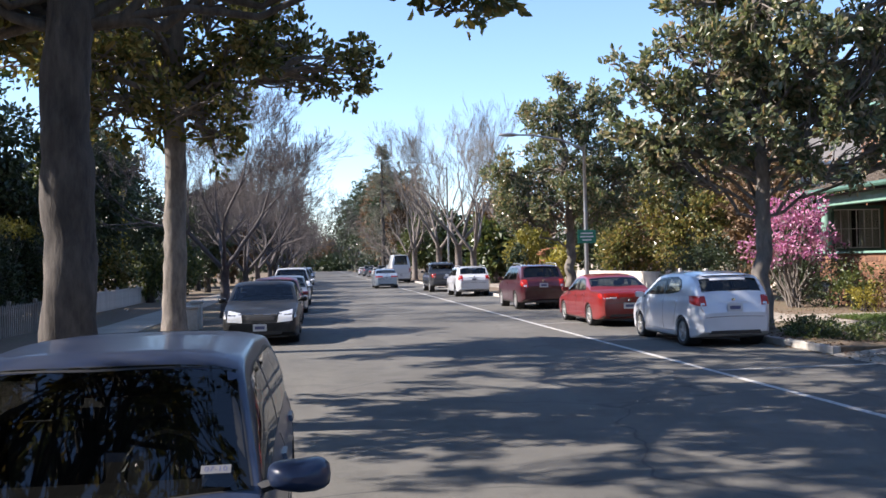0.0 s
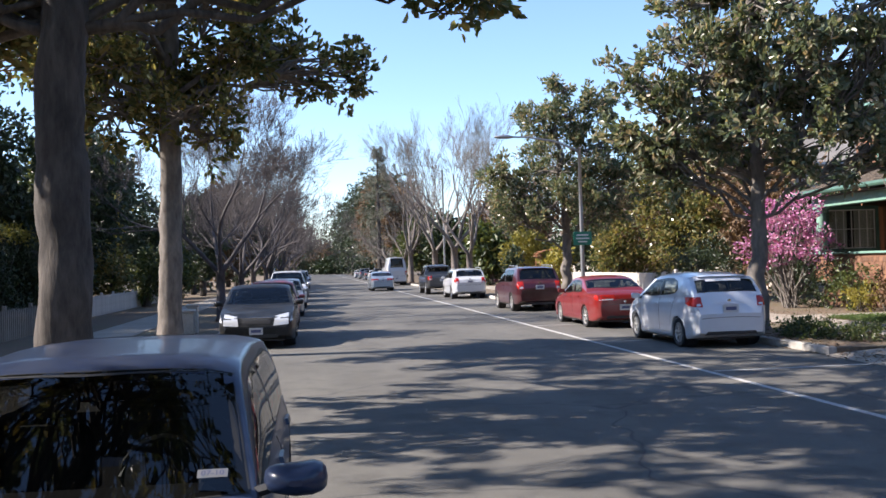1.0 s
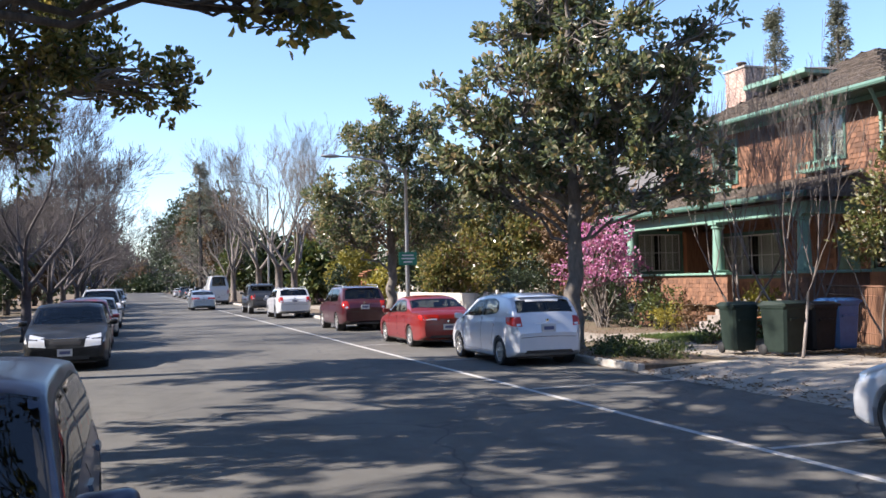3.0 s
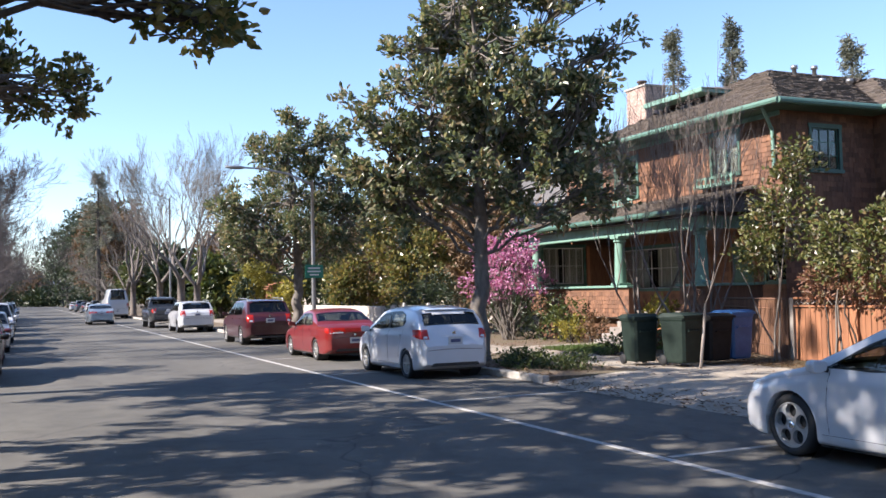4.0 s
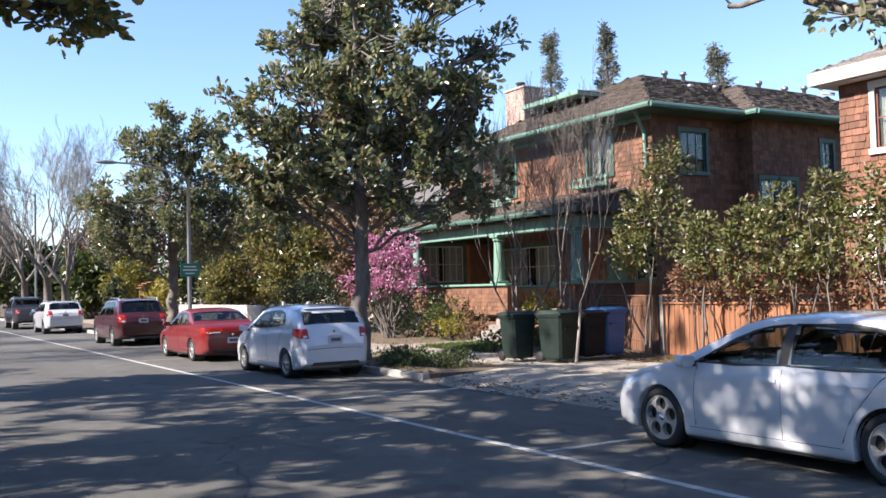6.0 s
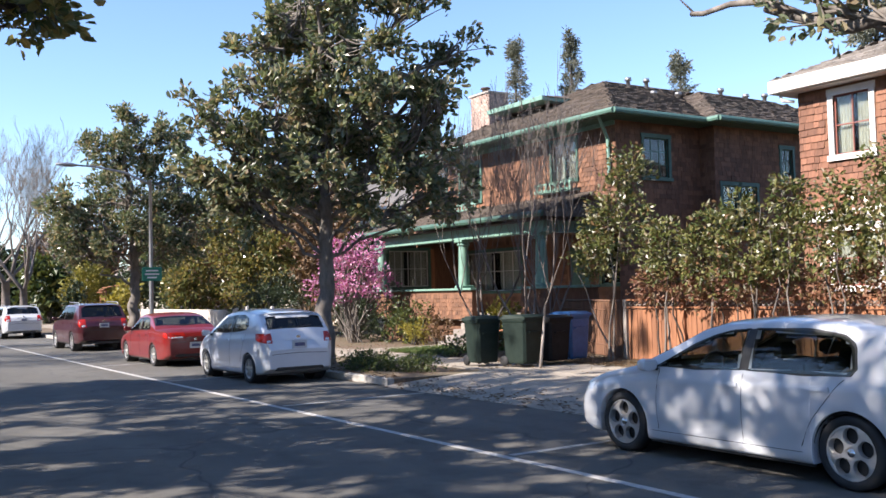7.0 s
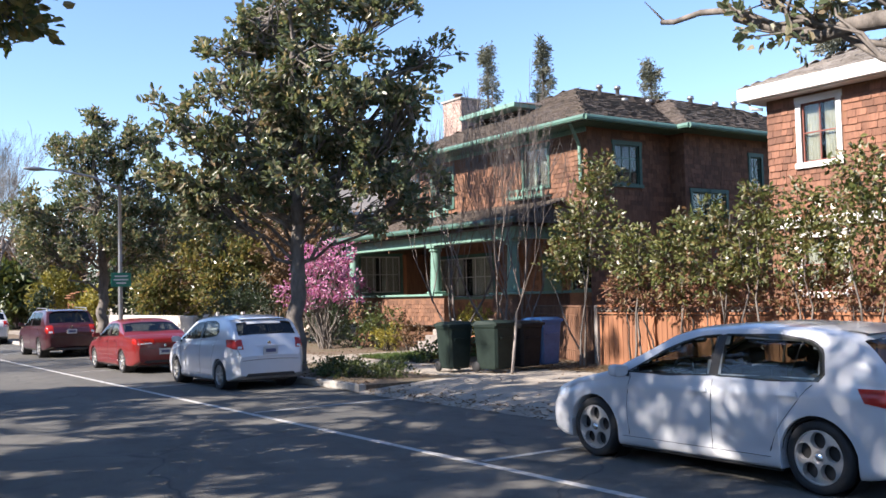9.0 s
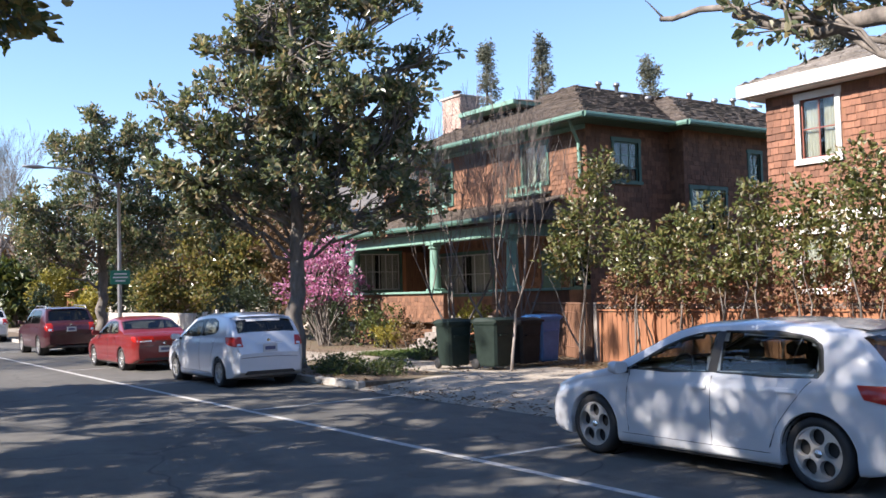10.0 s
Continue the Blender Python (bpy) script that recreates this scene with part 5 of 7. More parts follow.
# the dated sticker low on the wagon's windscreen
sticker = part("sticker", Geo().box(-0.06, 0.06, -0.024, 0.024, 0.0, 0.003), GALV, wagon, "pale printed windscreen sticker", at=pose(-0.63, 1.165, 1.0, 31, 0, 180))
words = bpy.data.curves.new("sticker_text", "FONT")
words.body, words.size, words.align_x, words.align_y = "07-10", 0.04, "CENTER", "CENTER"
words.materials.append(PLATE_INK)
lettering = new("sticker_text", words)
lettering.parent = sticker
lettering.matrix_basis = pose(0, 0, 0.0045)

# ---- houses ----
def wall(name, parent, axis, at, thick, a0, a1, z0, z1, mat, holes=()):
    """An upright wall across axis 'x' or 'y' at that coordinate, from a0 to a1, with openings (a0, a1, z0, z1) that go through it."""
    av = sorted({a0, a1, *[h[i] for h in holes for i in (0, 1)]})
    zv = sorted({z0, z1, *[h[i] for h in holes for i in (2, 3)]})
    na, nz = len(av) - 1, len(zv) - 1
    solid = {(i, k) for i in range(na) for k in range(nz)
             if not any(h[0] <= av[i] and av[i + 1] <= h[1] and h[2] <= zv[k] and zv[k + 1] <= h[3] for h in holes)}
    verts = [(d, a, z) if axis == "x" else (a, d, z) for d in (at, at + thick) for a in av for z in zv]
    vid = lambda d, i, k: (d * (na + 1) + i) * (nz + 1) + k
    faces = []
    for i, k in solid:
        faces += [[vid(d, i, k), vid(d, i + 1, k), vid(d, i + 1, k + 1), vid(d, i, k + 1)] for d in (0, 1)]
        for (di, dk), (p, q) in (((-1, 0), ((i, k), (i, k + 1))), ((1, 0), ((i + 1, k), (i + 1, k + 1))), ((0, -1), ((i, k), (i + 1, k))), ((0, 1), ((i, k + 1), (i + 1, k + 1)))):
            if (i + di, k + dk) not in solid:
                faces.append([vid(0, *p), vid(0, *q), vid(1, *q), vid(1, *p)])
    g = Geo().add(verts, faces)
    return part(name, g, mat, parent)


def shingle_rows(origin, along, upward, out, length, height, keep, course=0.15, width=0.19, thick=0.012, seed=1):
    """Overlapping shingles on a plane: each is a thin wedge, thicker at its butt. Yields the eight corners of every one."""
    rng = np.random.default_rng(seed)
    o, a, u, n = (np.array(v, float) for v in (origin, along, upward, out))
    made = []
    for r in range(int(height / course)):
        v = r * course
        p = -rng.uniform(0, width)
        while p < length:
            w = width * rng.uniform(0.6, 1.3)
            c0, c1 = max(0, p), min(length, p + w)
            if c1 - c0 > 0.03 and keep((c0 + c1) / 2, v + course / 2):
                lift = thick * rng.uniform(0.8, 1.8)
                drop = rng.uniform(-0.008, 0.008)
                q = []
                for vv, t in ((v + drop, lift), (v + course + 0.01, 0.002)):
                    for cc in (c0 + 0.003, c1 - 0.003):
                        q.append(o + a * cc + u * vv)
                        q.append(o + a * cc + u * vv + n * t)
                made.append(q)
            p += w
    return made


WEDGE = [(0, 1, 3, 2), (1, 5, 7, 3), (4, 6, 7, 5), (0, 4, 5, 1), (2, 3, 7, 6)]


def joined(rows):
    g = Geo()
    g.add(np.array(rows).reshape(-1, 3), (np.arange(len(rows))[:, None, None] * 8 + np.array(WEDGE)[None]).reshape(-1, 4))
    return g


def window(parent, name, axis, at, out, a0, a1, z0, z1, frame_mat, sash_mat, cols=2, rows=2, trim=0.1, blind=None, deep=0.12):
    """A window in an opening: outer trim, sash bars, glass, a curtain if given, and a dark panel standing in for the
    unlit inside. out: which way it faces (-1 or 1).
    """
    w = thing(name)
    w.parent = parent

    def bx(nm, mat, d0, d1, p, q, r, s, lab="", bevel=0.0):
        lo, hi = sorted((at + out * d0, at + out * d1))
        return part(nm, Geo().box(*((lo, hi, p, q) if axis == "x" else (p, q, lo, hi)), r, s, bevel=bevel), mat, w, lab)

    for p, q, r, s in ((a0 - trim, a0, z0, z1), (a1, a1 + trim, z0, z1), (a0 - trim - 0.02, a1 + trim + 0.02, z1, z1 + trim * 1.2)):
        bx("casing", frame_mat, -0.02, 0.035, p, q, r, s)
    bx("sill", frame_mat, -0.02, 0.07, a0 - trim - 0.03, a1 + trim + 0.03, z0 - trim, z0)
    b = 0.035
    for p, q, r, s in ((a0, a0 + b, z0, z1), (a1 - b, a1, z0, z1), (a0 + b, a1 - b, z0, z0 + b), (a0 + b, a1 - b, z1 - b, z1)):
        bx("sash", sash_mat, -0.07, -0.03, p, q, r, s)
    for k in range(1, cols):
        c = a0 + (a1 - a0) * k / cols
        bx("glazing_bar", sash_mat, -0.065, -0.035, c - 0.013, c + 0.013, z0 + b, z1 - b)
    for k in range(1, rows):
        c = z0 + (z1 - z0) * k / rows
        bx("glazing_bar", sash_mat, -0.064, -0.036, a0 + b, a1 - b, c - 0.013, c + 0.013)
    bx("pane", GLASS_WIN, -0.053, -0.048, a0 + b, a1 - b, z0 + b, z1 - b)
    if blind:
        n = 24
        for p, q in ((a0 + 0.02, a0 + (a1 - a0) * 0.42), (a1 - (a1 - a0) * 0.42, a1 - 0.02)):
            rows_ = []
            for t in np.linspace(0, 1, n):
                c, d = p + (q - p) * t, at - out * (0.14 + 0.02 * math.sin(t * 30))
                rows_.append([(d, c, z0 + 0.02), (d, c, z1 - 0.02)] if axis == "x" else [(c, d, z0 + 0.02), (c, d, z1 - 0.02)])
            part("curtain", Geo().grid(rows_), blind, w, "pale gathered curtain", smooth=True)
    # dark panel in place of the unlit inside
    bx("room_shade_panel", ROOM_SHADE, -0.55, -0.5, a0 - 0.3, a1 + 0.3, z0 - 0.3, z1 + 0.3)
    return w


def hip_roof(parent, x0, x1, y0, y1, z, rise, mat, ridge, seed, shakes=True, along_x=True):
    """Hip roof over a rectangle; ridge: its two ends along the long axis. A thin solid with rows of shakes on the slopes."""
    ym, xm = (y0 + y1) / 2, (x0 + x1) / 2
    a, b = ((ridge[0], ym, z + rise), (ridge[1], ym, z + rise)) if along_x else ((xm, ridge[0], z + rise), (xm, ridge[1], z + rise))
    c = [(x0, y0, z), (x1, y0, z), (x1, y1, z), (x0, y1, z)]
    v = np.array(c + [a, b])
    g = Geo()
    g.add(v, [(0, 1, 2, 3)])
    if along_x:
        faces = [(0, 1, 5, 4), (2, 3, 4, 5)], [(3, 0, 4), (1, 2, 5)]
    else:
        faces = [(1, 2, 5, 4), (3, 0, 4, 5)], [(0, 1, 4), (2, 3, 5)]
    g.add(v, faces[0])
    g.add(v, faces[1])
    roof = part("roof", g, mat, parent)
    if not shakes:
        return roof
    rows = []
    for f in faces[0] + faces[1]:
        p = v[list(f)]
        al = p[1] - p[0]
        ln = np.linalg.norm(al)
        al = al / ln
        nrm = np.cross(p[1] - p[0], p[-1] - p[0])
        nrm /= np.linalg.norm(nrm)
        up = np.cross(nrm, al)
        uv = [((q - p[0]) @ al, (q - p[0]) @ up) for q in p]
        top = max(q[1] for q in uv)
        l_top = uv[-1][0]
        r_top = uv[2][0] if len(f) == 4 else l_top

        def keep(s, t, top=top, l_top=l_top, r_top=r_top, ln=ln):
            k = t / top
            return l_top * k - 0.05 < s < ln + (r_top - ln) * k + 0.05
        rows += shingle_rows(p[0] + nrm * 0.004, al, up, nrm, ln, top - 0.1, keep, 0.2, 0.26, 0.022, seed)
    tagged(part("shake_covering", joined(rows), mat, roof), kind="stuff")
    return roof


def brown_house():
    h = thing("craftsman_house", None, "two-storey brown shingle house with green trim and deep porch", "house")
    X0, Y0, Y1, X1, ZE = 18.8, 19.62, 30.4, 32.0, 6.55
    XB, YB = 22.25, 19.05                       # the shallow bay on the side
    up = [(21.3, 22.4, 5.05, 6.2), (26.2, 27.4, 4.85, 6.1), (28.3, 29.3, 4.85, 6.1)]
    low = [(20.75, 21.95, 1.9, 3.1), (22.5, 23.5, 1.0, 3.1), (26.0, 29.3, 1.75, 3.15)]
    XL = 20.3                                   # the ground floor stands back behind the porch
    wall("front_wall", h, "x", X0, 0.25, Y0, Y1, 3.72, ZE, SHINGLE, up)
    wall("porch_wall", h, "x", XL, 0.25, Y0 + 0.25, Y1, 0.0, 3.72, SHINGLE, low)
    sides = [(19.9, 20.9, 4.95, 6.1)]
    wall("side_wall", h, "y", Y0, 0.25, X0 + 0.25, XB, 0.0, ZE, SHINGLE, sides)
    bay = [(22.55, 23.25, 3.45, 4.75), (23.4, 24.1, 3.45, 4.75), (25.35, 25.9, 4.95, 6.0)]
    wall("bay_wall", h, "y", YB, 0.25, XB, X1, 0.0, ZE, SHINGLE, bay)
    wall("bay_return", h, "x", XB, 0.25, YB + 0.25, Y0 + 0.25, 0.0, ZE, SHINGLE)
    wall("far_wall", h, "y", Y1, 0.25, X0, X1, 0.0, ZE, SHINGLE)
    wall("back_wall", h, "x", X1, 0.25, YB, Y1 + 0.25, 0.0, ZE, SHINGLE)

    def clear(holes, base):
        return lambda s, t: not any(p - 0.12 < s + base < q + 0.12 and r - 0.14 < t < z + 0.16 for p, q, r, z in holes)
    f = clear(up + low, Y0)
    rows = shingle_rows((X0 - 0.001, Y0, 0.0), (0, 1, 0), (0, 0, 1), (-1, 0, 0), Y1 - Y0, ZE, lambda s, t: t > 3.75 and f(s, t), 0.14, 0.2, 0.014, 3)
    tagged(part("shingle_cladding", joined(rows), SHINGLE, h), kind="stuff")
    f2 = clear(sides, X0)
    rows = shingle_rows((X0, Y0 - 0.001, 0), (1, 0, 0), (0, 0, 1), (0, -1, 0), XB - X0, ZE, lambda s, t: t > 1.2 and f2(s, t), 0.14, 0.2, 0.014, 4)
    f3 = clear(bay, XB)
    rows += shingle_rows((XB, YB - 0.001, 0), (1, 0, 0), (0, 0, 1), (0, -1, 0), 5.0, ZE, lambda s, t: t > 1.6 and f3(s, t), 0.14, 0.2, 0.014, 5)
    rows += shingle_rows((XB - 0.001, YB, 0), (0, 1, 0), (0, 0, 1), (-1, 0, 0), Y0 - YB, ZE, lambda s, t: t > 1.6, 0.14, 0.2, 0.014, 6)
    tagged(part("shingle_cladding", joined(rows), SHINGLE, h), kind="stuff")
    rows = shingle_rows((XL - 0.001, Y0, 0.0), (0, 1, 0), (0, 0, 1), (-1, 0, 0), Y1 - Y0, 3.7, lambda s, t: t > 1.0 and f(s, t), 0.14, 0.2, 0.014, 13)
    tagged(part("shingle_cladding", joined(rows), SHINGLE, h), kind="stuff")
    for p, q, r, s in up:
        window(h, "window", "x", X0, -1, p, q, r, s, DARK_GREEN, DARK_GREEN, 2, 2, blind=CURTAIN if p < 25 else None)
    window(h, "window", "x", XL, -1, *low[0], DARK_GREEN, GREEN_TRIM, 3, 2)
    window(h, "porch_window", "x", XL, -1, *low[2], DARK_GREEN, WHITE_TRIM, 6, 2, blind=CURTAIN)
    d = box_part("front_door", DARK_GREEN, h, XL + 0.06, XL + 0.12, 22.5, 23.5, 1.0, 3.1, label="dark green panelled front door")
    for k in range(2):
        for j in range(3):
            part("panel", Geo().box(XL + 0.045, XL + 0.062, 22.6 + 0.42 * k, 22.96 + 0.42 * k, 1.15 + 0.62 * j, 1.65 + 0.62 * j, bevel=0.006), DARK_GREEN, d)
    for p, q, r, s in sides:
        window(h, "window", "y", Y0, -1, p, q, r, s, DARK_GREEN, DARK_GREEN, 3, 3)
    for p, q, r, s in bay:
        window(h, "window", "y", YB, -1, p, q, r, s, DARK_GREEN, DARK_GREEN, 2, 3)
    # flower boxes with slatted fronts under the upper windows
    for y0, y1, z in ((21.15, 22.9, 4.72), (26.0, 27.6, 4.5)):
        bx = thing("window_box")
        bx.parent = h
        for zz in (z, z + 0.2):
            part("rail", Geo().box(X0 - 0.34, X0 - 0.28, y0, y1, zz, zz + 0.06), GREEN_TRIM, bx)
        for k in range(8):
            y = y0 + (y1 - y0) * (k + 0.5) / 8
            part("slat", Geo().box(X0 - 0.335, X0 - 0.295, y - 0.03, y + 0.03, z + 0.06, z + 0.2), GREEN_TRIM, bx)
        part("base", Geo().box(X0 - 0.33, X0, y0, y1, z - 0.03, z), GREEN_TRIM, bx)
    # main roof, eaves and gutters
    hip_roof(h, X0 - 0.75, X1 + 0.75, Y0 - 0.75, Y1 + 0.75, ZE + 0.08, 2.55, ROOFING, (23.5, 29.0), 7)
    hip_roof(h, XB - 0.5, X1 + 0.7, YB - 0.65, 27.0, ZE + 0.075, 1.95, ROOFING, (25.8, 29.4), 8)
    part("eave", Geo().box(X0 - 0.7, X1 + 0.7, Y0 - 0.7, Y1 + 0.7, ZE - 0.02, ZE + 0.07), DARK_GREEN, h)
    part("eave", Geo().box(XB - 0.45, X1 + 0.68, YB - 0.6, Y0 - 0.702, ZE - 0.022, ZE + 0.068), DARK_GREEN, h)
    for pts in (((X0 - 0.8, Y1 + 0.8, ZE + 0.06), (X0 - 0.8, Y0 - 0.8, ZE + 0.06)), ((X0 - 0.8, Y0 - 0.8, ZE + 0.06), (XB - 0.5, Y0 - 0.8, ZE + 0.06)),
                ((XB - 0.55, Y0 - 0.75, ZE + 0.06), (XB - 0.55, YB - 0.7, ZE + 0.06)), ((XB - 0.55, YB - 0.7, ZE + 0.06), (X1, YB - 0.7, ZE + 0.06))):
        g = Geo().tube(pts, 0.085, 8)
        part("gutter", g, GUTTER, h, "green painted gutter")
    part("frieze_board", Geo().box(X0 - 0.04, X0 - 0.004, Y0, Y1, ZE - 0.16, ZE - 0.03), GREEN_TRIM, h)
    part("downpipe", Geo().tube([(X0 - 0.72, Y0 - 0.1, ZE), (X0 - 0.1, Y0 + 0.2, ZE - 0.55), (X0 - 0.08, Y0 + 0.2, 4.7)], 0.05, 8), GREEN_TRIM, h, "green downpipe")
    # dormer
    dm = thing("dormer", pose(0, 0, -0.3))
    dm.parent = h
    wall("dormer_wall", dm, "x", 20.75, 0.15, 24.8, 27.2, 7.6, 8.4, DARK_SIDING, [(25.05, 26.95, 7.85, 8.35)])
    part("dormer_side", Geo().box(20.9, 22.6, 24.8, 24.95, 7.6, 8.4), SHINGLE, dm)
    part("dormer_side", Geo().box(20.9, 22.6, 27.05, 27.2, 7.6, 8.4), SHINGLE, dm)
    # dark panel for the shade inside the dormer
    part("dormer_shade_panel", Geo().box(21.3, 21.35, 24.96, 27.04, 7.6, 8.4), ROOM_SHADE, dm)
    part("dormer_eave", Geo().box(20.2, 23.4, 24.45, 27.55, 8.4, 8.52), GREEN_TRIM, dm)
    part("dormer_fascia", Geo().box(20.14, 20.198, 24.42, 27.58, 8.4, 8.56, bevel=0.01), GREEN_TRIM, dm)
    g = Geo().grid([[(20.15, 24.4, 8.53), (20.15, 26.0, 8.56), (20.15, 27.6, 8.53)], [(21.6, 25.3, 8.82), (21.6, 26.0, 8.84), (21.6, 26.7, 8.82)], [(23.8, 25.3, 8.82), (23.8, 26.0, 8.84), (23.8, 26.7, 8.82)]])
    g.grid([[(20.15, 24.4, 8.53), (23.8, 24.4, 8.53)], [(21.6, 25.3, 8.82), (23.8, 25.3, 8.82)]])
    part("dormer_roof", g, ROOFING, dm)
    for zz in (7.66, 7.9):
        part("rail", Geo().box(20.42, 20.48, 24.85, 26.85, zz, zz + 0.07), GREEN_TRIM, dm)
    for q in range(11):
        y = 24.9 + q * 0.185
        part("slat", Geo().box(20.43, 20.47, y, y + 0.05, 7.73, 7.9), GREEN_TRIM, dm)
    for y in (24.88, 26.78):
        part("bracket", Geo().box(20.44, 20.75, y, y + 0.06, 7.6, 7.66), GREEN_TRIM, dm)
    # chimney of single bricks round a core
    ch = thing("chimney")
    ch.parent = h
    part("core", Geo().box(21.02, 21.88, 28.62, 29.78, 7.0, 9.2), MORTAR, ch)
    bm = {}
    for r in range(26):
        z = 7.25 + r * 0.075
        for k in range(6):
            y = 28.6 + k * 0.2 + (0.1 if r % 2 else 0) - 0.05
            ya, yb = max(28.6, y), min(29.8, y + 0.19)
            key = ("f", round(yb - ya, 3))
            if key not in bm:
                bm[key] = Geo().box(0, 0.03, 0, yb - ya, 0, 0.064).mesh("brick", BRICK_M)
            if yb - ya > 0.03:
                part("brick", bm[key], None, ch, at=(21.0 + random.uniform(-0.004, 0.004), ya, z))
        for k in range(5):
            x = 21.03 + k * 0.2 - (0.1 if r % 2 else 0)
            xa, xb = max(21.03, x), min(21.9, x + 0.19)
            if xb - xa < 0.03:
                continue
            key = ("s", round(xb - xa, 3))
            if key not in bm:
                bm[key] = Geo().box(0, xb - xa, 0, 0.03, 0, 0.064).mesh("brick", BRICK_M)
            part("brick", bm[key], None, ch, at=(xa, 28.6 + random.uniform(-0.004, 0.004), z))
    part("cap", Geo().box(20.95, 21.95, 28.55, 29.85, 9.2, 9.28, bevel=0.01), MORTAR, ch)
    part("chimney_pot", Geo().lathe([(0.13, 9.28), (0.14, 9.45), (0.2, 9.47), (0.18, 9.52), (0.0, 9.53)], 14, "z", (21.3, 29.2, 0)), DARK_SIDING, ch, smooth=True)
    # vent pipes on the near slope
    for x, y, z, t in ((23.9, 24.2, 8.75, 0.42), (23.9, 23.0, 8.25, 0.22), (24.9, 24.3, 8.85, 0.4), (25.0, 22.9, 8.25, 0.26), (27.2, 22.9, 8.55, 0.3), (27.7, 22.2, 8.3, 0.26), (29.0, 22.4, 8.45, 0.28)):
        v = part("vent_pipe", Geo().lathe([(0.075, 0), (0.075, t), (0.13, t + 0.01), (0.11, t + 0.12), (0, t + 0.13)], 12, "z"), GALV, h, "galvanised roof vent", smooth=True, at=(x, y, z - 0.12))
    # porch
    pc = thing("porch")
    pc.parent = h
    end = (17.3, 19.0, 1.98, 3.3)
    wall("porch_end_wall", pc, "y", 29.98, 0.14, 17.17, XL - 0.01, 0.985, 3.37, SHINGLE, [end])
    window(h, "porch_window", "y", 29.98, -1, *end, DARK_GREEN, WHITE_TRIM, 6, 2, blind=CURTAIN)
    # orange strip that stands in for sunlight on the porch wall
    part("corner_post", Geo().box(19.1, 19.24, 29.9, 29.975, 0.985, 3.37), FENCE_M, pc)
    part("porch_floor", Geo().box(16.9, XL, 20.26, 30.2, 0.85, 0.98), GREY_WOOD, pc)
    part("porch_skirt", Geo().box(17.15, 17.25, 20.45, 30.15, 0.05, 0.85), LATTICE_M, pc)
    for a, b in ((24.1, 30.2), (20.55, 21.65)):
        part("parapet", Geo().box(16.86, 17.1, a, b, 0.98, 1.79), SHINGLE, pc)
        rows = shingle_rows((16.858, a, 0.9), (0, 1, 0), (0, 0, 1), (-1, 0, 0), b - a, 0.9, lambda s, t: True, 0.13, 0.17, 0.014, int(a))
        tagged(part("shingle_cladding", joined(rows), SHINGLE, pc), kind="stuff")
        part("coping", Geo().box(16.76, 17.22, a - 0.06, b + 0.06, 1.8, 1.87, bevel=0.012), GREEN_TRIM, pc)
    part("parapet_side", Geo().box(17.1, X0 - 0.01, 20.5, 20.7, 0.05, 1.79), SHINGLE, pc)
    part("coping", Geo().box(17.22, X0, 20.42, 20.8, 1.8, 1.87, bevel=0.012), GREEN_TRIM, pc)
    for y in (20.85, 24.7, 29.9):
        c = part("column", Geo().lathe([(0.185, 1.95), (0.18, 2.3), (0.15, 3.2)], 20, "z", (16.99, y, 0)), GREEN_TRIM, pc, smooth=True)
        part("base", Geo().box(16.77, 17.21, y - 0.22, y + 0.22, 1.872, 1.95, bevel=0.015), GREEN_TRIM, c)
        part("capital", Geo().lathe([(0.155, 3.2), (0.2, 3.22), (0.2, 3.26), (0.17, 3.28), (0.21, 3.32)], 20, "z", (16.99, y, 0)).box(16.78, 17.2, y - 0.21, y + 0.21, 3.32, 3.38), GREEN_TRIM, c)
    part("beam", Geo().box(16.82, 17.16, 20.5, 30.2, 3.38, 3.7, bevel=0.01), GREEN_TRIM, pc)
    part("beam", Geo().box(17.16, X0, 20.55, 20.85, 3.38, 3.7), GREEN_TRIM, pc)
    part("porch_ceiling", Geo().box(16.5, XL + 0.2, 20.26, 30.3, 3.705, 3.718), DARK_SIDING, pc)
    part("porch_gutter", Geo().tube([(16.42, 30.6, 3.86), (16.42, 20.05, 3.86)], 0.085, 8), DARK_GREEN, pc)
    g = Geo().grid([[(16.42, 20.0, 3.9), (16.42, 30.65, 3.9)], [(X0, 20.6, 4.6), (X0, 30.2, 4.6)]])
    g.add([(16.42, 20.0, 3.9), (X0, 20.0, 3.9), (X0, 20.6, 4.6)], [(0, 1, 2)])
    g.grid([[(16.42, 20.0, 3.77), (X0, 20.0, 3.77)], [(16.42, 20.0, 3.9), (X0, 20.0, 3.9)]])
    pr = part("porch_roof", g, ROOFING, pc)
    rows = shingle_rows((16.42, 20.05, 3.905), (0, 1, 0), (0.9594, 0, 0.282), (-0.282, 0, 0.9594), 10.5, 2.4, lambda s, t: True, 0.2, 0.26, 0.022, 9)
    tagged(part("shake_covering", joined(rows), ROOFING, pr), kind="stuff")
    for k in range(5):
        part("step", Geo().box(15.5 + 0.28 * k, 17.15, 21.75, 24.0, 0.05, 0.29 + 0.17 * k - 0.0, bevel=0.01), GREY_WOOD, pc)
    return h


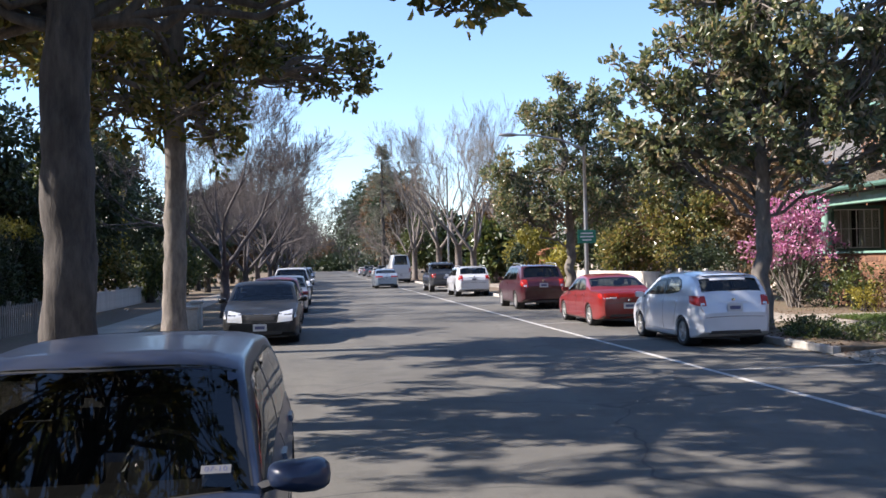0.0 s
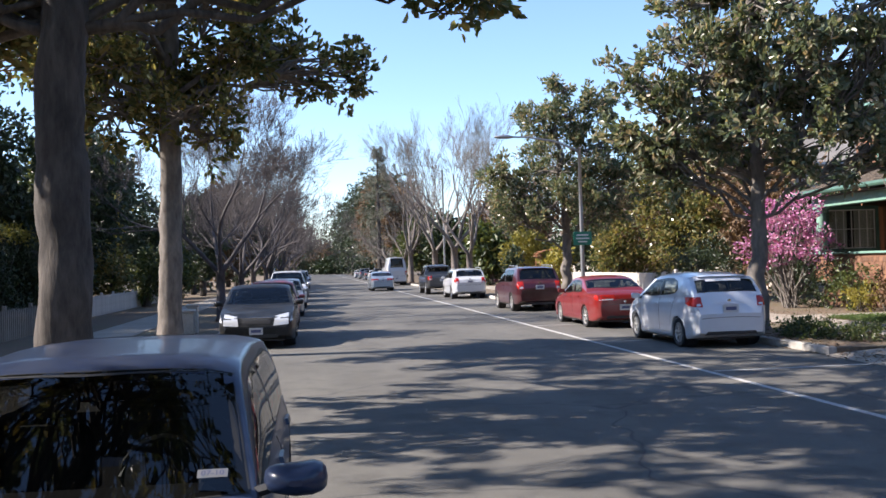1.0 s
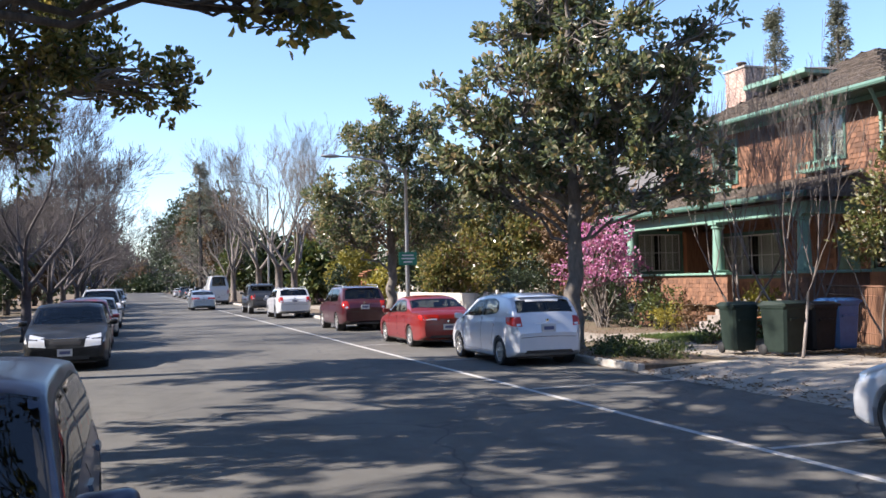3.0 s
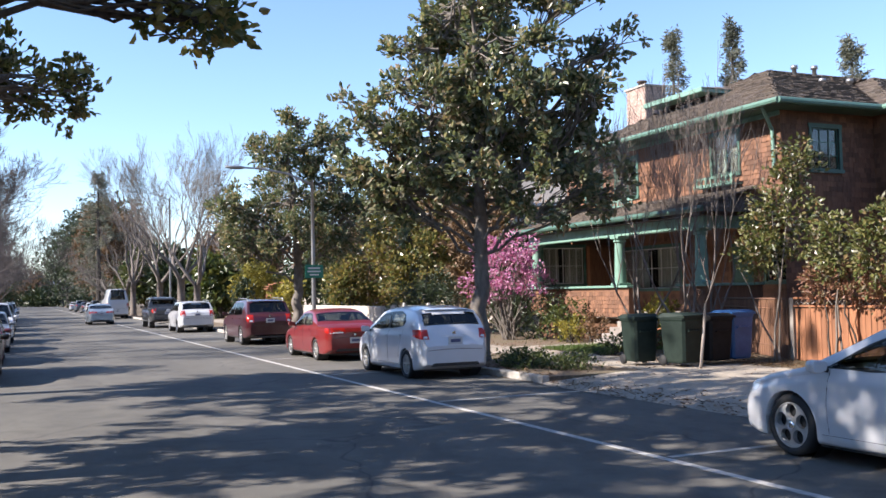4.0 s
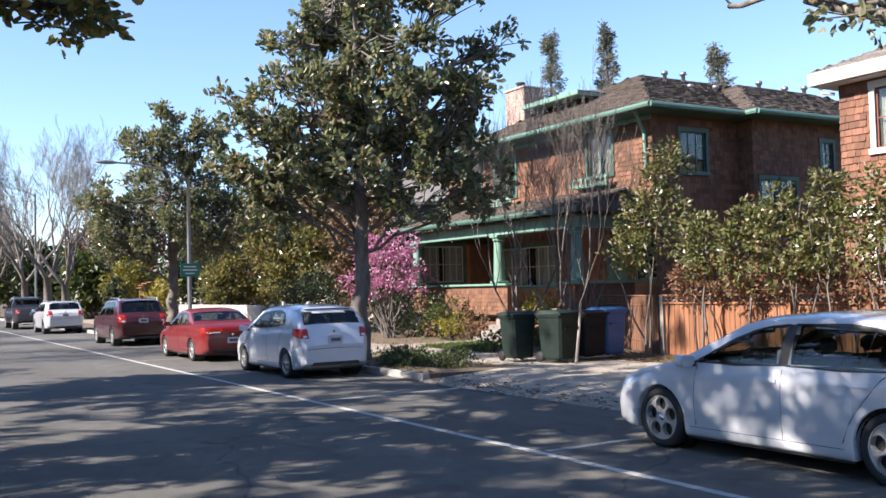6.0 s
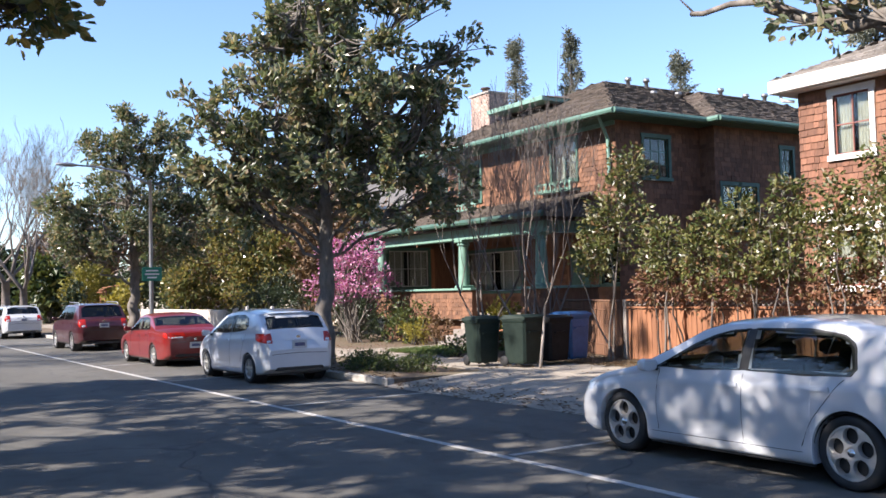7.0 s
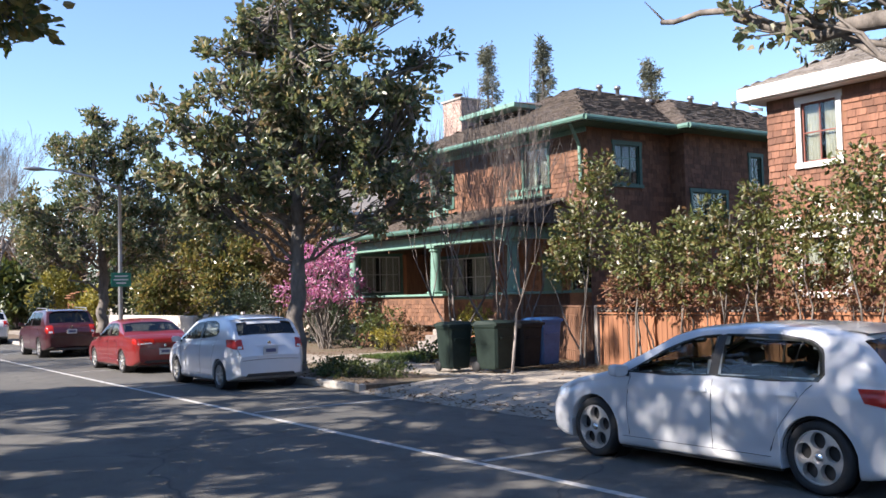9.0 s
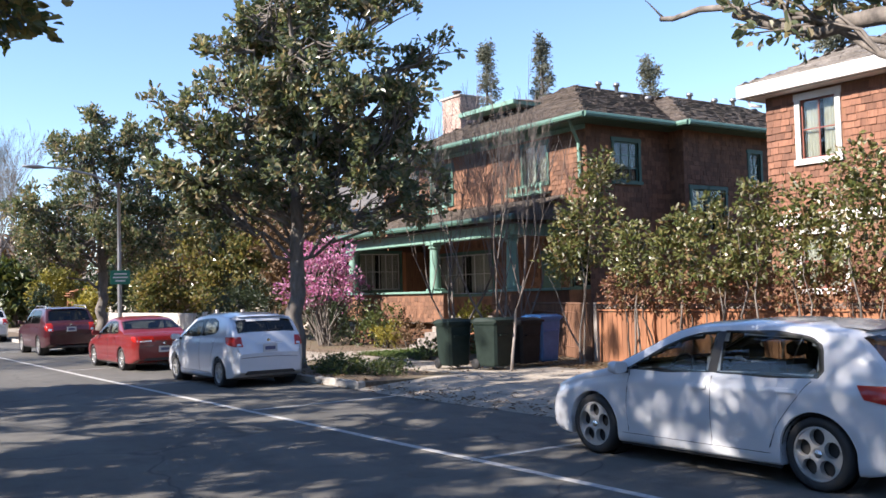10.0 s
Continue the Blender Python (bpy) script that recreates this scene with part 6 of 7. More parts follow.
def right_house():
    h = thing("shingle_house", None, "brown cedar shingle house with white trim and eaves", "house")
    X0, Y0, Y1, ZE = 17.9, 1.0, 12.95, 5.92
    holes = [(11.27, 12.1, 4.45, 5.72), (11.2, 12.2, 1.7, 2.85), (7.6, 8.6, 4.45, 5.72)]
    wall("front_wall", h, "x", X0, 0.25, Y0, Y1, 0.0, ZE, SHINGLE, holes)
    wall("side_wall", h, "y", Y1 - 0.25, 0.25, X0 + 0.25, 29.0, 0.0, ZE, SHINGLE)
    wall("side_wall", h, "y", Y0, 0.25, X0 + 0.25, 29.0, 0.0, ZE, SHINGLE)
    window(h, "window", "x", X0, -1, *holes[0], WHITE_TRIM, RED_SASH, 2, 2, 0.12, CURTAIN)
    window(h, "window", "x", X0, -1, *holes[1], WHITE_TRIM, RED_SASH, 2, 2, 0.12, CURTAIN)
    window(h, "window", "x", X0, -1, *holes[2], WHITE_TRIM, RED_SASH, 2, 2, 0.12, CURTAIN)
    part("belt_trim", Geo().box(X0 - 0.06, X0 - 0.02, Y0, Y1, 3.08, 3.3), WHITE_TRIM, h, "white painted belt board")
    hip_roof(h, X0 - 0.42, 29.5, Y0 - 0.6, Y1 + 0.42, ZE + 0.3, 2.6, ROOF_GREY, (23.5, 24.2), 17)
    part("soffit", Geo().box(X0 - 0.36, 29.4, Y0 - 0.55, Y1 + 0.37, ZE, ZE + 0.06), WHITE_TRIM, h)
    part("fascia", Geo().box(X0 - 0.44, X0 - 0.38, Y0 - 0.6, Y1 + 0.44, ZE + 0.02, ZE + 0.3, bevel=0.01), WHITE_TRIM, h, "white painted fascia board")
    part("fascia", Geo().box(X0 - 0.38, 29.4, Y1 + 0.38, Y1 + 0.44, ZE + 0.02, ZE + 0.3), WHITE_TRIM, h)
    part("corner_pipe", Geo().tube([(X0 - 0.3, Y1 + 0.25, ZE), (X0 - 0.26, Y1 + 0.2, ZE - 0.15), (X0 - 0.1, Y1 + 0.02, ZE - 0.18)], 0.035, 8), WHITE_TRIM, h)
    keep = lambda s, t: not any(p - 0.14 < s + Y0 < q + 0.14 and r - 0.15 < t < z + 0.17 for p, q, r, z in holes) and not 3.02 < t < 3.34
    rows = shingle_rows((X0 - 0.001, Y0, 0), (0, 1, 0), (0, 0, 1), (-1, 0, 0), Y1 - Y0, ZE, keep, 0.15, 0.2, 0.018, 21)
    near = [r for r in rows if 9.9 < r[0][1] and r[0][2] > 3.3][:300]
    ids = {id(r) for r in near}
    tagged(part("shingle_cladding", joined([r for r in rows if id(r) not in ids]), SHINGLE, h), kind="stuff")
    for r in near:
        part("shingle", Geo().add(r, WEDGE), SHINGLE_PIECE, h)


def plain_house(name, x0, x1, y0, y1, ze, rise, wall_mat, label, face, windows, roof=ROOF_GREY, along_x=True):
    """A house farther off: four walls with openings on the street side, hip roof, eaves."""
    h = thing(name, None, label, "house")
    xs, out = (x0, -1) if face < 0 else (x1, 1)
    wall("front_wall", h, "x", xs - (0.25 if face > 0 else 0), 0.25, y0, y1, 0, ze, wall_mat, windows)
    wall("back_wall", h, "x", x1 - 0.25 if face < 0 else x0, 0.25, y0, y1, 0, ze, wall_mat)
    for y in (y0, y1 - 0.25):
        wall("side_wall", h, "y", y, 0.25, x0 + 0.25, x1 - 0.25, 0, ze, wall_mat)
    for w in windows:
        window(h, "window", "x", xs, out, *w, WHITE_TRIM, WHITE_TRIM, 2, 2)
    rd = (x0 + 2.5, x1 - 2.5) if along_x else (y0 + 3, y1 - 3)
    hip_roof(h, x0 - 0.6, x1 + 0.6, y0 - 0.6, y1 + 0.6, ze + 0.13, rise, roof, rd, 30, False, along_x)
    part("fascia", Geo().box(x0 - 0.6, x1 + 0.6, y0 - 0.6, y1 + 0.6, ze, ze + 0.12), WHITE_TRIM, h)


brown_house()
right_house()
plain_house("stucco_house", 23.0, 33.0, 44.0, 55.0, 6.2, 2.4, STUCCO, "pale stucco house behind street trees", -1, [(46, 47.2, 3.8, 5.2), (49, 50.2, 3.8, 5.2), (46, 47.5, 1.0, 2.6)])
plain_house("bungalow", 20.0, 31.0, 66.0, 78.0, 3.4, 2.2, STUCCO, "pale bungalow behind garden shrubs", -1, [(68, 69.5, 1.0, 2.4), (73, 74.5, 1.0, 2.4)])
plain_house("dark_house", -25.0, -11.6, 21.0, 35.5, 3.3, 3.2, DARK_SIDING, "dark shaded house with white eaves", 1, [(24, 25.4, 1.1, 2.5), (29, 30.4, 1.1, 2.5)], ROOFING)
plain_house("bungalow", -26.0, -13.5, 44.0, 58.0, 3.4, 2.6, DARK_SIDING, "dark shaded bungalow behind shrubs", 1, [(47, 48.4, 1.1, 2.5), (52, 53.4, 1.1, 2.5)], ROOFING)


# ---- fences, bins, street furniture ----
def board_fence():
    f = thing("board_fence", None, "redwood board fence with lattice top and posts", "fence")
    for k in range(6):
        y = 16.0 - k * 1.75
        part("post", Geo().box(15.44, 15.54, y - 0.05, y + 0.05, 0.05, 1.5, bevel=0.008), FENCE_M if k else GREY_WOOD, f)
    w = 0.145
    y = 15.93
    while y > 7.3:
        part("board", Geo().box(15.5 + random.uniform(-0.004, 0.004), 15.52, y - w + 0.012, y, 0.14, 1.28 + random.uniform(-0.012, 0.012)), FENCE_M, f)
        y -= w
    for z in (1.3, 1.47):
        part("rail", Geo().box(15.46, 15.55, 7.3, 15.95, z, z + 0.045), FENCE_M, f)
    g = Geo()
    for k in range(64):
        y = 7.4 + k * 0.135
        for s in (-1, 1):
            g.tube([(15.505 + 0.006 * s, y - 0.09 * s, 1.345), (15.505 + 0.006 * s, y + 0.09 * s, 1.47)], 0.011, 4)
    tagged(part("lattice", g, GREY_WOOD, f), kind="stuff")


def side_gate():
    f = thing("side_fence", None, "weathered brown board fence beside the house, coloured dark for shade", "fence")
    n = 30
    for k in range(n):
        t = k / n
        x, y = 15.6 + 1.5 * t, 16.3 + 3.9 * t
        part("board", Geo().box(-0.06, 0.06, -0.01, 0.01, 0.14, 1.45 + random.uniform(-0.02, 0.02)), LATTICE_M, f, at=pose(x, y, 0, 0, 0, 69))
    for z in (0.4, 1.25, 1.46):
        part("rail", Geo().tube([(15.62, 16.3, z), (17.08, 20.15, z)], 0.035, 4), LATTICE_M, f)


def bin_thing(at, turn, mat, label, w=0.62, h=1.06):
    b = thing("wheelie_bin", pose(*at, 0, 0, turn) , label, "bin", "bins on the driveway")
    g = Geo()
    rows = []
    for z, k in ((0.08, 0.82), (0.12, 0.86), (h - 0.1, 1.0), (h - 0.06, 1.05), (h - 0.02, 1.05)):
        a, c = w / 2 * k, w / 2 * k * 1.1
        r = 0.05
        rows.append([(-a + r, -c, z), (a - r, -c, z), (a, -c + r, z), (a, c - r, z), (a - r, c, z), (-a + r, c, z), (-a, c - r, z), (-a, -c + r, z)])
    g.grid(rows, close=True)
    g.add(rows[0], [list(range(8))[::-1]])
    part("body", g, mat, b)
    a, c = w / 2 * 1.08, w / 2 * 1.2
    lid = Geo()
    lid.grid([[(-a, -c, h - 0.03), (a, -c, h - 0.03)], [(-a, -c, h + 0.02), (a, -c, h + 0.02)], [(-a * 0.85, -c * 0.6, h + 0.07), (a * 0.85, -c * 0.6, h + 0.07)], [(-a * 0.85, c * 0.7, h + 0.07), (a * 0.85, c * 0.7, h + 0.07)], [(-a, c, h + 0.02), (a, c, h + 0.02)], [(-a, c, h - 0.03), (a, c, h - 0.03)]])
    for s in (-1, 1):
        lid.add([(s * a, -c, h - 0.03), (s * a, -c, h + 0.02), (s * a * 0.85, -c * 0.6, h + 0.07), (s * a * 0.85, c * 0.7, h + 0.07), (s * a, c, h + 0.02), (s * a, c, h - 0.03)], [(0, 1, 2, 3, 4, 5)])
    part("lid", lid, mat, b)
    part("handle", Geo().tube([(-a * 0.7, c + 0.06, h - 0.03), (a * 0.7, c + 0.06, h - 0.03)], 0.018, 6), mat, b)
    part("grip_rib", Geo().box(-a * 0.55, a * 0.55, -c * 0.99, -c * 0.9, h - 0.32, h - 0.28), mat, b)
    for s in (-1, 1):
        part("wheel", Geo().lathe([(0, -0.03), (0.11, -0.03), (0.12, 0), (0.11, 0.03), (0, 0.03)], 14, "x", (s * w * 0.42, w * 0.48, 0.12)), TYRE, b, smooth=True)


def street_lamp(at, reach, height, label):
    s = thing("street_lamp", pose(*at), label, "street lamp")
    part("pole", Geo().tube([(0, 0, -0.05), (0, 0, 0.4), (0, 0, height * 0.6), (0, 0, height)], [0.1, 0.085, 0.07, 0.055], 12), GALV, s, smooth=True)
    part("arm", Geo().tube([(0, 0, height - 0.15), (-reach * 0.35, 0, height + 0.22), (-reach * 0.75, 0, height + 0.38), (-reach, 0, height + 0.4)], [0.045, 0.04, 0.035, 0.03], 8), GALV, s, smooth=True)
    hd = part("lamp_head", Geo().lathe([(0, -0.36), (0.06, -0.34), (0.13, -0.1), (0.14, 0.15), (0.08, 0.33), (0, 0.36)], 14, "x"), GALV, s, smooth=True)
    hd.matrix_basis = pose(-reach - 0.3, 0, height + 0.4) @ Matrix.Diagonal((1, 1, 0.5, 1))


def sign_post(at):
    s = thing("road_sign", pose(*at), "green road sign clamped to a grey lamp post", "sign")
    for z in (2.36, 2.66):
        part("clamp", Geo().lathe([(0.09, z), (0.1, z), (0.1, z + 0.04), (0.09, z + 0.04)], 14), GALV, s)
    sg = part("sign_panel", Geo().box(-0.34, 0.34, -0.1, -0.085, 2.28, 2.76, bevel=0.004), SIGN_GREEN, s, "green sign face")
    for z, w in ((2.64, 0.22), (2.52, 0.25), (2.4, 0.17)):
        part("text_bar", Geo().box(-w, w, -0.106, -0.102, z - 0.025, z + 0.025), SIGN_WHITE, sg)


def picket_fence(x, y0, y1, mat, label, h=0.95):
    f = thing("picket_fence", None, label, "fence")
    me = Geo().add([(0, -0.04, 0.1), (0, 0.04, 0.1), (0, 0.04, h - 0.06), (0, 0, h), (0, -0.04, h - 0.06), (0.02, -0.04, 0.1), (0.02, 0.04, 0.1), (0.02, 0.04, h - 0.06), (0.02, 0, h), (0.02, -0.04, h - 0.06)],
                   [(0, 1, 6, 5), (1, 2, 7, 6), (2, 3, 8, 7), (3, 4, 9, 8), (4, 0, 5, 9)]).add([(0, -0.04, 0.1), (0, 0.04, 0.1), (0, 0.04, h - 0.06), (0, 0, h), (0, -0.04, h - 0.06)], [(4, 3, 2, 1, 0)]).add([(0.02, -0.04, 0.1), (0.02, 0.04, 0.1), (0.02, 0.04, h - 0.06), (0.02, 0, h), (0.02, -0.04, h - 0.06)], [(0, 1, 2, 3, 4)]).mesh("picket", mat)
    y = y0
    while y < y1:
        part("picket", me, None, f, at=(x, y, random.uniform(0, 0.02)))
        y += 0.17
    for z in (0.3, 0.72):
        part("rail", Geo().box(x - 0.045, x - 0.005, y0, y1, z, z + 0.08), mat, f)
    for y in np.arange(y0, y1 + 0.1, 2.4):
        part("post", Geo().box(x - 0.14, x - 0.05, y - 0.05, y + 0.05, 0.05, h + 0.1, bevel=0.01), mat, f)


board_fence()
side_gate()
bin_thing((12.62, 16.2, 0.145), 10, BIN_GREEN, "dark green wheeled bin with closed lid", 0.62, 1.04)
bin_thing((12.2, 17.1, 0.14), -5, BIN_GREEN, "dark green wheeled bin in the shade", 0.58, 1.02)
bin_thing((13.5, 16.35, 0.145), 4, BIN_BLACK, "black wheeled bin with closed lid", 0.66, 1.0)
bin_thing((14.25, 16.5, 0.14), 0, BIN_BLUE, "blue recycling bin with closed lid", 0.6, 1.06)
street_lamp((9.75, 33.6, 0.12), 2.5, 5.85, "grey steel street lamp with a long curved arm")
sign_post((9.75, 33.6, 0.12))
street_lamp((9.75, 70.0, 0.12), 2.3, 8.8, "grey steel street lamp with curved arm")
picket_fence(-8.1, 22.0, 32.0, GREY_WOOD, "weathered grey picket fence in shade")
picket_fence(-8.9, 40.0, 60.0, PICKET_M, "white painted picket fence")

# ---- planting ----
def hedge_tree(y, x, lobes, seed):
    return leafy("hedge_tree", (x, y, 0.12), lobes, HEDGE_LEAF, seed, "slim hedge tree with glossy variegated leaves by the fence", "tree", 0.12, 9, 1.05, 1, BARK, 0.8, "hedge trees along the fence")


hedge_tree(15.85, 15.1, [(0, 0, 3.0, 0.75, 0.8, 1.0), (0.3, -0.1, 4.2, 0.55, 0.5, 0.7), (-0.1, 0.5, 2.4, 0.6, 0.6, 0.6)], 31)
hedge_tree(14.4, 15.1, [(0, 0, 2.3, 0.5, 0.5, 0.7), (0, 0.1, 2.8, 0.35, 0.4, 0.4)], 32)
hedge_tree(13.3, 15.1, [(0, 0, 2.25, 0.6, 0.6, 0.7), (0.1, -0.1, 2.9, 0.35, 0.4, 0.4)], 33)
hedge_tree(12.2, 15.1, [(0, 0, 2.3, 0.65, 0.65, 0.75), (0, 0.1, 3.1, 0.4, 0.35, 0.4)], 34)
hedge_tree(11.2, 15.1, [(0, 0, 2.4, 0.65, 0.65, 0.8), (0, 0.0, 3.3, 0.35, 0.4, 0.45)], 35)
hedge_tree(10.1, 15.1, [(0, 0, 2.4, 0.65, 0.65, 0.8), (0, 0.1, 3.2, 0.4, 0.4, 0.45)], 36)
hedge_tree(9.0, 15.1, [(0, 0, 2.6, 0.75, 0.8, 0.95), (0, 0.1, 3.6, 0.5, 0.5, 0.6)], 37)
for k, y in enumerate((15.0, 14.2, 13.4, 12.6, 11.8, 11.0, 10.2, 9.4, 8.6)):
    leafy("climber", (15.3, y, 0.12), [(0, 0, 1.66 + 0.08 * math.sin(k * 2.1), 0.3, 0.55, 0.4)], RUSSET, 40 + k, "dry reddish climber over the fence", "shrub", 0.09, 9, 1.5, 1)
leafy("pink_magnolia", (15.2, 28.7, 0.12), [(0, 0, 2.3, 1.1, 1.1, 1.0), (0.2, -0.2, 3.1, 0.8, 0.8, 0.7), (-0.8, 0.5, 1.9, 0.7, 0.7, 0.65), (0.8, -0.4, 1.8, 0.65, 0.65, 0.6), (-0.5, 0.3, 3.0, 0.6, 0.6, 0.5)], PETAL, 50, "small magnolia tree covered in pink blossom", "tree", 0.13, 7, 0.62, 9, BARK)
# front garden
for k, (x, y, r, z, mt) in enumerate(((16.0, 26.6, 0.8, 1.3, SHRUB_LEAF), (16.1, 28.2, 0.9, 1.7, DARK_LEAF), (15.7, 25.6, 0.55, 0.8, YELLOW_LEAF), (16.1, 24.9, 0.45, 0.9, BROWN_LEAF), (14.9, 20.6, 0.5, 0.7, SHRUB_LEAF), (14.0, 19.6, 0.45, 0.6, BROWN_LEAF),
                                    (13.6, 20.2, 0.4, 0.45, SHRUB_LEAF), (16.2, 30.5, 0.9, 1.6, DARK_LEAF), (16.3, 21.0, 0.5, 0.9, SHRUB_LEAF))):
    leafy("shrub", (x, y, 0.12), [(0, 0, z * 0.55, r, r, z * 0.55)], mt, 60 + k, "rounded garden shrub before the porch", "shrub", 0.1, 9, 0.8, 6)
for k, (x, y) in enumerate(((10.0, 18.2), (10.4, 19.2), (9.9, 22.2), (10.6, 17.4), (10.5, 24.6))):
    leafy("ground_ivy", (x, y, 0.1), [(0, 0, 0.16, 0.55, 0.85, 0.22)], SHRUB_LEAF, 75 + k, "low dark ivy round the tree on the verge", "plant", 0.07, 9, 1.3, 4)
flowers = thing("flower_pot", pose(16.0, 21.4, 0.12), "terracotta pot with dry orange flowers", "pot")
part("pot", Geo().lathe([(0.0, 0.0), (0.16, 0.0), (0.24, 0.5), (0.27, 0.5), (0.27, 0.57), (0.22, 0.57), (0.2, 0.45), (0, 0.45)], 18), TERRACOTTA, flowers, smooth=True)
rngp = np.random.default_rng(3)
cc, uu = shell(rngp, (0, 0, 0.95), (0.42, 0.42, 0.42), 80, 0.3)
v_, f_ = leaves_at(rngp, cc, uu, 8, 0.14, 0.03, 0.8, 0.05)
tagged(part("flower_head", Geo().add(v_, f_), YELLOW_LEAF, flowers), kind="stuff")
myrtle = [g.mesh("crape_myrtle", BARK_PALE, True) for g in bare_mesh(24, 4.7, 0.055, 0.3, 0.5, 6, 0.36, (2, 3), 0.78, 0.09, 0.004)]
for x, y, s, t in ((14.7, 18.7, 1.25, 10), (15.9, 19.4, 1.1, 120), (15.3, 21.3, 1.3, 200)):
    bare_tree("crape_myrtle", myrtle, BARK_BARE, (x, y, 0.12), t, s, "leafless crape myrtle with smooth slender stems")
low_wall = fixed("garden_wall", Geo().box(13.6, 13.8, 37.0, 50.0, 0.05, 1.25, bevel=0.02), STUCCO, "pale stucco garden wall behind pavement", "wall")
for k, y in enumerate((36.6, 35.4)):
    leafy("dark_shrub", (14.6 + 0.4 * k, y - 1.2, 0.12), [(0, 0, 1.3, 1.1, 1.2, 1.2)], DARK_LEAF, 85 + k, "dense dark evergreen shrub", "shrub", 0.1, 9, 0.9, 6)
arbor = thing("wooden_arbor", pose(13.4, 55.0, 0.12), "reddish wooden slatted garden arbor", "arbor")
for x in (0, 1.6):
    for y in (0, 1.0):
        part("post", Geo().box(x - 0.06, x + 0.06, y - 0.06, y + 0.06, 0, 2.2), FENCE_M, arbor)
for k in range(9):
    a = math.pi * k / 8
    part("slat", Geo().box(0.8 - 0.95 * math.cos(a) - 0.06, 0.8 - 0.95 * math.cos(a) + 0.06, -0.1, 1.1, 2.05 + 0.35 * math.sin(a), 2.1 + 0.35 * math.sin(a)), FENCE_M, arbor)
for k in range(7):
    part("slat", Geo().box(-0.02, 0.02, 0.06, 0.94, 0.3 + 0.27 * k, 0.38 + 0.27 * k), FENCE_M, arbor)

# gardens down the right side
RIGHT_BELT = (
    (17.0, 42.5, 2.4, 3.4, "warm"), (14.8, 44.5, 1.4, 1.8, "warm"), (19.5, 38.0, 2.4, 3.4, "brown"), (21.5, 35.5, 2.0, 2.6, "dark"), (17.5, 49.5, 2.2, 3.0, "brown"), (20.5, 43.0, 2.6, 4.2, "brown"), (21.5, 50.0, 2.6, 4.2, "warm"), (18.0, 34.0, 1.4, 2.2, "dark"), (13.0, 50.0, 1.0, 1.3, "yellow"),
    (15.2, 56.0, 1.8, 2.0, "dark"), (12.6, 58.5, 0.7, 1.3, "dark"), (19.0, 60.0, 2.6, 3.4, "shrub"), (14.5, 64.0, 2.0, 2.2, "yellow"), (21.0, 68.0, 3.0, 3.2, "brown"), (14.0, 74.0, 2.2, 2.4, "shrub"),
    (18.0, 82.0, 3.0, 3.4, "brown"), (13.0, 90.0, 2.2, 2.8, "dark"), (20.0, 100.0, 4.0, 4.6, "brown"), (13.0, 112.0, 3.0, 3.6, "shrub"), (13.5, 130.0, 4.5, 6.5, "brown"), (13.0, 150.0, 5.0, 8.0, "dark"), (12.0, 162.0, 5.0, 8.5, "brown"),
    (11.5, 176.0, 5.5, 9.0, "dark"), (13.0, 200.0, 6.0, 10.0, "dark"), (9.5, 230.0, 7.0, 11.0, "dark"), (28.0, 120.0, 6.0, 6.0, "brown"), (34.0, 85.0, 6.0, 6.0, "shrub"), (38.0, 60.0, 5.0, 5.5, "dark"), (36.0, 40.0, 4.0, 5.0, "dark"), (44.0, 28.0, 5.0, 5.0, "dark"))
LEFT_BELT = (
    (-10.0, 37.5, 1.8, 2.6, "shrub"), (-8.8, 33.5, 1.2, 1.6, "shrub"), (-11.0, 42.0, 2.2, 3.4, "shrub"), (-9.5, 47.0, 1.2, 1.4, "warm"), (-12.0, 50.0, 2.4, 3.4, "yellow"), (-8.0, 56.0, 1.6, 1.6, "shrub"), (-10.0, 64.0, 2.6, 3.2, "dark"),
    (-9.0, 74.0, 2.6, 3.4, "shrub"), (-10.0, 88.0, 3.2, 4.0, "dark"), (-9.0, 104.0, 3.5, 4.4, "brown"), (-9.5, 125.0, 4.0, 5.0, "dark"), (-9.0, 150.0, 5.0, 6.0, "brown"), (-9.0, 185.0, 5.0, 6.0, "dark"), (-8.0, 225.0, 6.0, 7.0, "dark"),
    (-16.0, 38.0, 3.5, 5.0, "dark"), (-17.0, 62.0, 4.5, 5.5, "dark"), (-19.0, 18.0, 4.0, 5.0, "dark"), (-20.0, 84.0, 6.0, 6.5, "dark"), (-14.0, 8.0, 3.0, 4.0, "dark"), (-13.5, 27.5, 3.2, 6.0, "dark"), (-15.5, 33.0, 3.5, 6.0, "dark"), (-12.5, 36.5, 2.8, 5.0, "shrub"), (-9.8, 31.5, 1.6, 3.6, "dark"), (-9.6, 40.0, 2.0, 3.6, "dark"), (-11.5, 46.0, 2.6, 4.6, "dark"), (-13.5, 56.0, 3.6, 6.0, "dark"), (-8.5, 50.5, 1.3, 1.4, "shrub"), (-7.6, 68.0, 2.2, 3.4, "dark"), (-7.6, 82.0, 2.6, 4.2, "brown"), (-7.6, 97.0, 3.0, 4.6, "dark"), (-12.0, -6.0, 4.0, 5.0, "dark"))
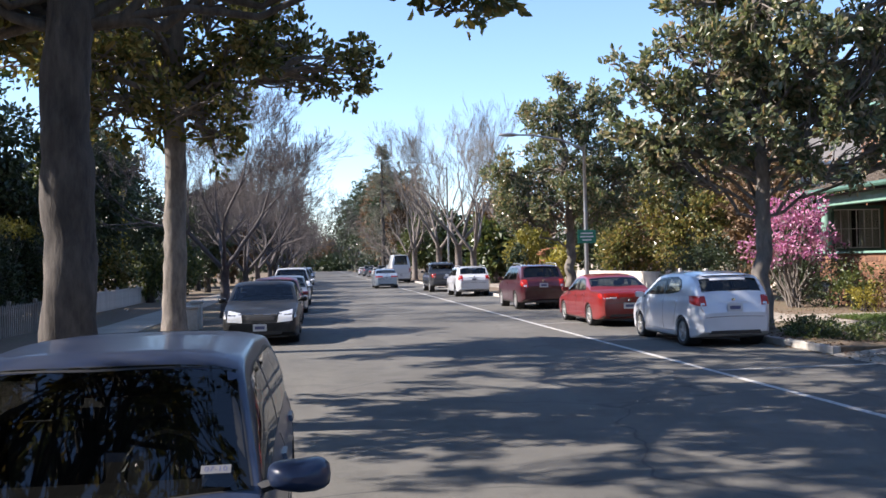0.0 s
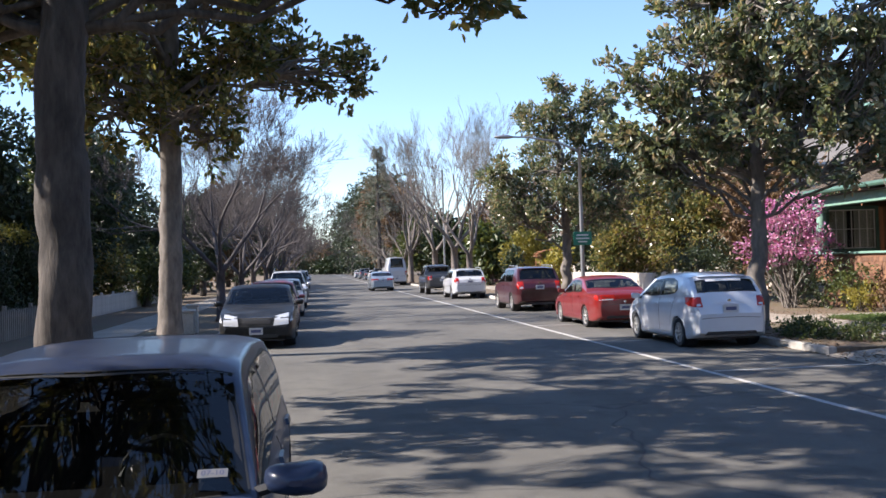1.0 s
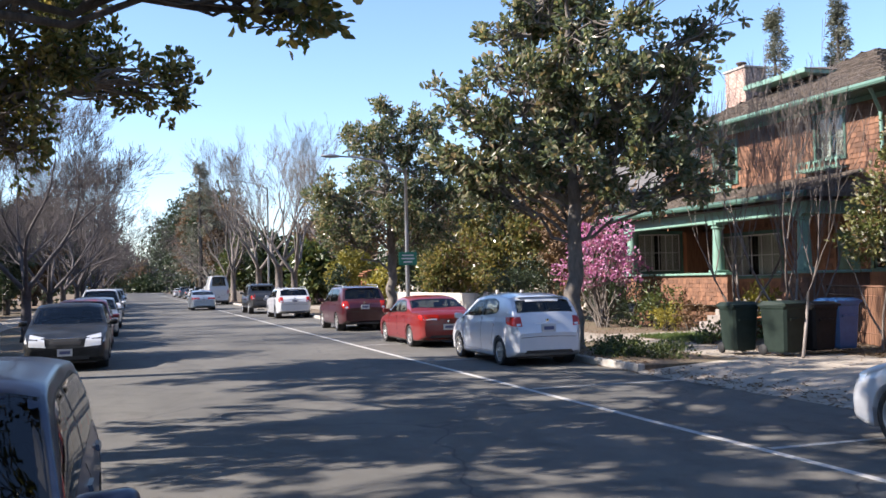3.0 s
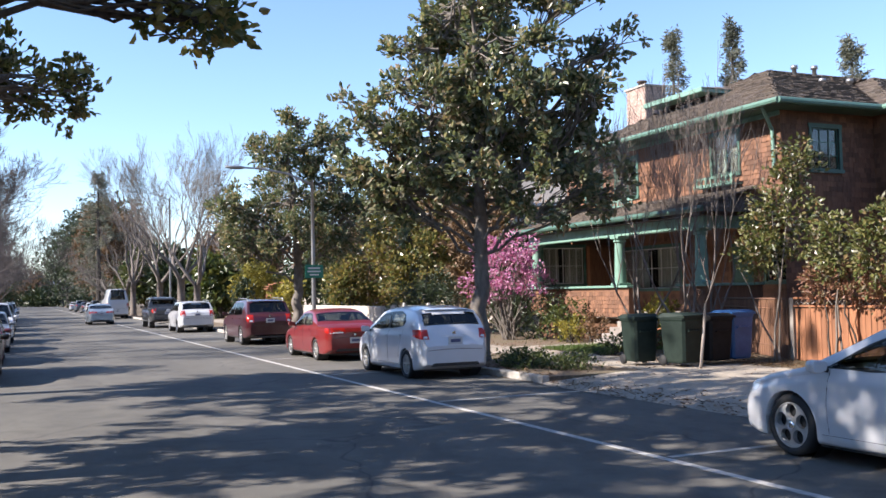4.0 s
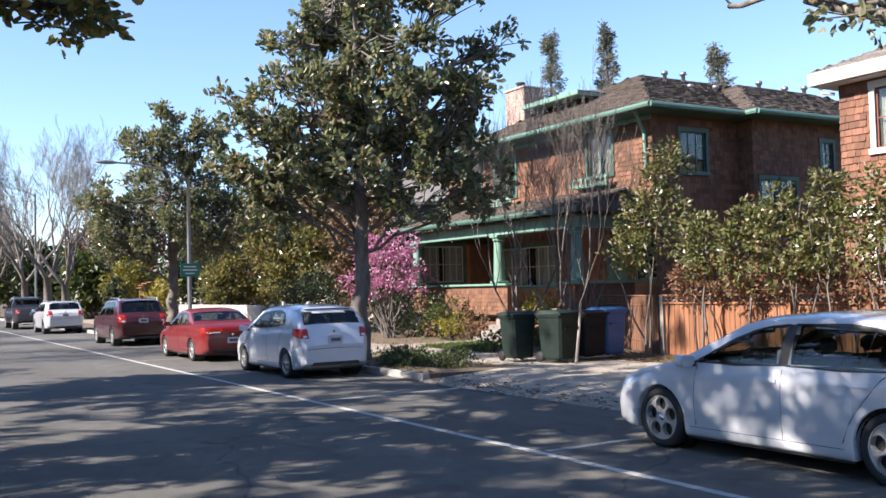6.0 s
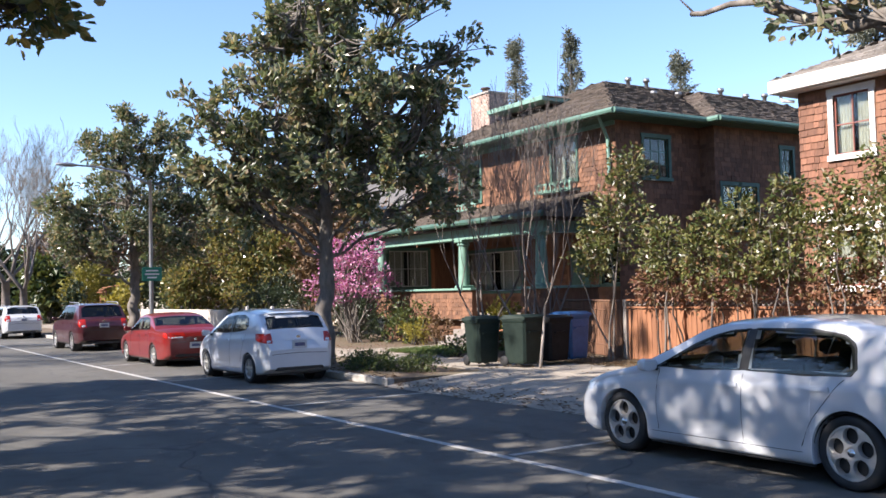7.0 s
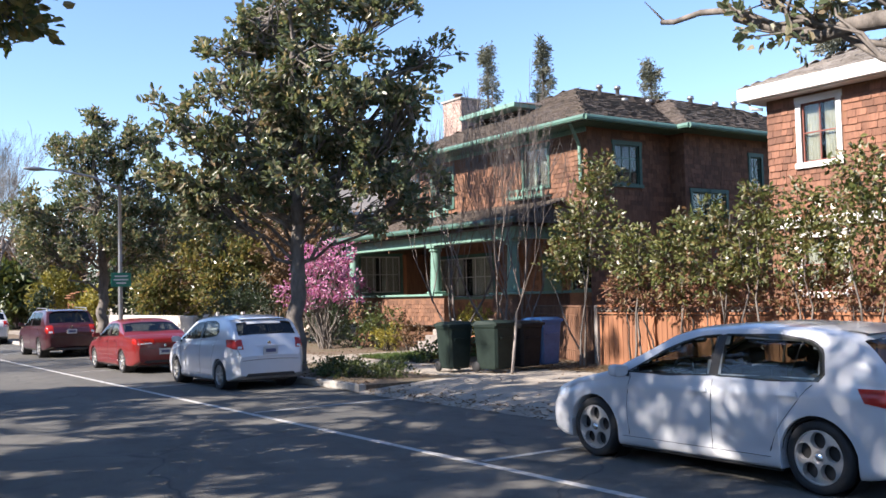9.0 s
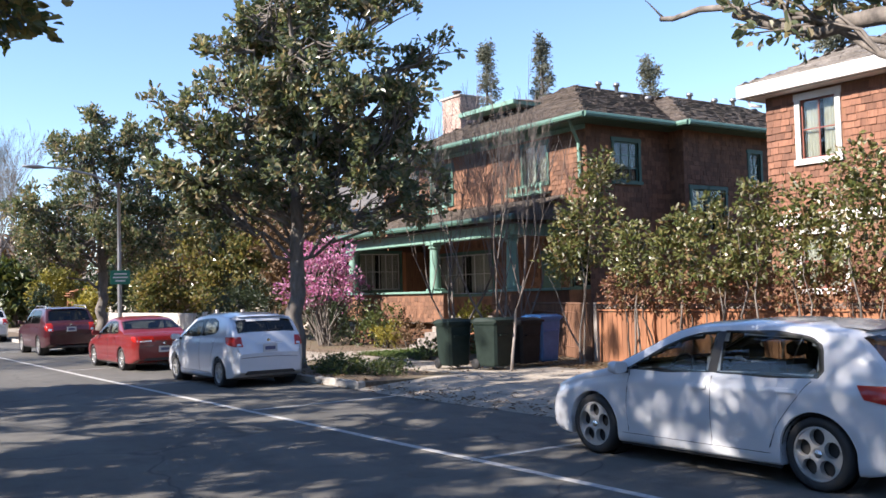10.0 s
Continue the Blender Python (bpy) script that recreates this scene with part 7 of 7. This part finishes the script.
END_BELT = ((2.0, 300.0, 8.0, 5.0, "brown"), (-5.0, 270.0, 7.0, 9.0, "dark"), (10.0, 270.0, 7.0, 11.0, "dark"), (4.0, 380.0, 12.0, 7.0, "dark"), (-9.0, 210.0, 6.0, 9.0, "brown"), (-6.5, 240.0, 5.0, 7.0, "brown"), (16.0, 340.0, 9.0, 9.0, "brown"), (-16.0, 300.0, 9.0, 9.0, "dark"),
            # unseen clumps behind the camera, added for reflections and bounced light
            (20.0, -18.0, 5.0, 5.0, "dark"), (8.0, -40.0, 7.0, 7.0, "dark"), (-6.0, -34.0, 6.0, 6.0, "brown"), (26.0, -6.0, 5.0, 5.0, "shrub"))
KINDS = {"warm": (MAGNOLIA_WARM, "olive brown evergreen tree in a garden"), "brown": (BROWN_LEAF, "garden tree with dry tan leaves"), "dark": (DARK_LEAF, "dense dark evergreen tree"), "yellow": (YELLOW_LEAF, "yellow green garden shrub"), "shrub": (SHRUB_LEAF, "leafy green garden tree")}
for k, (x, y, r, z, kind) in enumerate(RIGHT_BELT + LEFT_BELT + END_BELT):
    near = y < 70
    clump("garden_tree", (x, y, 0.12), (r, r, z), KINDS[kind][0], 100 + k, KINDS[kind][1], int((480 if near else 230) * min(3, r * z / 4)), 0.24 if near else 0.6)
tall_hedge = leafy("tall_hedge", (-9.2, 27.0, 0.12), [(0, -3.5, 1.5, 0.7, 1.6, 1.6), (0, -1, 1.5, 0.7, 1.8, 1.65), (0, 1.8, 1.5, 0.7, 1.8, 1.6), (0, 4.5, 1.5, 0.7, 1.6, 1.6)], DARK_LEAF, 90, "tall dark clipped hedge by the fence", "hedge", 0.12, 9, 1.0, 6)
leafy("yellow_shrub", (-9.2, 27.0, 0.12), [(0, -3, 3.05, 0.6, 2.0, 0.22), (0, 0.5, 3.05, 0.6, 2.0, 0.22), (0, 4, 3.05, 0.6, 2.0, 0.22)], YELLOW_LEAF, 91, "sunlit yellow shrub growth above a dark hedge", "hedge", 0.12, 8, 1.2, 2)

conifer((9.0, 128.0, 0.12), 18.0, 6.5, 1, "tall dark cedar beyond the street trees")
conifer((46.0, 59.0, 0.12), 21.5, 2.2, 2, "distant slim redwood tree")
conifer((51.0, 58.0, 0.12), 22.5, 2.2, 3, "distant slim redwood tree")
conifer((56.0, 51.0, 0.12), 20.0, 3.6, 4, "distant redwood tree with broad top")
conifer((34.0, 21.0, 0.12), 13.5, 3.4, 5, "dark pine behind the shingle house")
tan_tree = [g.mesh("tan_tree", BARK_PALE, True) for g in bare_mesh(25, 9.0, 0.2, 1.6, 0.8, 6, 0.15, (3, 3))]
for k, (x, y, s) in enumerate(((9.5, 118, 1.1), (11.0, 140, 1.2), (12.5, 92, 0.9), (20, 56, 0.9), (24, 62, 1.0))):
    bare_tree("bare_tree", tan_tree, BARK_PALE, (x, y, 0.12), 50 * k, s, "rounded leafless tree with pale tan twigs")

# ---- far parked vehicles and hills ----
VAN = dict(L=6.0, W=2.0, H=2.7, R=0.36, axles=(1.9, -1.6), hatch=True, roof=0.86, floor=0.3, taper=0.08,
           top=[(-3.0, 1.2), (-2.97, 1.75), (1.0, 1.75), (1.6, 1.45), (2.3, 1.25), (2.8, 1.05), (3.0, 0.7)],
           cabin=(-2.95, -2.8, 1.2, 2.3), front_lamp=0.9, rear_lamp=1.2, rear_h=0.4, rear_w=0.12, plate=0.7, pillar=0.6, quarter=0.1, quarter_top=0.1, privacy=True)
car("van", pose(7.9, 92.5, 0), VAN, WHITE_P, "tall white van parked at the kerb", "van", "cars parked on the right kerb")
far = [(8.1, 101.5, SUV, WHITE_P), (8.1, 109.0, SEDAN, SILVER_P), (8.1, 116.5, SUV, DARK_P), (8.1, 126.0, SEDAN, WHITE_P), (8.1, 136.0, BIG_SEDAN, DARK_P), (8.1, 150.0, SUV, GREY_P), (8.1, 168.0, SEDAN, SILVER_P)]
for x, y, spec, p in far:
    car("parked_car", pose(x, y, 0), dict(spec, step=0.14), p, "parked car far down the street", group="cars parked on the right kerb")
for y, spec, p in ((54.5, BIG_SEDAN, GREY_P), (63.0, SUV, DARK_P), (75.0, SEDAN, SILVER_P), (90.0, SUV, WHITE_P), (110.0, SEDAN, GREY_P)):
    car("parked_car", pose(-1.2, y, 0, 0, 0, towards), dict(spec, step=0.14), p, "parked car far down the street", group="cars parked on the left kerb")
# the air's haze is painted as the hills' blue base colour
hx = np.linspace(-1600, 1900, 70)
ridge = [45 + 22 * noise.noise((x * 0.004, 3.1, 0)) + 9 * noise.noise((x * 0.02, 7.7, 0)) for x in hx]
fixed("backdrop", Geo().grid([[(x, 2000.0, -5.0) for x in hx], [(x, 2120.0, z * 0.6) for x, z in zip(hx, ridge)], [(x, 2300.0, z) for x, z in zip(hx, ridge)], [(x, 2600.0, -5.0) for x in hx]]),
      surface("hazy hills", (0.13, 0.18, 0.27), (0.17, 0.22, 0.31), 0.004, 1.0, 0.002), "distant hazy blue hills", "hills")

litter()
grass_patch(13.4, 15.8, 20.9, 23.5, 2600, 4)

stake = thing("garden_stake", pose(12.62, 15.62, 0.14, -8, 14, 0), "grey wooden stake leaning on the bins", "stake")
part("shaft", Geo().tube([(0, 0, 0), (0.02, 0.01, 0.7), (0.0, 0.0, 1.35)], [0.035, 0.03, 0.025], 7), GREY_WOOD, stake, smooth=True)
for k, (x, y) in enumerate(((-3.3, 26.0), (-3.35, 27.3))):
    b = thing("utility_post", pose(x, y, 0.12), "short pale concrete post on the verge", "post")
    part("shaft", Geo().box(-0.14, 0.14, -0.14, 0.14, -0.03, 0.62 + 0.1 * k, bevel=0.02), STUCCO, b)
    part("cap", Geo().box(-0.18, 0.18, -0.18, 0.18, 0.62 + 0.1 * k, 0.7 + 0.1 * k, bevel=0.02), STUCCO, b)
picket_fence(13.7, 32.0, 36.2, PICKET_M, "short run of white pickets by the pavement", 1.3)


def far_woods(name, spots, seed, leaf, label):
    """Woods too far off to tell the trees apart: many uneven clumps in one mesh."""
    rng = np.random.default_rng(seed)
    g = Geo()
    for x, y, r, h in spots:
        for k in range(5):
            o = (x + rng.normal(0, r * 0.5), y + rng.normal(0, r * 0.4), h * rng.uniform(0.25, 0.72))
            c, u = shell(rng, o, (r * 0.7, r * 0.7, h * 0.32), 36, 0.4)
            c[:, 2] = np.maximum(c[:, 2], 0.1)
            v, f = leaves_at(rng, c, u, 5, 1.05, 0.34, 0.8, 0.4)
            g.add(v, f)
    tagged(part(name, g, leaf), label, "trees", kind="stuff")


rw = np.random.default_rng(77)
far_woods("far_woods", [(x + rw.normal(0, 2), 300 + rw.uniform(-30, 90), 6.0, rw.uniform(6, 9) if abs(x - 3) > 9 else 5.5) for x in np.arange(-75, 95, 4.2)], 1, DARK_LEAF, "dark line of trees at the street's end")
far_woods("far_woods", [(rw.uniform(38, 62), y, 5.0, rw.uniform(5, 8)) for y in np.arange(-30, 170, 6)], 2, DARK_LEAF, "dark trees behind the right-hand gardens")
far_woods("far_woods", [(rw.uniform(-48, -26), y, 5.0, rw.uniform(7, 11)) for y in np.arange(-30, 200, 6)], 3, DARK_LEAF, "dark trees behind the left-hand gardens")
# never in view: added to close off the sky behind the camera
far_woods("far_woods", [(x, -48 + rw.uniform(-6, 6), 5.0, rw.uniform(6, 10)) for x in np.arange(-45, 60, 6)], 4, DARK_LEAF, "unseen dark trees added behind the camera for reflections")
